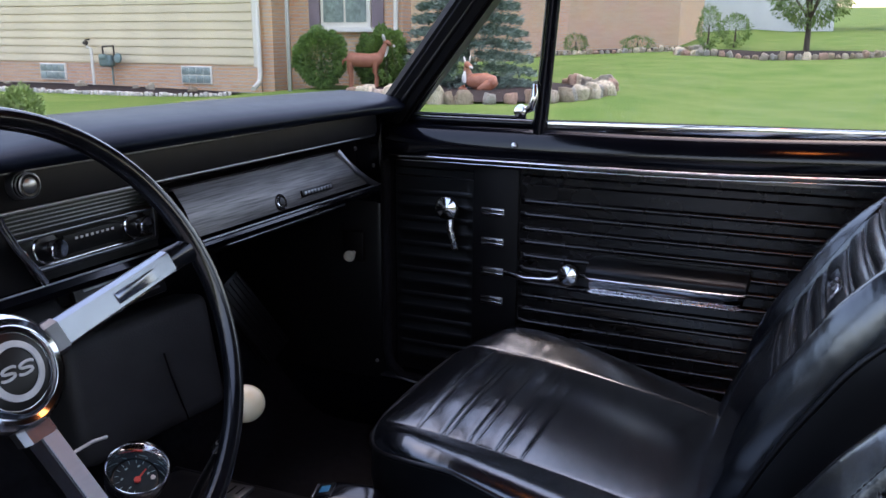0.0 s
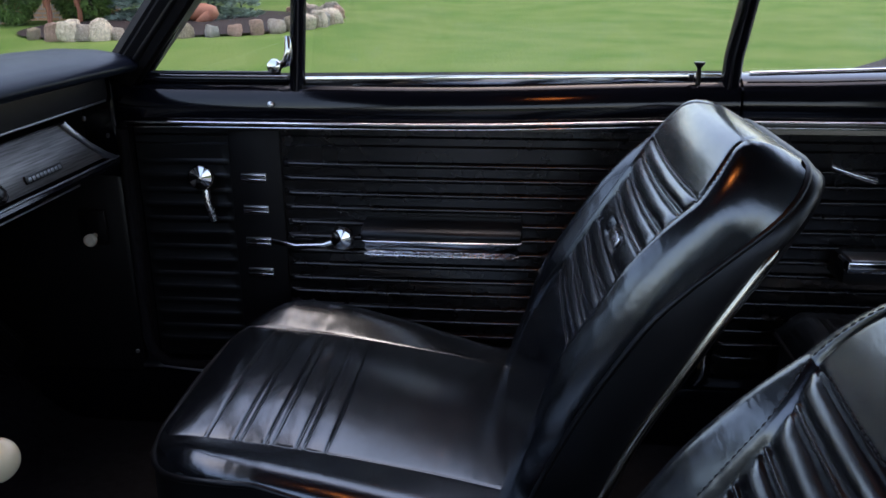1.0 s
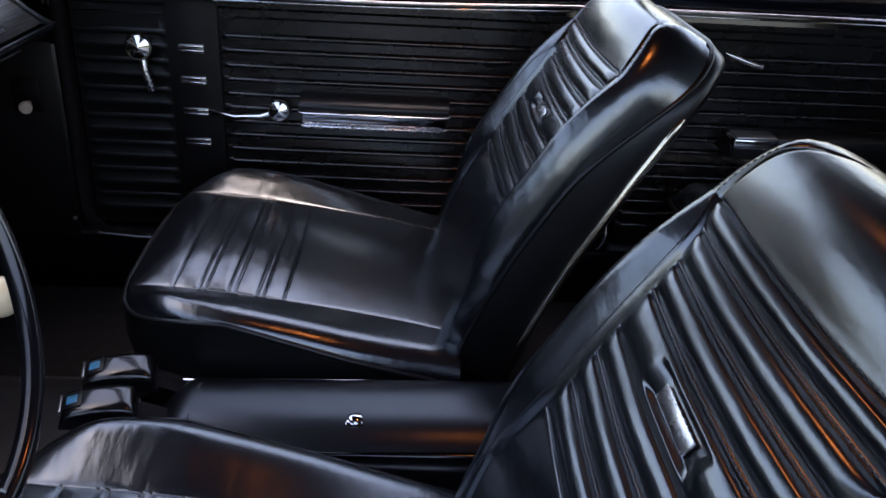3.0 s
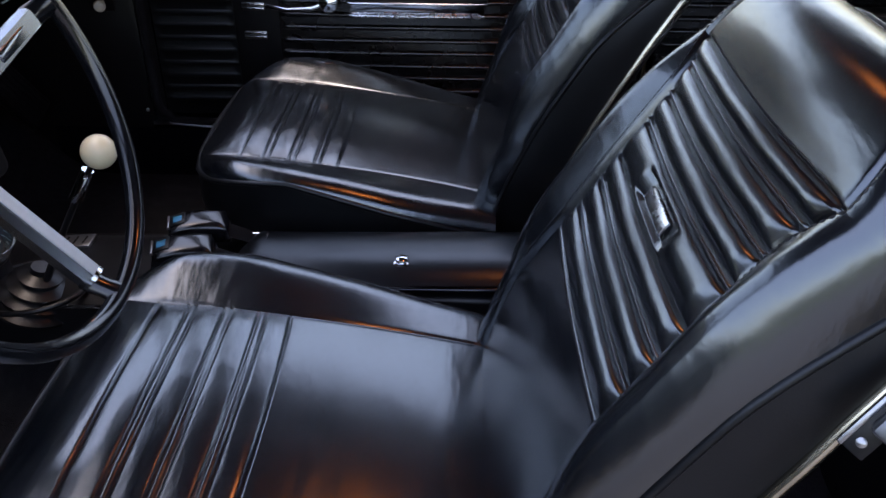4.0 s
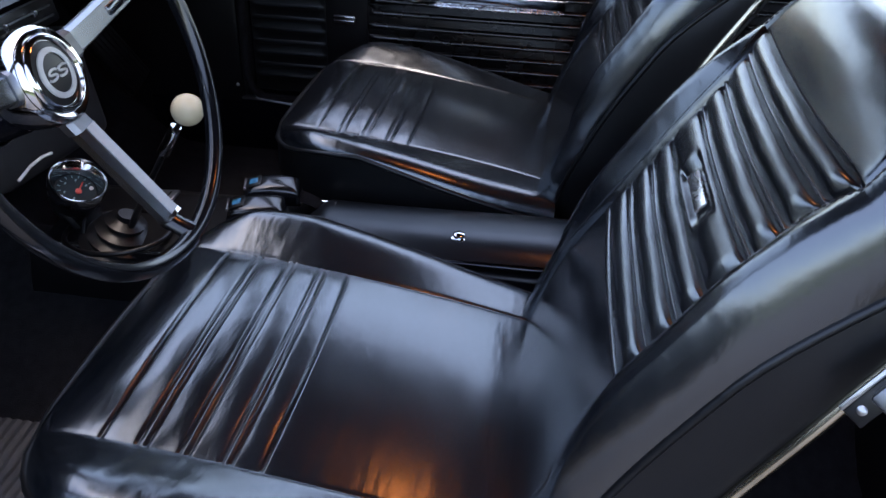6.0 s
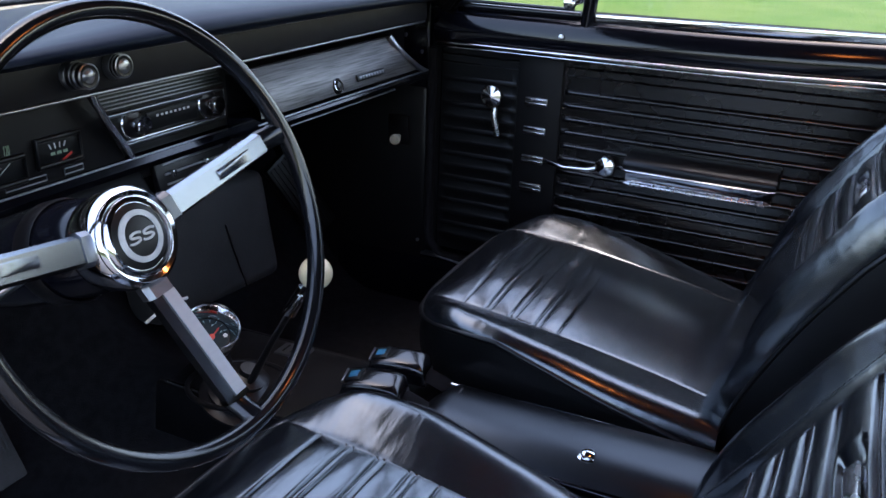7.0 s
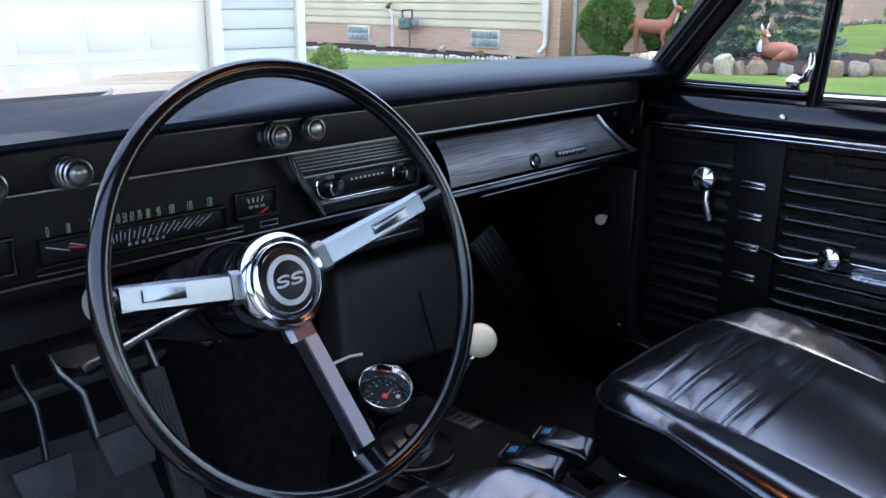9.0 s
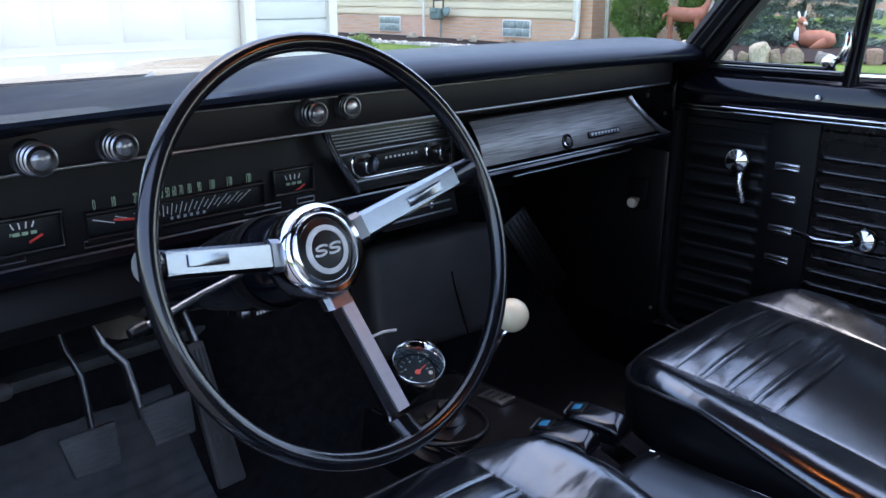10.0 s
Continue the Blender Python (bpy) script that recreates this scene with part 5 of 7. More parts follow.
for i in range(n1):
    A, B = rings[i], rings[(i + 1) % n1]
    for j in range(n2):
        bm.faces.new((A[j], A[(j + 1) % n2], B[(j + 1) % n2], B[j]))
part("rim", bm, RIMBLACK, wheel, "gloss black moulded rim", smooth=80)
mh = frame_at(HUB - AX * 0.004, AX, E1)
hub = part("hub", lathe(bmesh.new(), [(0.036, -0.045), (0.044, -0.03), (0.0465, -0.012), (0.047, 0.0), (0.0455, 0.008), (0.041, 0.012), (0.037, 0.0105), (0.0355, 0.013), (0.0325, 0.014), (0.0305, 0.010)], mh, 56), CHROME, wheel, "chrome horn cap", smooth=50)
cap = part("horn_cap", lathe(bmesh.new(), [(0.0308, 0.009), (0.030, 0.0105), (0.020, 0.0125), (0, 0.0135)], mh, 48), PLASTIC, hub, "black centre disc")
part("emblem_ring", lathe(bmesh.new(), [(0.0237, 0.0110), (0.0236, 0.0134), (0.0186, 0.0142), (0.0184, 0.0122)], mh, 48, False), WHITEINK, cap, "silver ring")
for cx in (-0.0078, 0.0078):
    bm = bmesh.new()
    pts = []
    for i in range(17):
        k = i / 16
        if k < 0.5:
            a = radians(30 + 240 * (k / 0.5))
            px, py = 0.0042 * math.cos(a), 0.0023 + 0.0023 * math.sin(a)
        else:
            a = radians(90 - 240 * ((k - 0.5) / 0.5))
            px, py = 0.0042 * math.cos(a), -0.0023 + 0.0023 * math.sin(a)
        pts.append(mh @ Vector((cx + px * 1.5 + py * 0.55, py, 0.0138)))
    tube(bm, pts, 0.0012, 6, up=AX)
    part("emblem_stroke", bm, WHITEINK, cap, "pale curved emblem stroke")
for deg in (14.0, 173.0, -84.0):
    a = radians(deg)
    dirv = E1 * math.cos(a) + E2 * math.sin(a)
    perp = E1 * -math.sin(a) + E2 * math.cos(a)
    def sp(r, w, h):
        return HUB + dirv * r + perp * w + AX * h
    bm = bmesh.new()
    rows = []
    for i in range(9):
        k = i / 8
        r = 0.040 + 0.130 * k
        hw = 0.0138 - (0.0018 if deg > -50 else 0.0006) * k
        h = -0.006 + 0.036 * k
        th = 0.007
        sec = [(-hw, h - th), (-hw, h - 0.001), (-hw * 0.74, h + 0.0045), (hw * 0.74, h + 0.0045), (hw, h - 0.001), (hw, h - th)]
        if deg < -50:
            # broad polished bevel on one side, satin flat on the other
            sec = [(-hw, h - th), (-hw, h + 0.0022), (-hw * 0.22, h + 0.0048), (hw * 0.86, h + 0.0052), (hw, h - 0.001), (hw, h - th)]
        rows.append([bm.verts.new(sp(r, w, hh)) for w, hh in sec])
    for A, B in zip(rows, rows[1:]):
        for j in range(6):
            bm.faces.new((A[j], A[(j + 1) % 6], B[(j + 1) % 6], B[j]))
    bm.faces.new(rows[0]), bm.faces.new(rows[-1][::-1])
    bmesh.ops.bevel(bm, geom=[e for e in bm.edges if abs((e.verts[0].co - e.verts[1].co).normalized().dot(dirv)) > 0.9], offset=0.0012, segments=2, affect="EDGES")
    spoke = part("spoke", bm, SPOKE, wheel, "brushed bright spoke")
    if deg > -50:
        bm = bmesh.new()
        rows = []
        for r in (0.108, 0.150):
            h = -0.006 + 0.036 * (r - 0.04) / 0.130 + 0.0045
            rows.append([bm.verts.new(sp(r, w - 0.003, h + hh)) for w, hh in ((-0.0030, -0.002), (-0.0030, 0.0020), (0.0070, 0.0020), (0.0070, -0.002))])
        for j in range(4):
            bm.faces.new((rows[0][j], rows[0][(j + 1) % 4], rows[1][(j + 1) % 4], rows[1][j]))
        bm.faces.new(rows[0]), bm.faces.new(rows[1][::-1])
        bmesh.ops.bevel(bm, geom=bm.edges[:], offset=0.0006, segments=1, affect="EDGES")
        part("horn_button", bm, SPOKE, spoke)
    else:
        bm = bmesh.new()
        rows = []
        for r, hh in ((0.056, 0.0028), (0.167, 0.0335)):
            rows.append([bm.verts.new(sp(r, w, hh + q)) for w, q in ((-0.0024, -0.003), (-0.0024, 0.0014), (0.0116, 0.0018), (0.0122, -0.003))])
        for j in range(4):
            bm.faces.new((rows[0][j], rows[0][(j + 1) % 4], rows[1][(j + 1) % 4], rows[1][j]))
        bm.faces.new(rows[0]), bm.faces.new(rows[1][::-1])
        bmesh.ops.bevel(bm, geom=bm.edges[:], offset=0.0005, segments=2, affect="EDGES")
        part("spoke_face", bm, SPOKE_FLAT, spoke, "brushed flat of the spoke", smooth=0)
        bm = bmesh.new()
        tube(bm, [sp(0.056, -0.0034, 0.0026), sp(0.167, -0.0034, 0.0330)], 0.0009, 6)
        part("spoke_groove", bm, RIMBLACK, spoke)
        bm = bmesh.new()
        rows = [[bm.verts.new(sp(r, w, h)) for w, h in ((-0.0136, hh - 0.008), (-0.0136, hh + 0.0012), (-0.003, hh + 0.0058), (0.0116, hh + 0.0064), (0.0136, hh), (0.0136, hh - 0.008))] for r, hh in ((0.166, 0.0290), (0.1705, 0.0302))]
        for j in range(6):
            bm.faces.new((rows[0][j], rows[0][(j + 1) % 6], rows[1][(j + 1) % 6], rows[1][j]))
        bm.faces.new(rows[0]), bm.faces.new(rows[1][::-1])
        part("end_band", bm, CHROME, spoke)
    bm = bmesh.new()
    rows = [[bm.verts.new(sp(r, w, h)) for w, h in ((-0.0155, hh - 0.008), (-0.0155, hh), (-0.011, hh + 0.005), (0.011, hh + 0.005), (0.0155, hh), (0.0155, hh - 0.008))] for r, hh in ((0.036, -0.0065), (0.0565, -0.0008))]
    for j in range(6):
        bm.faces.new((rows[0][j], rows[0][(j + 1) % 6], rows[1][(j + 1) % 6], rows[1][j]))
    bm.faces.new(rows[0]), bm.faces.new(rows[1][::-1])
    part("spoke_collar", bm, STEEL, spoke)
    bm = bmesh.new()
    tube(bm, [sp(0.160, 0, 0.021), sp(0.172, 0, 0.025), sp(0.184, 0, 0.034), sp(0.193, 0, 0.041)], [0.0095, 0.0125, 0.0115, 0.013], 12, flat=0.7, up=AX)
    part("rim_joint", bm, RIMBLACK, wheel)
col = thing("steering_column", (-0.36, 0.62, 0.80), "black steering column with turn signal lever", "steering column")
mc = frame_at(HUB - AX * 0.03, -AX, E1)
part("shroud", lathe(bmesh.new(), [(0.036, 0.0), (0.044, 0.015), (0.047, 0.06), (0.046, 0.13), (0.040, 0.19), (0.035, 0.22), (0.032, 0.48)], mc, 36), PAINT, col, "gloss black column shroud")
part("collar", lathe(bmesh.new(), [(0.048, 0.05), (0.050, 0.055), (0.050, 0.07), (0.048, 0.075)], mc, 36, False), PLASTIC, col)
bm = bmesh.new()
tube(bm, [(-0.39, 0.575, 0.832), (-0.45, 0.570, 0.822), (-0.515, 0.562, 0.808)], [0.0038, 0.0034, 0.0038], 8)
lever = part("signal_lever", bm, STEEL, col, "slim steel turn signal lever")
part("lever_tip", lathe(bmesh.new(), [(0, 0), (0.006, 0.001), (0.007, 0.012), (0.005, 0.018), (0, 0.018)], frame_at((-0.512, 0.5625, 0.809), (-1, -0.1, -0.2)), 14), PLASTIC, lever)

# ---- console, shifter, gauge ----
console = thing("centre_console", (0, 0.3, 0.30), "black centre console with hinged lid between the seats", "console")
part("console_body", prism([(-0.078, 0.30), (0.092, 0.30), (0.086, 0.500), (0.070, 0.506), (-0.056, 0.506), (-0.072, 0.500)], 0.40, -0.32, "y", 0.006), PLASTIC, console)
def lid_point(u, v):
    x, y = -0.066 + 0.140 * u, -0.06 + 0.455 * v
    z = 0.515 + 0.017 * (1 - abs(2 * u - 1) ** 3.0) + 0.006 * sstep(0.3, 0.0, y)
    z -= 0.03 * sstep(0.36, 0.40, y)
    return (x, y, z)
lid = part("lid", sheet(lid_point, 20, 40), VINYL_LID, console, "padded black console lid")
bm = bmesh.new()
tube(bm, [(0.074, -0.06, 0.518), (0.075, 0.2, 0.514), (0.074, 0.385, 0.510)], 0.0028, 6)
part("lid_bead", bm, CHROME, lid)
bm = bmesh.new()
tube(bm, [(-0.0665, -0.06, 0.516), (-0.067, 0.39, 0.510)], 0.004, 6)
part("lid_edge", bm, PAINT, lid)
part("lid_joint", one_box((0.004, 0.349, 0.5295), (0.075, 0.0025, 0.004), 0.0005), RUBBER, lid)
bt = frame_at((-0.026, 0.152, 0.530), (0, 0, 1))
part("latch_button", lathe(bmesh.new(), [(0.0135, 0), (0.0135, 0.002), (0.010, 0.003), (0.0085, 0.003), (0.0085, 0.007), (0.006, 0.0085), (0, 0.009)], bt, 26), CHROME, lid, "round chrome latch button")
# sloping front plate with shifter opening
def front_plate(u, v):
    y = 0.36 + 0.40 * v
    x = -0.085 + 0.185 * u
    return (x, y, 0.504 - 0.008 * v - 0.012 * abs(2 * u - 1) ** 4)
part("front_plate", sheet(front_plate, 14, 20), PLASTIC, console)
for sx in (-0.085, 0.100):
    part("console_cheek", prism([(0.36, 0.30), (0.80, 0.36), (0.78, 0.485), (0.36, 0.492)], sx - 0.004, sx + 0.004, "x", 0.002), PLASTIC, console)
bm = bmesh.new()
tube(bm, [(-0.089, 0.38, 0.492), (-0.089, 0.60, 0.490), (-0.085, 0.76, 0.488)], 0.003, 6)
part("console_bead", bm, CHROME, console)
plate = part("shift_pattern_plate", one_box((0.058, 0.640, 0.500), (0.034, 0.052, 0.006), 0.0015, Euler((radians(-5), 0, 0)).to_matrix()), SATIN, console, "small bright shift pattern plate")
for i in range(3):
    part("plate_mark", one_box((0.058, 0.626 + 0.014 * i, 0.5040 - 0.0012 * i), (0.020, 0.003, 0.0012), 0), PLASTIC, plate, smooth=0)
hump = thing("console_boot", (0.14, 0.42, 0.40), "folded black fabric hump beside the console", "boot")
part("cloth", sheet(lambda u, v: (0.092 + 0.115 * u, 0.37 + 0.15 * v, 0.405 + 0.095 * math.sin(math.pi * min(1, 0.25 + u * 0.75)) * math.sin(math.pi * (0.12 + 0.88 * v)) + 0.006 * noise.noise(Vector((u * 6, v * 6, 2)))), 24, 24), material("brown_black_cloth", (0.022, 0.018, 0.017), 0.9, spots=0.3, spot_size=40, bump=0.6, bump_size=500), hump, smooth=80)

shift = thing("gear_shifter", (-0.06, 0.61, 0.47), "chrome gear lever with round ivory ball and rubber boot", "gear lever")
BALL = Vector((-0.0505, 0.522, 0.700))
bm = bmesh.new()
tube(bm, [(-0.066, 0.655, 0.44), (-0.064, 0.635, 0.50), (-0.056, 0.592, 0.585), (-0.047, 0.550, 0.660), BALL], [0.009, 0.009, 0.0075, 0.0065, 0.006], 10, flat=0.6)
lever = part("lever", bm, PLASTIC, shift, "dark steel lever")
bm = bmesh.new()
tube(bm, [(-0.0505, 0.566, 0.632), (-0.0455, 0.544, 0.672)], [0.0095, 0.008], 10)
part("reverse_collar", bm, CHROME, lever, "chrome collar")
bm = bmesh.new()
tube(bm, [(-0.058, 0.566, 0.634), (-0.060, 0.552, 0.650), (-0.054, 0.545, 0.664)], 0.004, 6)
part("reverse_trigger", bm, CHROME, lever)
bm = bmesh.new()
bmesh.ops.create_uvsphere(bm, u_segments=40, v_segments=24, radius=0.0218)
bmesh.ops.translate(bm, vec=BALL, verts=bm.verts)
part("ball", bm, IVORY, shift, "ivory ball knob")
boot = part("boot", lathe(bmesh.new(), [(0.058, 0.0), (0.060, 0.006), (0.048, 0.012), (0.051, 0.020), (0.038, 0.026), (0.041, 0.034), (0.026, 0.040), (0.029, 0.048), (0.014, 0.054), (0.013, 0.062)], frame_at((-0.055, 0.655, 0.472), (0, -0.35, 1)), 32), PLASTIC, shift, "black pleated rubber boot")
bm = bmesh.new()
tube(bm, [(-0.055 + 0.064 * math.cos(a), 0.655 + 0.078 * math.sin(a), 0.498 - 0.004 * math.sin(a)) for a in [2 * math.pi * i / 28 for i in range(28)]], 0.004, 6, closed=True)
part("boot_ring", bm, PLASTIC, boot)

gauge = thing("console_gauge", (-0.034, 0.74, 0.50), "round chrome-rimmed gauge with red needle on the console", "gauge")
GN = Vector((-0.243, -0.50, 0.911)).normalized()
gm = frame_at(Vector((-0.034, 0.717, 0.562)) - GN * 0.012, GN, (1, 0, 0)) @ Matrix.Scale(0.92, 4)
part("case", lathe(bmesh.new(), [(0.020, -0.06), (0.034, -0.045), (0.040, -0.02), (0.042, -0.0075)], gm, 40), PLASTIC, gauge)
bez = part("bezel", lathe(bmesh.new(), [(0.042, -0.006), (0.0445, 0.002), (0.0450, 0.018), (0.0442, 0.0212), (0.0428, 0.0220), (0.0416, 0.0205), (0.0400, 0.017), (0.0320, -0.003), (0.031, -0.007)], gm, 56, False), CHROME, gauge, "chrome cup bezel", smooth=50)
bracket = part("bracket", prism([(-0.072, 0.494), (-0.014, 0.493), (-0.018, 0.527), (-0.062, 0.512)], 0.700, 0.706, "y", 0.001), PLASTIC, gauge, "black mounting bracket with bright lower edge")
bm = bmesh.new()
tube(bm, [(-0.072, 0.699, 0.4935), (-0.013, 0.699, 0.4925)], 0.0016, 6)
part("edge", bm, CHROME, bracket)
part("dial", lathe(bmesh.new(), [(0.0300, -0.0062), (0.0300, -0.0055), (0, -0.0055)], gm, 40), material("gauge_dial", (0.012, 0.026, 0.034), 0.55, spots=0.3, spot_size=60, spec=0.15), gauge)
for i in range(13):
    a = radians(225 - 270 * i / 12)
    part("tick", one_box(gm @ Vector((0.0255 * math.cos(a), 0.0255 * math.sin(a), -0.0045)), (0.005, 0.0008, 0.0006), 0, gm.to_3x3() @ Matrix.Rotation(a, 3, "Z")), TEALINK, gauge, smooth=0)
for i in range(5):
    a = radians(205 - 230 * i / 4)
    part("numeral_bar", one_box(gm @ Vector((0.0185 * math.cos(a), 0.0185 * math.sin(a), -0.0045)), (0.004, 0.0022, 0.0006), 0, gm.to_3x3()), TEALINK, gauge, smooth=0)
part("needle", one_box(gm @ Vector((0.006, -0.004, -0.003)), (0.026, 0.0022, 0.0012), 0.0004, gm.to_3x3() @ Matrix.Rotation(radians(14), 3, "Z")), REDINK, gauge, "red needle")
part("needle_hub", lathe(bmesh.new(), [(0.0048, -0.004), (0.0048, -0.001), (0, -0.0005)], gm @ Matrix.Translation((-0.002, -0.006, 0)), 14), REDINK, gauge)
part("maker_spot", lathe(bmesh.new(), [(0.0035, -0.005), (0.0035, -0.004), (0, -0.004)], gm @ Matrix.Translation((0.017, -0.017, 0)), 16), WHITEINK, gauge, "small pale round mark")
bm = bmesh.new()
box(bm, (-0.022, 0.735, 0.500), (0.07, 0.012, 0.075), 0.004, Euler((radians(-30), 0, radians(20))).to_matrix())
part("bracket", bm, PLASTIC, gauge)
bm = bmesh.new()
tube(bm, [(-0.070, 0.700, 0.478), (-0.01, 0.690, 0.488), (0.006, 0.705, 0.492)], 0.0025, 6)
part("bracket_edge", bm, CHROME, gauge)
bm = bmesh.new()
tube(bm, [(-0.150, 0.722, 0.622), (-0.125, 0.718, 0.632), (-0.100, 0.716, 0.634), (-0.078, 0.716, 0.630)], 0.0022, 6)
part("gauge_wire", bm, WHITEINK, gauge, "thin pale wire")

# front belt buckles on the console
def buckle(at, yaw, name="seat_belt_buckle"):
    b = thing(name, at, "gloss black seat belt buckle with small blue button", "seat belt", "console buckles")
    m = Matrix.Translation(at) @ Euler((radians(4), radians(-4), radians(yaw))).to_matrix().to_4x4()
    def skin(u, v):
        """Rounded block, high in the middle and falling to both ends."""
        y = -0.034 + 0.084 * v
        top = 0.011 * max(0.0, 1 - abs((v - 0.42) / 0.62) ** 2.6)
        w = 0.0265 - 0.003 * v
        a = math.pi * u
        c, s_ = math.cos(a), math.sin(a)
        ends = max(0.0, 1 - abs(2 * v - 1) ** 14) ** 0.5
        return tuple(m @ Vector((w * math.copysign(abs(c) ** 0.45, c) * (0.9 + 0.1 * ends), y, -0.016 + (0.016 + top) * abs(s_) ** 0.4 * (0.25 + 0.75 * ends))))
    case = part("case", sheet(skin, 28, 28), RIMBLACK, b, "gloss black buckle case", smooth=70)
    part("underside", one_box(tuple(m @ Vector((0, 0.002, -0.017))), (0.048, 0.076, 0.006), 0.002, m.to_3x3()), PLASTIC, b)
    def plate_at(y, z, s, tilt, name, mat, parent, label=""):
        bm = one_box((0, 0, 0), s, 0.0008)
        bmesh.ops.transform(bm, matrix=m @ Matrix.Translation((0, y, z)) @ Matrix.Rotation(radians(tilt), 4, "X"), verts=bm.verts)
        return part(name, bm, mat, parent, label)
    fr = plate_at(0.036, 0.0065, (0.027, 0.022, 0.003), -19, "button_frame", PLASTIC, b)
    plate_at(0.036, 0.0078, (0.014, 0.013, 0.002), -19, "button", BLUE, fr, "blue release button")
    plate_at(0.0485, 0.002, (0.030, 0.003, 0.004), -19, "tongue", SATIN, b, "bright metal tongue")
    bm = bmesh.new()
    tube(bm, [m @ Vector((0, -0.028, -0.012)), m @ Vector((0, -0.06, -0.026)), m @ Vector((0.004, -0.09, -0.045))], 0.020, 8, flat=0.12)
    part("webbing", bm, CARPET, b)
    return b


buckle((-0.027, 0.440, 0.548), 14)
buckle((0.045, 0.440, 0.545), 14)

# ---- pedals and foot well ----
def pedal(x, y, z, w, wb, h, tilt, name, label, arm, upright=False):
    """Tapered ribbed pad on a bent arm."""
    p = thing(name, (x, y, z - h / 2), label, "pedal")
    m = Matrix.Translation((x, y, z)) @ Euler((radians(tilt), 0, 0)).to_matrix().to_4x4()
    pad_ = prism([(-w / 2, h / 2), (w / 2, h / 2), (wb / 2, -h / 2), (-wb / 2, -h / 2)], -0.007, 0.007, "y", 0.004)
    bmesh.ops.transform(pad_, matrix=m, verts=pad_.verts)
    pd = part("pad", pad_, PEDAL, p, "ribbed grey-black rubber")
    k = 5 if upright else max(4, int(h / 0.006))
    for i in range(k):
        if upright:
            bm = one_box((w * (-0.36 + 0.18 * i), -0.0075, h * 0.08), (0.003, 0.003, h * 0.74), 0.0008)
        else:
            f = (i + 0.5) / k
            bm = one_box((0, -0.0075, -h / 2 + h * f), ((wb + (w - wb) * f) * 0.92, 0.003, h / k * 0.5), 0.0006)
        bmesh.ops.transform(bm, matrix=m, verts=bm.verts)
        part("rib", bm, PEDAL, pd)
    bm = bmesh.new()
    tube(bm, arm, 0.0044, 8, flat=1.7)
    part("arm", bm, STEEL, p, "bent steel arm")


pedal(-0.461, 0.885, 0.523, 0.076, 0.060, 0.056, -24, "clutch_pedal", "black rubber clutch pedal on a bent arm", [(-0.453, 0.897, 0.535), (-0.451, 0.908, 0.580), (-0.450, 0.920, 0.615), (-0.460, 0.935, 0.648), (-0.468, 0.98, 0.75)])
pedal(-0.352, 0.885, 0.527, 0.076, 0.060, 0.058, -24, "brake_pedal", "black rubber brake pedal on a bent arm", [(-0.384, 0.898, 0.535), (-0.388, 0.906, 0.575), (-0.390, 0.920, 0.612), (-0.411, 0.935, 0.643), (-0.430, 0.98, 0.75)])
pedal(-0.258, 0.942, 0.478, 0.036, 0.046, 0.225, -24, "accelerator_pedal", "long black ribbed accelerator pedal", [(-0.245, 0.995, 0.57), (-0.255, 1.02, 0.64), (-0.27, 1.10, 0.70)], True)
mat_ = thing("floor_mat", (-0.40, 0.75, 0.285), "black ribbed rubber floor mat", "floor mat")
def mat_point(u, v):
    x, y = -0.62 + 0.36 * u, 0.45 + 0.62 * v
    return (x, y, floor_point((x + 0.72) / 1.44, (y + 1.1) / 2.35)[2] + 0.010 + 0.0012 * math.sin(y * 420))
part("mat", sheet(mat_point, 14, 420), RUBBER, mat_)
ledge = thing("toe_board_strip", (-0.42, 1.1, 0.53), "grey insulation strip across the driver foot well", "strip")
part("strip", one_box((-0.42, 1.12, 0.545), (0.58, 0.05, 0.022), 0.008), PEDAL, ledge)
# firewall insulation pad / heater case and louvred cover on the passenger side
heater = thing("heater_case", (0.22, 0.95, 0.45), "dark grey heater case under the dash", "heater")
part("case", one_box((0.215, 0.955, 0.56), (0.30, 0.09, 0.21), 0.022, Euler((radians(-10), 0, radians(-6))).to_matrix(), 3), material("heater_case_plastic", (0.034, 0.033, 0.034), 0.55, spots=0.3, spot_size=14, bump=0.2, bump_size=300), heater)
bm = bmesh.new()
tube(bm, [(0.23, 0.905, 0.60), (0.235, 0.898, 0.56), (0.262, 0.892, 0.47)], 0.002, 6)
part("seam", bm, PLASTIC, heater)
louvre = thing("louvred_cover", (0.50, 0.97, 0.48), "dark slotted cover in the passenger foot well", "vent")
lm = Matrix.Translation((0.540, 0.962, 0.555)) @ Euler((radians(-14), radians(-29), radians(-8))).to_matrix().to_4x4()
bm = one_box((0, 0, 0), (0.075, 0.02, 0.20), 0.005)
bmesh.ops.transform(bm, matrix=lm, verts=bm.verts)
part("body", bm, PLASTIC, louvre)
for i in range(6):
    bm = one_box((-0.029 + i * 0.0116, -0.011, 0), (0.005, 0.004, 0.185), 0.001)
    bmesh.ops.transform(bm, matrix=lm, verts=bm.verts)
    part("slat", bm, PLASTIC, louvre)
vk = thing("vent_pull_knob", (0.66, 0.803, 0.676), "small bright vent pull knob on the kick panel", "knob")
part("plate", one_box((0.690, 0.805, 0.690), (0.006, 0.05, 0.065), 0.002), PLASTIC, vk)
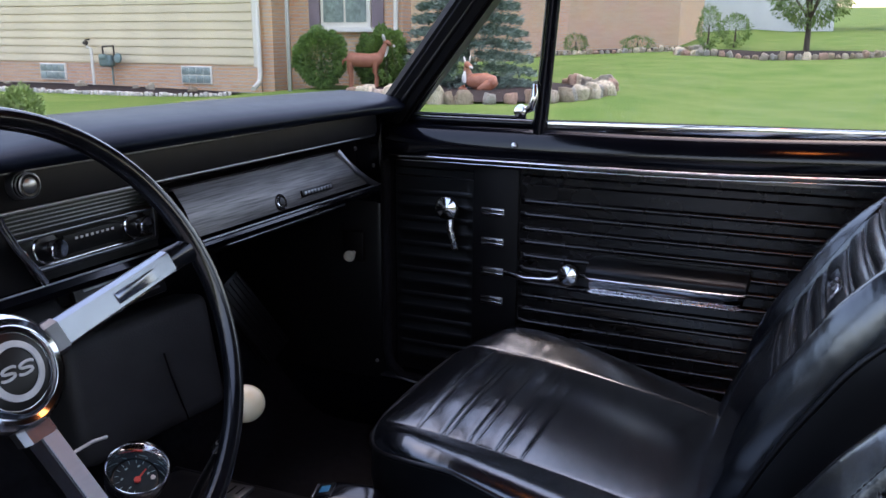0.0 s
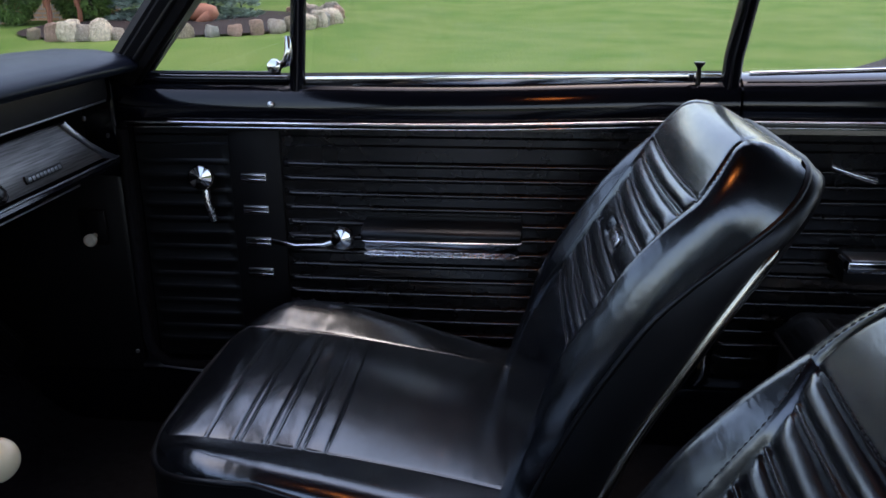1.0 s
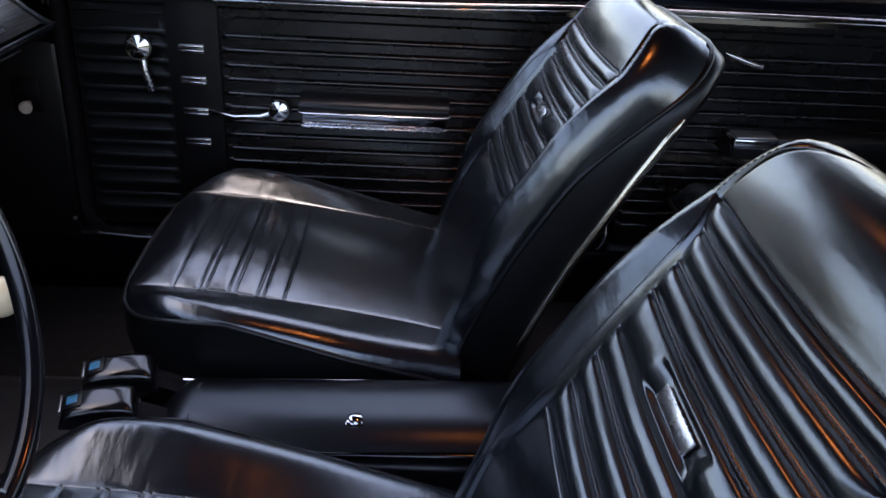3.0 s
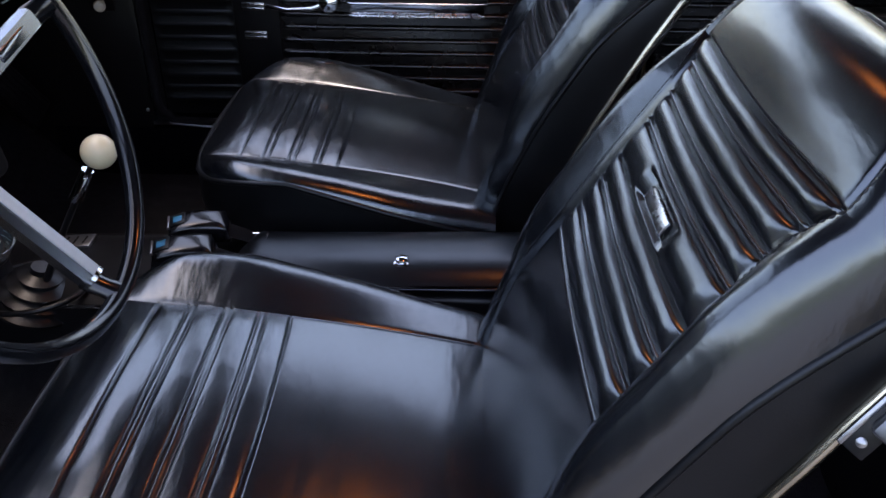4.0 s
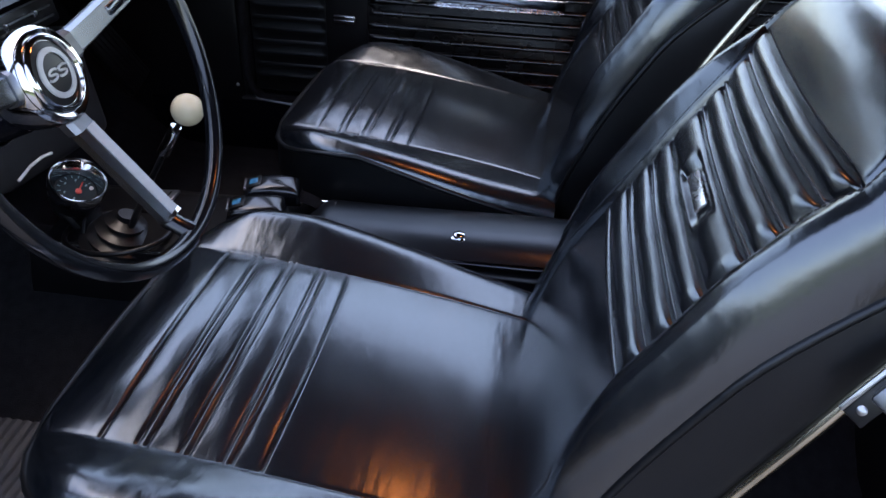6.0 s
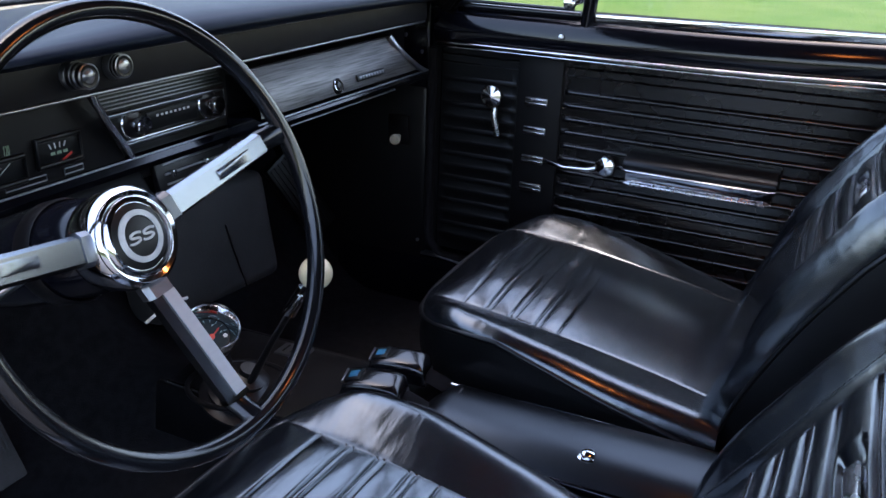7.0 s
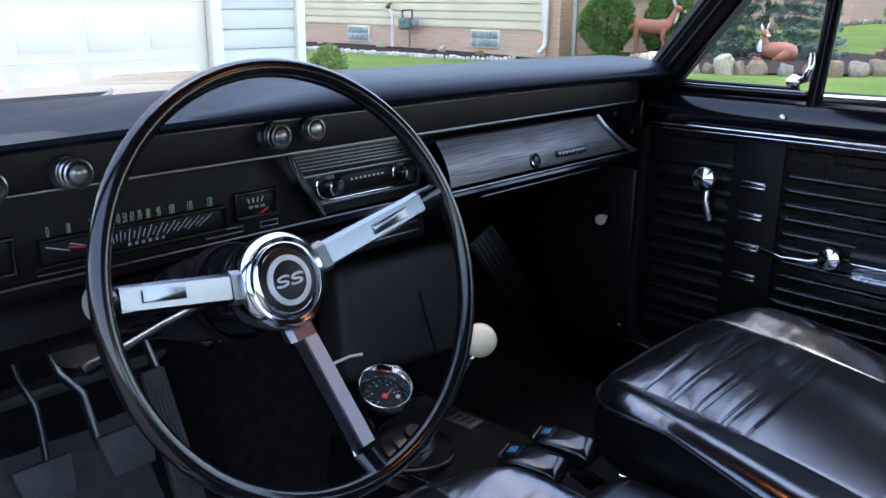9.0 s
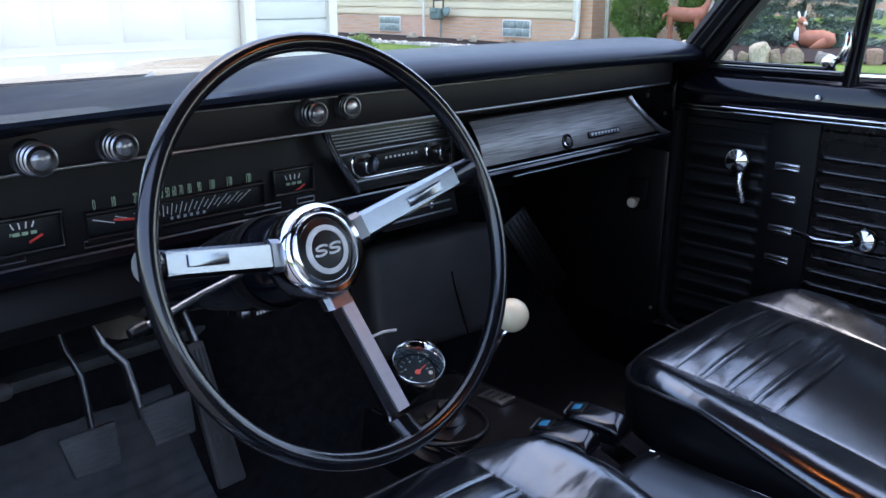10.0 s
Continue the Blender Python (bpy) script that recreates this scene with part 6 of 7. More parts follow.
part("knob", lathe(bmesh.new(), [(0.005, 0), (0.005, 0.022), (0.011, 0.027), (0.012, 0.034), (0.009, 0.039), (0, 0.040)], frame_at((0.690, 0.803, 0.676), (-1, -0.2, 0)), 22), material("pearl_knob", (0.62, 0.58, 0.48), 0.25, spots=0.1, spot_size=60), vk)
part("screw", lathe(bmesh.new(), [(0.004, 0), (0.004, 0.002), (0, 0.003)], frame_at((0.688, 0.752, 0.445), (-1, -0.3, 0)), 10), SATIN, vk)


# small fittings under the driver's side of the dash
fit_nut = thing("under_dash_switch", (-0.26, 0.79, 0.685), "small black switch with chrome nut and pale tag under the dash", "switch")
part("nut", lathe(bmesh.new(), [(0.006, -0.01), (0.007, 0.0), (0.007, 0.006), (0.004, 0.008), (0, 0.008)], frame_at((-0.273, 0.800, 0.687), (0, -1, 0.1)), 12), SATIN, fit_nut)
tag_ = part("tag", one_box((-0.246, 0.800, 0.682), (0.032, 0.006, 0.014), 0.002), PLASTIC, fit_nut)
for i in range(4):
    part("tag_mark", one_box((-0.254 + 0.0052 * i, 0.7965, 0.6825), (0.0034, 0.0008, 0.0045), 0), WHITEINK, tag_, smooth=0)
part("stay", one_box((-0.262, 0.815, 0.705), (0.05, 0.012, 0.045), 0.003), PLASTIC, fit_nut)
release = thing("hood_release_handle", (-0.58, 0.88, 0.643), "grey cylindrical pull handle beside the clutch", "handle")
bm = bmesh.new()
tube(bm, [(-0.600, 0.878, 0.647), (-0.552, 0.88, 0.643), (-0.546, 0.88, 0.642)], [0.011, 0.011, 0.008], 14)
grip_ = part("grip", bm, PEDAL, release)
for i in range(3):
    part("grip_mark", one_box((-0.576 + 0.005 * i, 0.8685, 0.6465), (0.0032, 0.001, 0.005), 0), WHITEINK, grip_, smooth=0)
bm = bmesh.new()
tube(bm, [(-0.600, 0.878, 0.647), (-0.64, 0.90, 0.66), (-0.69, 0.94, 0.68)], 0.005, 8)
part("cable", bm, PLASTIC, release)
guard = thing("under_dash_bracket", (-0.40, 0.88, 0.672), "thin curved tan metal bracket under the dash", "bracket")
def guard_point(u, v):
    return (-0.432 + 0.062 * u, 0.878 + 0.03 * v, 0.678 + 0.012 * v - 0.012 * math.sin(math.pi * u) * (1 - v))
part("plate", sheet(guard_point, 14, 6), material("dull_tan_metal", (0.16, 0.13, 0.10), 0.5, 0.4, spots=0.3, spot_size=40), guard)


# ---- garage ----
GY = 7.5
garage = thing("garage", (2.5, GY, 0.0), "white panelled garage door in a pale grey sided wall", "garage")
part("wall", prism([(3.93, 0), (5.12, 0), (5.12, 2.9), (-2.2, 2.9), (-2.2, 2.25), (3.93, 2.25)], GY + 0.05, GY + 0.25, "y"), GREYSIDING, garage)
part("side_wall", one_box((5.02, GY + 3.2, 1.45), (0.2, 6.0, 2.9)), GREYSIDING, garage)
part("roof", prism([(-2.8, 2.85), (5.5, 2.85), (5.5, 3.0), (1.3, 4.2), (-2.8, 3.0)], GY - 0.4, GY + 6, "y", 0.02), SHINGLE, garage)
b0 = one_box((4.525, GY + 0.035, 0), (0.95, 0.03, 0.195), 0.004, Euler((radians(-4), 0, 0)).to_matrix())
first = part("siding_board", b0, GREYSIDING, garage)
first.location.z = 0.12
for i in range(1, 14):
    o = first.copy()
    scene.collection.objects.link(o)
    o.location.z = 0.12 + 0.2 * i
part("corner_board", one_box((5.05, GY + 0.01, 1.45), (0.11, 0.08, 2.9), 0.008), WHITEPAINT, garage, "white corner board")
part("door_trim", one_box((3.985, GY + 0.01, 1.15), (0.13, 0.10, 2.3), 0.01), WHITEPAINT, garage)
part("door_trim", one_box((1.1, GY + 0.01, 2.30), (5.6, 0.10, 0.13), 0.01), WHITEPAINT, garage)
gd = part("garage_door", one_box((1.40, GY + 0.10, 1.10), (5.06, 0.05, 2.2), 0.01), WHITEPAINT, garage, "white raised-panel garage door")
for r in range(4):
    for c in range(8):
        x0 = -1.08 + c * 0.62
        bm = one_box((x0 + 0.3, GY + 0.0745, 0.29 + r * 0.545), (0.50, 0.007, 0.38), 0.003)
        part("door_panel", bm, WHITEPAINT, gd)
    if r:
        part("panel_joint", one_box((1.35, GY + 0.074, 0.02 + r * 0.545), (4.84, 0.006, 0.012), 0.002), WHITEPAINT, gd)

# ---- neighbour's house ----
HX, HY0, HY1 = 13.6, 10.4, 26.0
house = thing("neighbour_house", (HX, 16, 0.0), "cream sided house on a red brick base", "house")
part("brick_base", one_box((HX + 0.15, (HY0 + HY1) / 2, 0.22), (0.3, HY1 - HY0, 0.64)), BRICK, house, "red brick foundation")
part("wall", one_box((HX + 0.16, (HY0 + HY1) / 2, 1.92), (0.28, HY1 - HY0, 2.8)), SIDING, house)
b0 = one_box((HX + 0.005, (HY0 + HY1) / 2, 0), (0.03, HY1 - HY0 - 0.1, 0.172), 0.004, Euler((0, radians(9), 0)).to_matrix())
first = part("siding_board", b0, SIDING, house, "cream horizontal siding board")
first.location.z = 0.64
for i in range(1, 15):
    o = first.copy()
    scene.collection.objects.link(o)
    o.location.z = 0.64 + 0.176 * i
part("corner_board", one_box((HX - 0.01, HY0 + 0.06, 1.92), (0.08, 0.12, 2.8), 0.01), WHITEPAINT, house)
part("roof", prism([(HX - 0.5, 3.3), (HX + 9, 3.3), (HX + 9, 3.4), (HX + 4.5, 5.3), (HX - 0.5, 3.45)], 7.3, HY1 + 0.5, "y"), SHINGLE, house)
for y in (12.03, 16.2):
    w = part("basement_window", one_box((HX - 0.012, y, 0.33), (0.06, 0.80, 0.38), 0.01), WHITEPAINT, house, "glass block basement window")
    for i in range(4):
        for j in range(2):
            part("glass_block", one_box((HX - 0.045, y - 0.285 + 0.19 * i, 0.245 + 0.17 * j), (0.02, 0.18, 0.155), 0.012), GLASSBLOCK, w)
bm = bmesh.new()
tube(bm, [(HX - 0.06, HY0 - 0.03, 3.35), (HX - 0.06, HY0 - 0.03, 0.35), (HX - 0.10, HY0 - 0.03, 0.22), (HX - 0.35, HY0 - 0.06, 0.10)], 0.05, 8)
part("downspout", bm, WHITEPAINT, house, "white downspout")
part("brick_wall", one_box((HX + 0.9, 8.95, 1.6), (0.4, 2.9, 3.6)), BRICK, house, "red brick wall")
part("side_return", one_box((HX + 0.5, HY0 - 0.15, 1.6), (0.9, 0.3, 3.6)), BRICK, house)
wf = part("window", one_box((HX + 0.68, 8.75, 2.05), (0.10, 1.15, 1.5), 0.02), WHITEPAINT, house, "white framed window")
for y in (8.49, 9.01):
    part("pane", one_box((HX + 0.62, y, 2.05), (0.03, 0.46, 1.28), 0.008), GLASSBLOCK, wf)
part("sill", one_box((HX + 0.60, 8.75, 1.26), (0.16, 1.35, 0.09), 0.015), WHITEPAINT, wf)
for y in (8.02, 9.48):
    part("shutter", one_box((HX + 0.67, y, 2.05), (0.05, 0.26, 1.5), 0.01), material("faded_shutter", (0.30, 0.22, 0.24), 0.7, spots=0.2, spot_size=3), house)
bm = bmesh.new()
tube(bm, [(HX + 0.62, 7.6, 3.35), (HX + 0.62, 7.6, 0.2)], 0.05, 8)
part("downspout", bm, WHITEPAINT, house)
meter = thing("gas_meter", (HX - 0.25, 14.6, 0.1), "grey-green gas meter with white and dark pipes on the house wall", "gas meter")
body = part("body", one_box((HX - 0.22, 14.32, 0.60), (0.20, 0.34, 0.26), 0.06, None, 3), METERGREY, meter)
part("dial_box", one_box((HX - 0.335, 14.32, 0.69), (0.06, 0.20, 0.11), 0.02), METERGREY, body)
part("regulator", lathe(bmesh.new(), [(0.03, -0.03), (0.10, -0.02), (0.11, 0.0), (0.10, 0.02), (0.03, 0.04)], frame_at((HX - 0.24, 13.98, 0.66), (-1, 0, 0.2)), 24), METERGREY, meter)
for name, pts, r, m in (("riser", [(HX - 0.2, 14.78, 0.05), (HX - 0.2, 14.78, 0.86), (HX - 0.2, 14.90, 0.90)], 0.032, WHITEPAINT),
                        ("pipe", [(HX - 0.2, 14.44, 0.72), (HX - 0.2, 14.44, 0.90), (HX - 0.2, 14.12, 0.92), (HX - 0.2, 14.12, 0.58)], 0.022, BARK),
                        ("pipe", [(HX - 0.2, 14.90, 0.86), (HX - 0.2, 14.92, 1.04), (HX - 0.05, 14.96, 1.05)], 0.022, BARK),
                        ("pipe", [(HX - 0.2, 14.20, 0.50), (HX - 0.2, 14.20, 0.08)], 0.020, METERGREY)):
    bm = bmesh.new()
    tube(bm, pts, r, 8)
    part(name, bm, m, meter)
part("valve", one_box((HX - 0.2, 14.93, 0.98), (0.07, 0.12, 0.07), 0.02), BARK, meter)
pole = thing("garden_pole", (12.2, 8.75, 0.0), "thin grey metal pole in the lawn", "pole")
bm = bmesh.new()
tube(bm, [(12.2, 8.75, -0.1), (12.2, 8.75, 3.2)], 0.04, 8)
part("pole", bm, SATIN, pole)
far = thing("brick_house", (34, 8, 0), "red brick house beyond the lawn", "house")
part("wall", one_box((36.5, 11.2, 1.9), (7.0, 12.4, 4.0)), BRICK, far)
part("roof", prism([(4.5, 3.85), (18, 3.85), (11.2, 5.6)], 32.4, 41, "x"), SHINGLE, far)
shed = thing("white_shed", (46, 3, 0.9), "pale grey house end far beyond the lawn", "house")
part("wall", one_box((47, 3.0, 2.6), (4, 7, 3.6)), GREYSIDING, shed)
part("roof", prism([(-1.0, 4.3), (7.0, 4.3), (3.0, 5.9)], 44.7, 49.5, "x"), SHINGLE, shed)

# ---- beds, rocks, planting ----
def bed(name, cx, cy, rx, ry, ph, label):
    pts = [(cx + rx * math.cos(a) * (1 + 0.10 * math.sin(3 * a + ph)), cy + ry * math.sin(a) * (1 + 0.08 * math.cos(2 * a + ph))) for a in [2 * math.pi * i / 40 for i in range(40)]]
    bm = bmesh.new()
    c = bm.verts.new((cx, cy, ground_height(cx, cy) + 0.07))
    mid = [bm.verts.new((cx + 0.6 * (x - cx), cy + 0.6 * (y - cy), ground_height(cx + 0.6 * (x - cx), cy + 0.6 * (y - cy)) + 0.06)) for x, y in pts]
    rim_ = [bm.verts.new((x, y, ground_height(x, y) + 0.03)) for x, y in pts]
    for j in range(40):
        k = (j + 1) % 40
        bm.faces.new((c, mid[j], mid[k]))
        bm.faces.new((mid[j], rim_[j], rim_[k], mid[k]))
    tagged(part(name, bm, MULCH), label, "garden bed", kind="structure")
    return pts


def rock_mesh(seed, mat):
    rnd = random.Random(seed)
    bm = bmesh.new()
    bmesh.ops.create_icosphere(bm, subdivisions=3, radius=1.0)
    off = Vector((rnd.uniform(0, 50), 0, 0))
    for v in bm.verts:
        k = 1 + 0.42 * noise.noise(v.co * 1.1 + off) + 0.16 * noise.noise(v.co * 2.6 + off) + 0.05 * noise.noise(v.co * 7 + off)
        c = Vector([math.copysign(abs(q) ** 0.62, q) for q in v.co]) * 0.8
        v.co = Vector((c.x * k, c.y * k * 0.85, max(-0.5, c.z * k * 0.85)))
    me = bpy.data.meshes.new("rock")
    bm.to_mesh(me)
    bm.free()
    me.materials.append(mat)
    me.polygons.foreach_set("use_smooth", [True] * len(me.polygons))
    return me


ROCKS = [rock_mesh(i, STONE) for i in range(9)]
PEBBLES = [rock_mesh(i + 20, PEBBLE) for i in range(4)]
rr = random.Random(4)
def rock(x, y, s, kinds=ROCKS):
    o = new("garden_rock", rr.choice(kinds))
    o.location = (x, y, ground_height(x, y) + s * 0.45)
    o.rotation_euler = (rr.uniform(-0.2, 0.2), rr.uniform(-0.2, 0.2), rr.uniform(0, 6.3))
    o.scale = (s * rr.uniform(0.85, 1.2), s * rr.uniform(0.8, 1.1), s * rr.uniform(1.0, 1.55))
    tagged(o, "rounded tan and pink garden border stone" if kinds is ROCKS else "small pale stone edging the mulch bed", "rock", "garden border rocks" if kinds is ROCKS else "edging pebbles")


def edge_rocks(pts, s, keep=lambda x, y: True, kinds=ROCKS):
    for i in range(len(pts)):
        (x0, y0), (x1, y1) = pts[i], pts[(i + 1) % len(pts)]
        ln = math.hypot(x1 - x0, y1 - y0)
        k = max(1, round(ln / (s * 1.75)))
        for j in range(k):
            x, y = x0 + (x1 - x0) * j / k, y0 + (y1 - y0) * j / k
            if keep(x, y):
                rock(x, y, s * rr.uniform(0.75, 1.25), kinds)


deer_bed = bed("deer_bed", 13.4, 5.6, 2.9, 2.5, 0.4, "dark mulch bed with stone border")
edge_rocks(deer_bed, 0.150, lambda x, y: (x < 13.4 or y < 4.6) and y < 6.9)
wall_bed = bed("wall_bed", HX - 0.95, 16.0, 1.25, 5.9, 1.0, "narrow dark mulch bed along the house")
edge_rocks(wall_bed, 0.055, lambda x, y: x < HX - 1.0, PEBBLES)
for x, y, k in ((12.7, 17.9, 0.15), (12.9, 16.9, 0.10), (12.95, 14.7, 0.13), (12.9, 13.1, 0.09), (12.8, 12.6, 0.12), (12.7, 11.4, 0.10)):
    rock(x, y, k)
rock(15.0, 3.55, 0.20)
far_bed = bed("far_bed", 28.6, 1.0, 2.0, 3.2, 2.0, "mulch bed with stone border across the lawn")
edge_rocks(far_bed, 0.125, lambda x, y: x < 29)
house_bed = bed("far_house_bed", 31.0, 8.5, 1.5, 5.4, 0.2, "mulch bed along the brick house")
edge_rocks(house_bed, 0.115, lambda x, y: x < 30.6)


def clump(name, centre, count, size, shape, mat, parent, seed, droop=0.0):
    """Many small leaves spread through a crown of uneven outline."""
    rnd = np.random.RandomState(seed)
    vs, fs = [], []
    for i in range(count):
        p, n = shape(rnd)
        d = rnd.normal(size=3)
        d /= np.linalg.norm(d)
        a = np.cross(d, n)
        a /= max(1e-6, np.linalg.norm(a))
        b = np.cross(a, d) * 0.5 + n * 0.5
        L = size * rnd.uniform(0.6, 1.4)
        q = np.array(centre) + p
        k = len(vs)
        vs += [tuple(q - a * L * 0.3), tuple(q + b * L * 0.5), tuple(q + a * L * 0.3), tuple(q + b * L + np.array((0, 0, -droop * L)))]
        fs += [(k, k + 1, k + 3), (k + 1, k + 2, k + 3)]
    me = bpy.data.meshes.new(name)
    me.from_pydata(vs, [], fs)
    me.materials.append(mat)
    ob = new(name, me)
    ob.parent = parent
    ob.matrix_parent_inverse = Matrix.Translation(parent.location).inverted()
    return ob


def ball_shape(rx, ry, rz, seed):
    def f(rnd):
        d = rnd.normal(size=3)
        d /= np.linalg.norm(d)
        k = 0.86 + 0.22 * noise.noise(Vector(d * 2.2) + Vector((seed, 0, 0)))
        r = k * rnd.uniform(0.75, 1.0)
        return d * r * np.array((rx, ry, rz)), d
    return f


def shrub(x, y, r, h, name, label, mat, seed, count=1500, leaf=0.06):
    z = ground_height(x, y)
    t = thing(name, (x, y, z), label, "shrub")
    bm = bmesh.new()
    tube(bm, [(x, y, z - 0.05), (x, y, z + h * 0.6)], [0.05, 0.02], 6)
    part("stem", bm, BARK, t)
    clump("foliage", (x, y, z + h * 0.5), count, leaf, ball_shape(r, r, h * 0.55, seed), mat, t, seed)


shrub(13.2, 8.70, 0.56, 1.15, "boxwood_bush", "clipped green boxwood bush", BOXWOOD, 1, 15000, 0.07)
shrub(13.7, 7.55, 0.45, 1.15, "boxwood_bush", "clipped green boxwood bush", BOXWOOD, 2, 9000, 0.07)
shrub(14.0, 8.0, 0.36, 1.05, "boxwood_bush", "clipped green boxwood bush", BOXWOOD, 7, 8000, 0.07)
shrub(6.1, 8.3, 0.25, 0.56, "low_shrub", "small light green shrub in the lawn", LIGHTLEAF, 3, 5000, 0.05)
shrub(31.4, 8.6, 0.5, 0.7, "low_shrub", "small round green shrub", LEAFY, 4, 800, 0.1)
shrub(31.2, 6.2, 0.7, 0.5, "low_shrub", "small round green shrub", LEAFY, 5, 800, 0.1)
shrub(29.6, 3.5, 0.42, 1.5, "upright_shrub", "narrow upright green shrub", BOXWOOD, 6, 1500, 0.1)
shrub(31.5, 2.8, 0.6, 1.2, "upright_shrub", "narrow upright green shrub", BOXWOOD, 8, 1500, 0.1)


def spruce(x, y, h, r, seed):
    z = ground_height(x, y)
    t = thing("blue_spruce", (x, y, z), "young blue spruce with layered branches", "tree")
    bm = bmesh.new()
    tube(bm, [(x, y, z - 0.1), (x, y, z + h * 0.96)], [0.05, 0.012], 8)
    part("trunk", bm, BARK, t)
    def f(rnd):
        tier = rnd.randint(0, 15)
        k = tier / 15
        R = r * (1 - k) ** 0.75 + 0.05
        a = (rnd.randint(0, 11) + 0.35 * rnd.normal() * 0.5 + 0.5 * (tier % 2)) * 2 * math.pi / 11
        q = rnd.uniform(0.15, 1.0) ** 0.6
        p = np.array((math.cos(a) * R * q, math.sin(a) * R * q, h * (0.07 + 0.91 * k) - 0.16 * q * R + 0.035 * rnd.normal()))
        n = np.array((math.cos(a), math.sin(a), 0.25))
        return p, n / np.linalg.norm(n)
    clump("needles", (x, y, z), 52000, 0.095, f, SPRUCE, t, seed)


spruce(14.4, 6.15, 3.8, 1.3, 5)


def tree(x, y, h, r, seed, label):
    z = ground_height(x, y)
    t = thing("garden_tree", (x, y, z), label, "tree")
    bm = bmesh.new()
    tube(bm, [(x, y, z - 0.1), (x + 0.05, y, z + h * 0.4), (x, y + 0.1, z + h * 0.8)], [h * 0.035, h * 0.025, h * 0.008], 8)
    rnd = random.Random(seed)
    for i in range(7):
        a = rnd.uniform(0, 6.3)
        tube(bm, [(x, y, z + h * 0.35), (x + r * 0.4 * math.cos(a), y + r * 0.4 * math.sin(a), z + h * 0.6), (x + r * 0.75 * math.cos(a), y + r * 0.75 * math.sin(a), z + h * 0.75)], [h * 0.018, h * 0.01, h * 0.004], 6)
    part("trunk", bm, BARK, t)
    clump("crown", (x, y, z + h * 0.65), 4000, r * 0.11, ball_shape(r, r, h * 0.42, seed), LEAFY, t, seed)


tree(30.5, 0.4, 3.0, 1.5, 11, "small round-headed garden tree")
tree(48, -4, 5.0, 3.0, 12, "broad green tree at the lawn's far edge")
tree(37, -8.8, 5.0, 3.2, 13, "broad low green tree with mulch below")


# ---- deer statues ----
def deer(parts_, name, label, size):
    """One mesh; rows marked white are the pale ears, throat and muzzle."""
    bm = bmesh.new()
    for pts, rs, flat, white in parts_:
        had = len(bm.faces)
        tube(bm, pts, [r * size for r in rs], 14, flat=flat)
        if white:
            bm.faces.ensure_lookup_table()
            for f in bm.faces[had:]:
                f.material_index = 1
    o = part(name, bm, DEERBROWN, None, smooth=80)
    o.data.materials.append(STATUEWHITE)
    tagged(o, label, "statue")
    return o


def placed(at, yaw, size, rows):
    R = Matrix.Translation(at) @ Matrix.Rotation(yaw, 4, "Z") @ Matrix.Scale(size, 4)
    return [([R @ Vector(p) for p in pts], rs, flat, white) for pts, rs, flat, white in rows]


STAND = [([(-0.50, 0, 0.66), (-0.42, 0, 0.70), (-0.2, 0, 0.68), (0.1, 0, 0.66), (0.32, 0, 0.70), (0.42, 0, 0.74)], [0.05, 0.15, 0.16, 0.155, 0.15, 0.08], 1.15, 0),
         ([(0.34, 0, 0.72), (0.46, 0, 0.92), (0.52, 0, 1.08)], [0.13, 0.085, 0.065], 1.0, 0),
         ([(0.47, 0, 1.12), (0.56, 0, 1.12), (0.68, 0, 1.06), (0.74, 0, 1.03)], [0.05, 0.075, 0.05, 0.03], 1.0, 0),
         ([(0.70, 0, 1.045), (0.77, 0, 1.02)], [0.045, 0.026], 1.0, 1),
         ([(0.46, 0, 0.76), (0.535, 0, 0.92), (0.56, 0, 1.04)], [0.05, 0.05, 0.035], 1.3, 1),
         ([(0.50, 0.05, 1.17), (0.46, 0.12, 1.27), (0.44, 0.14, 1.33)], [0.03, 0.04, 0.01], 0.5, 1),
         ([(0.50, -0.05, 1.17), (0.46, -0.12, 1.27), (0.44, -0.14, 1.33)], [0.03, 0.04, 0.01], 0.5, 1),
         ([(-0.50, 0, 0.70), (-0.58, 0, 0.66), (-0.60, 0, 0.55)], [0.04, 0.035, 0.015], 1.0, 0)]
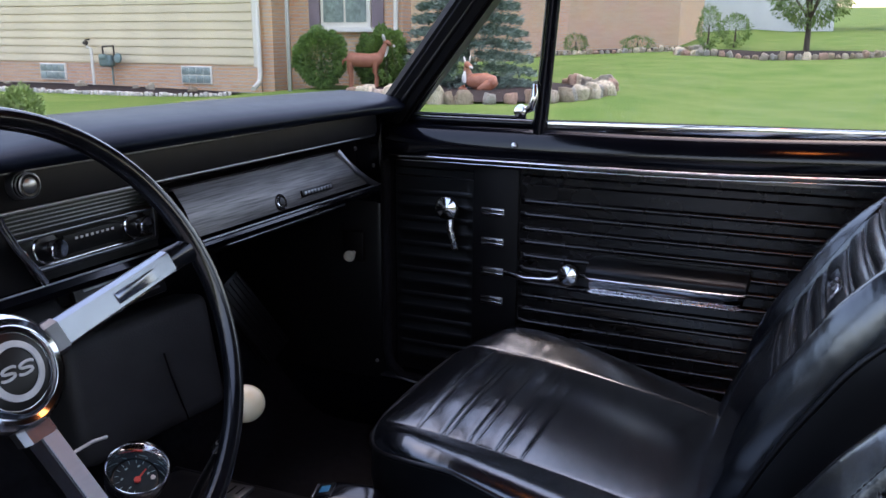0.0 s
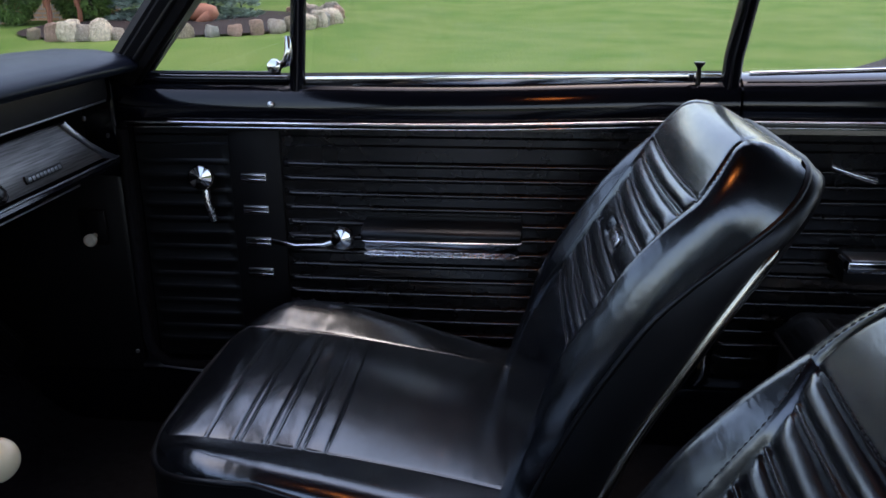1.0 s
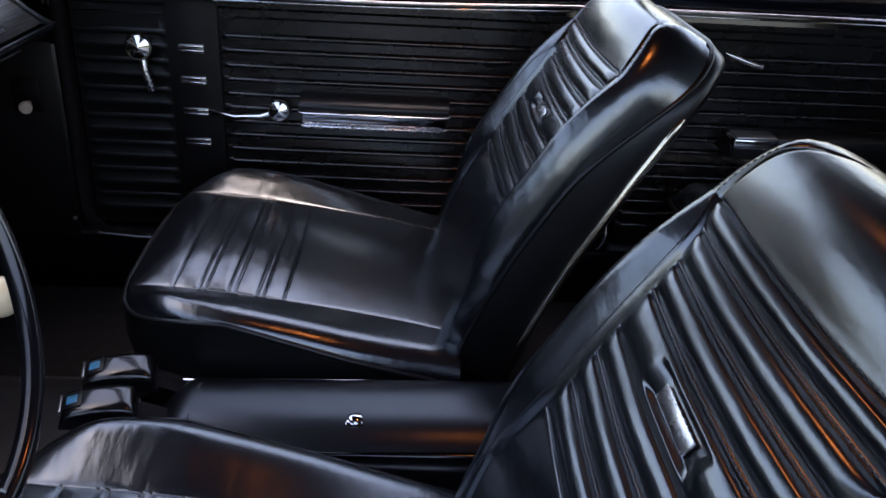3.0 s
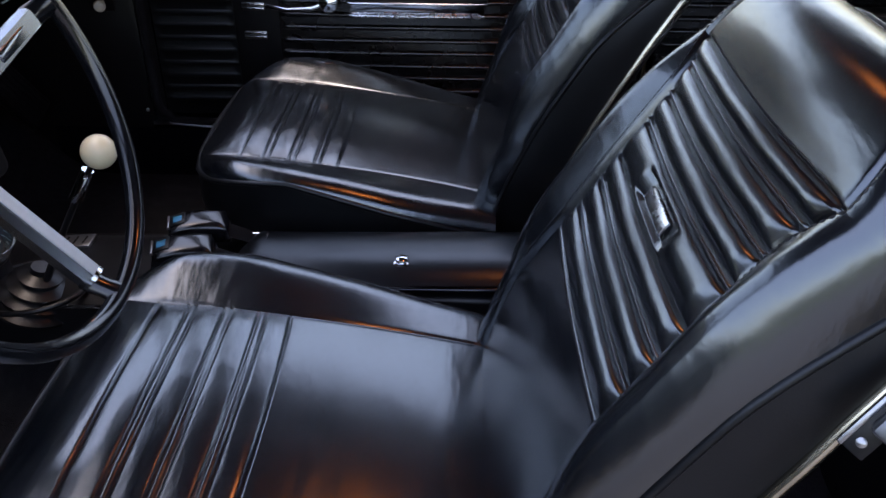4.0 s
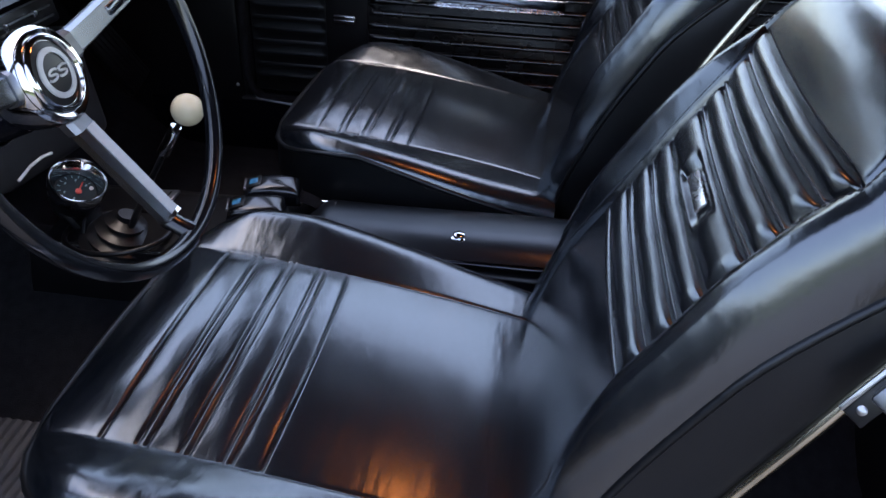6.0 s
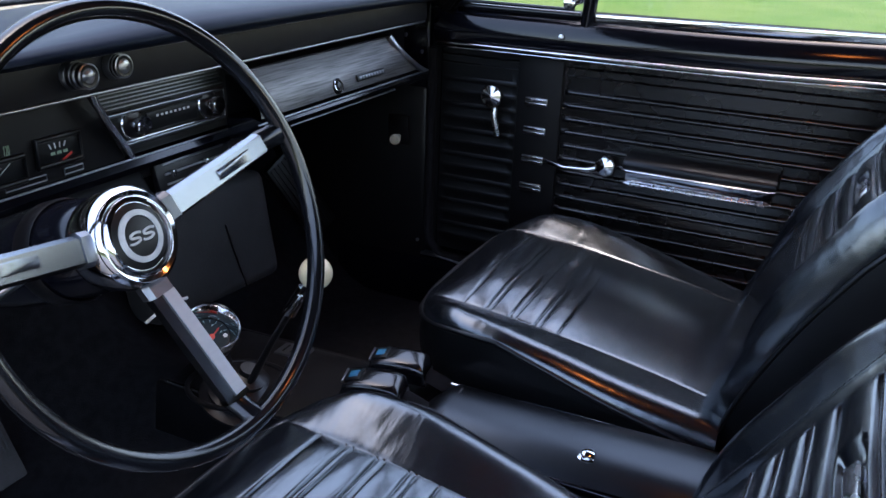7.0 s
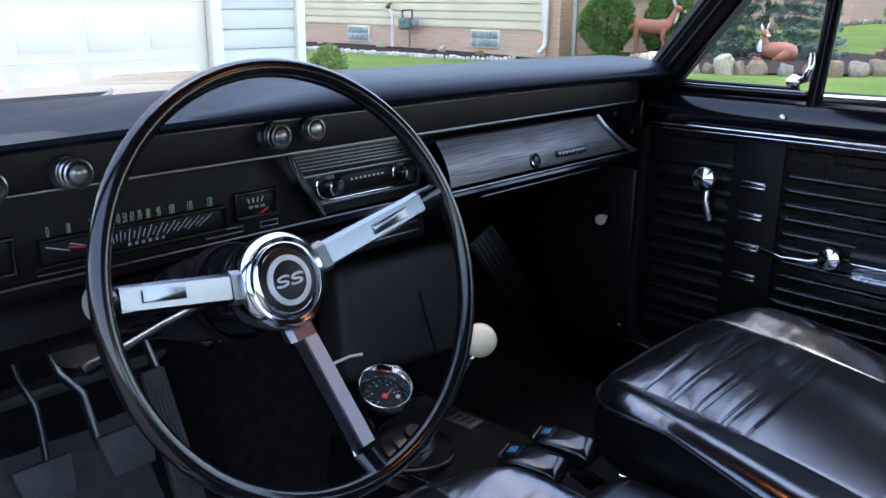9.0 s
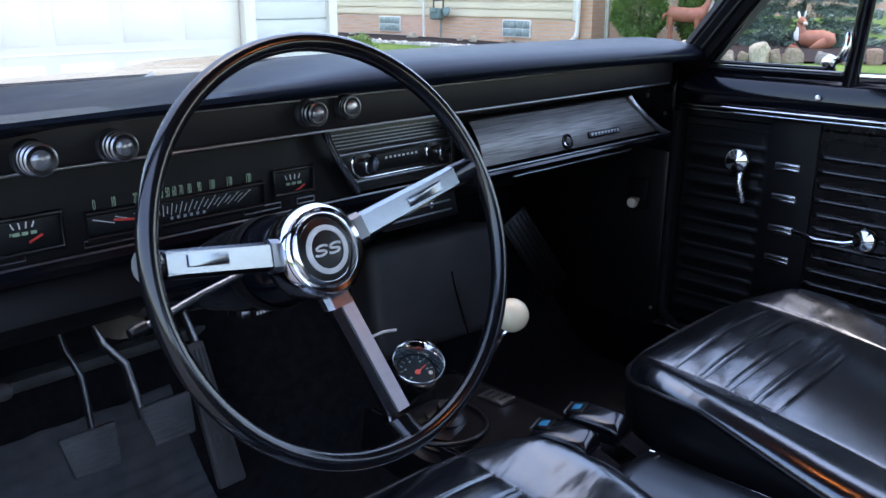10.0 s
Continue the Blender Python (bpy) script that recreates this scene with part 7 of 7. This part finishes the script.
STAND += [([(x, y, 0.62), (x - 0.02, y, 0.36), (x + 0.01, y, 0.30), (x, y, -0.02)], [0.085, 0.045, 0.035, 0.03], 1.0, 0) for x, y in ((0.30, 0.08), (0.24, -0.09), (-0.36, 0.09), (-0.42, -0.08))]
LIE = [([(-0.33, 0, 0.12), (-0.27, 0, 0.16), (-0.10, 0, 0.19), (0.10, 0, 0.19), (0.22, 0, 0.20), (0.28, 0, 0.20)], [0.06, 0.14, 0.16, 0.15, 0.12, 0.06], 1.0, 0),
       ([(0.20, 0, 0.22), (0.26, 0.02, 0.36), (0.27, 0.03, 0.46)], [0.10, 0.075, 0.055], 1.0, 0),
       ([(0.30, 0.00, 0.50), (0.25, 0.05, 0.50), (0.16, 0.11, 0.465), (0.12, 0.135, 0.455)], [0.035, 0.065, 0.045, 0.026], 1.0, 0),
       ([(0.15, 0.13, 0.455), (0.10, 0.155, 0.44)], [0.035, 0.018], 1.0, 1),
       ([(0.30, 0.0, 0.53), (0.33, -0.01, 0.60), (0.34, -0.01, 0.65)], [0.02, 0.032, 0.006], 0.5, 1),
       ([(0.22, 0.02, 0.54), (0.205, 0.01, 0.62), (0.20, 0.01, 0.67)], [0.02, 0.032, 0.006], 0.5, 1),
       ([(0.27, 0.09, 0.16), (0.29, 0.085, 0.26), (0.28, 0.07, 0.38)], [0.035, 0.05, 0.025], 1.0, 1),
       ([(0.26, 0.10, 0.08), (0.36, 0.12, 0.04), (0.20, 0.16, 0.03)], [0.06, 0.045, 0.03], 1.0, 0),
       ([(-0.22, 0.08, 0.13), (-0.12, 0.14, 0.08), (0.0, 0.17, 0.03)], [0.12, 0.08, 0.03], 1.0, 0)]
deer(placed((13.2, 7.72, ground_height(13.2, 7.8) + 0.06), radians(-58), 0.72, STAND), "standing_deer_statue", "brown painted standing deer garden statue", 0.72)
deer(placed((13.2, 5.42, ground_height(13.2, 5.4) + 0.03), radians(90), 0.93, LIE), "lying_deer_statue", "brown painted lying deer garden statue with white throat", 0.93)
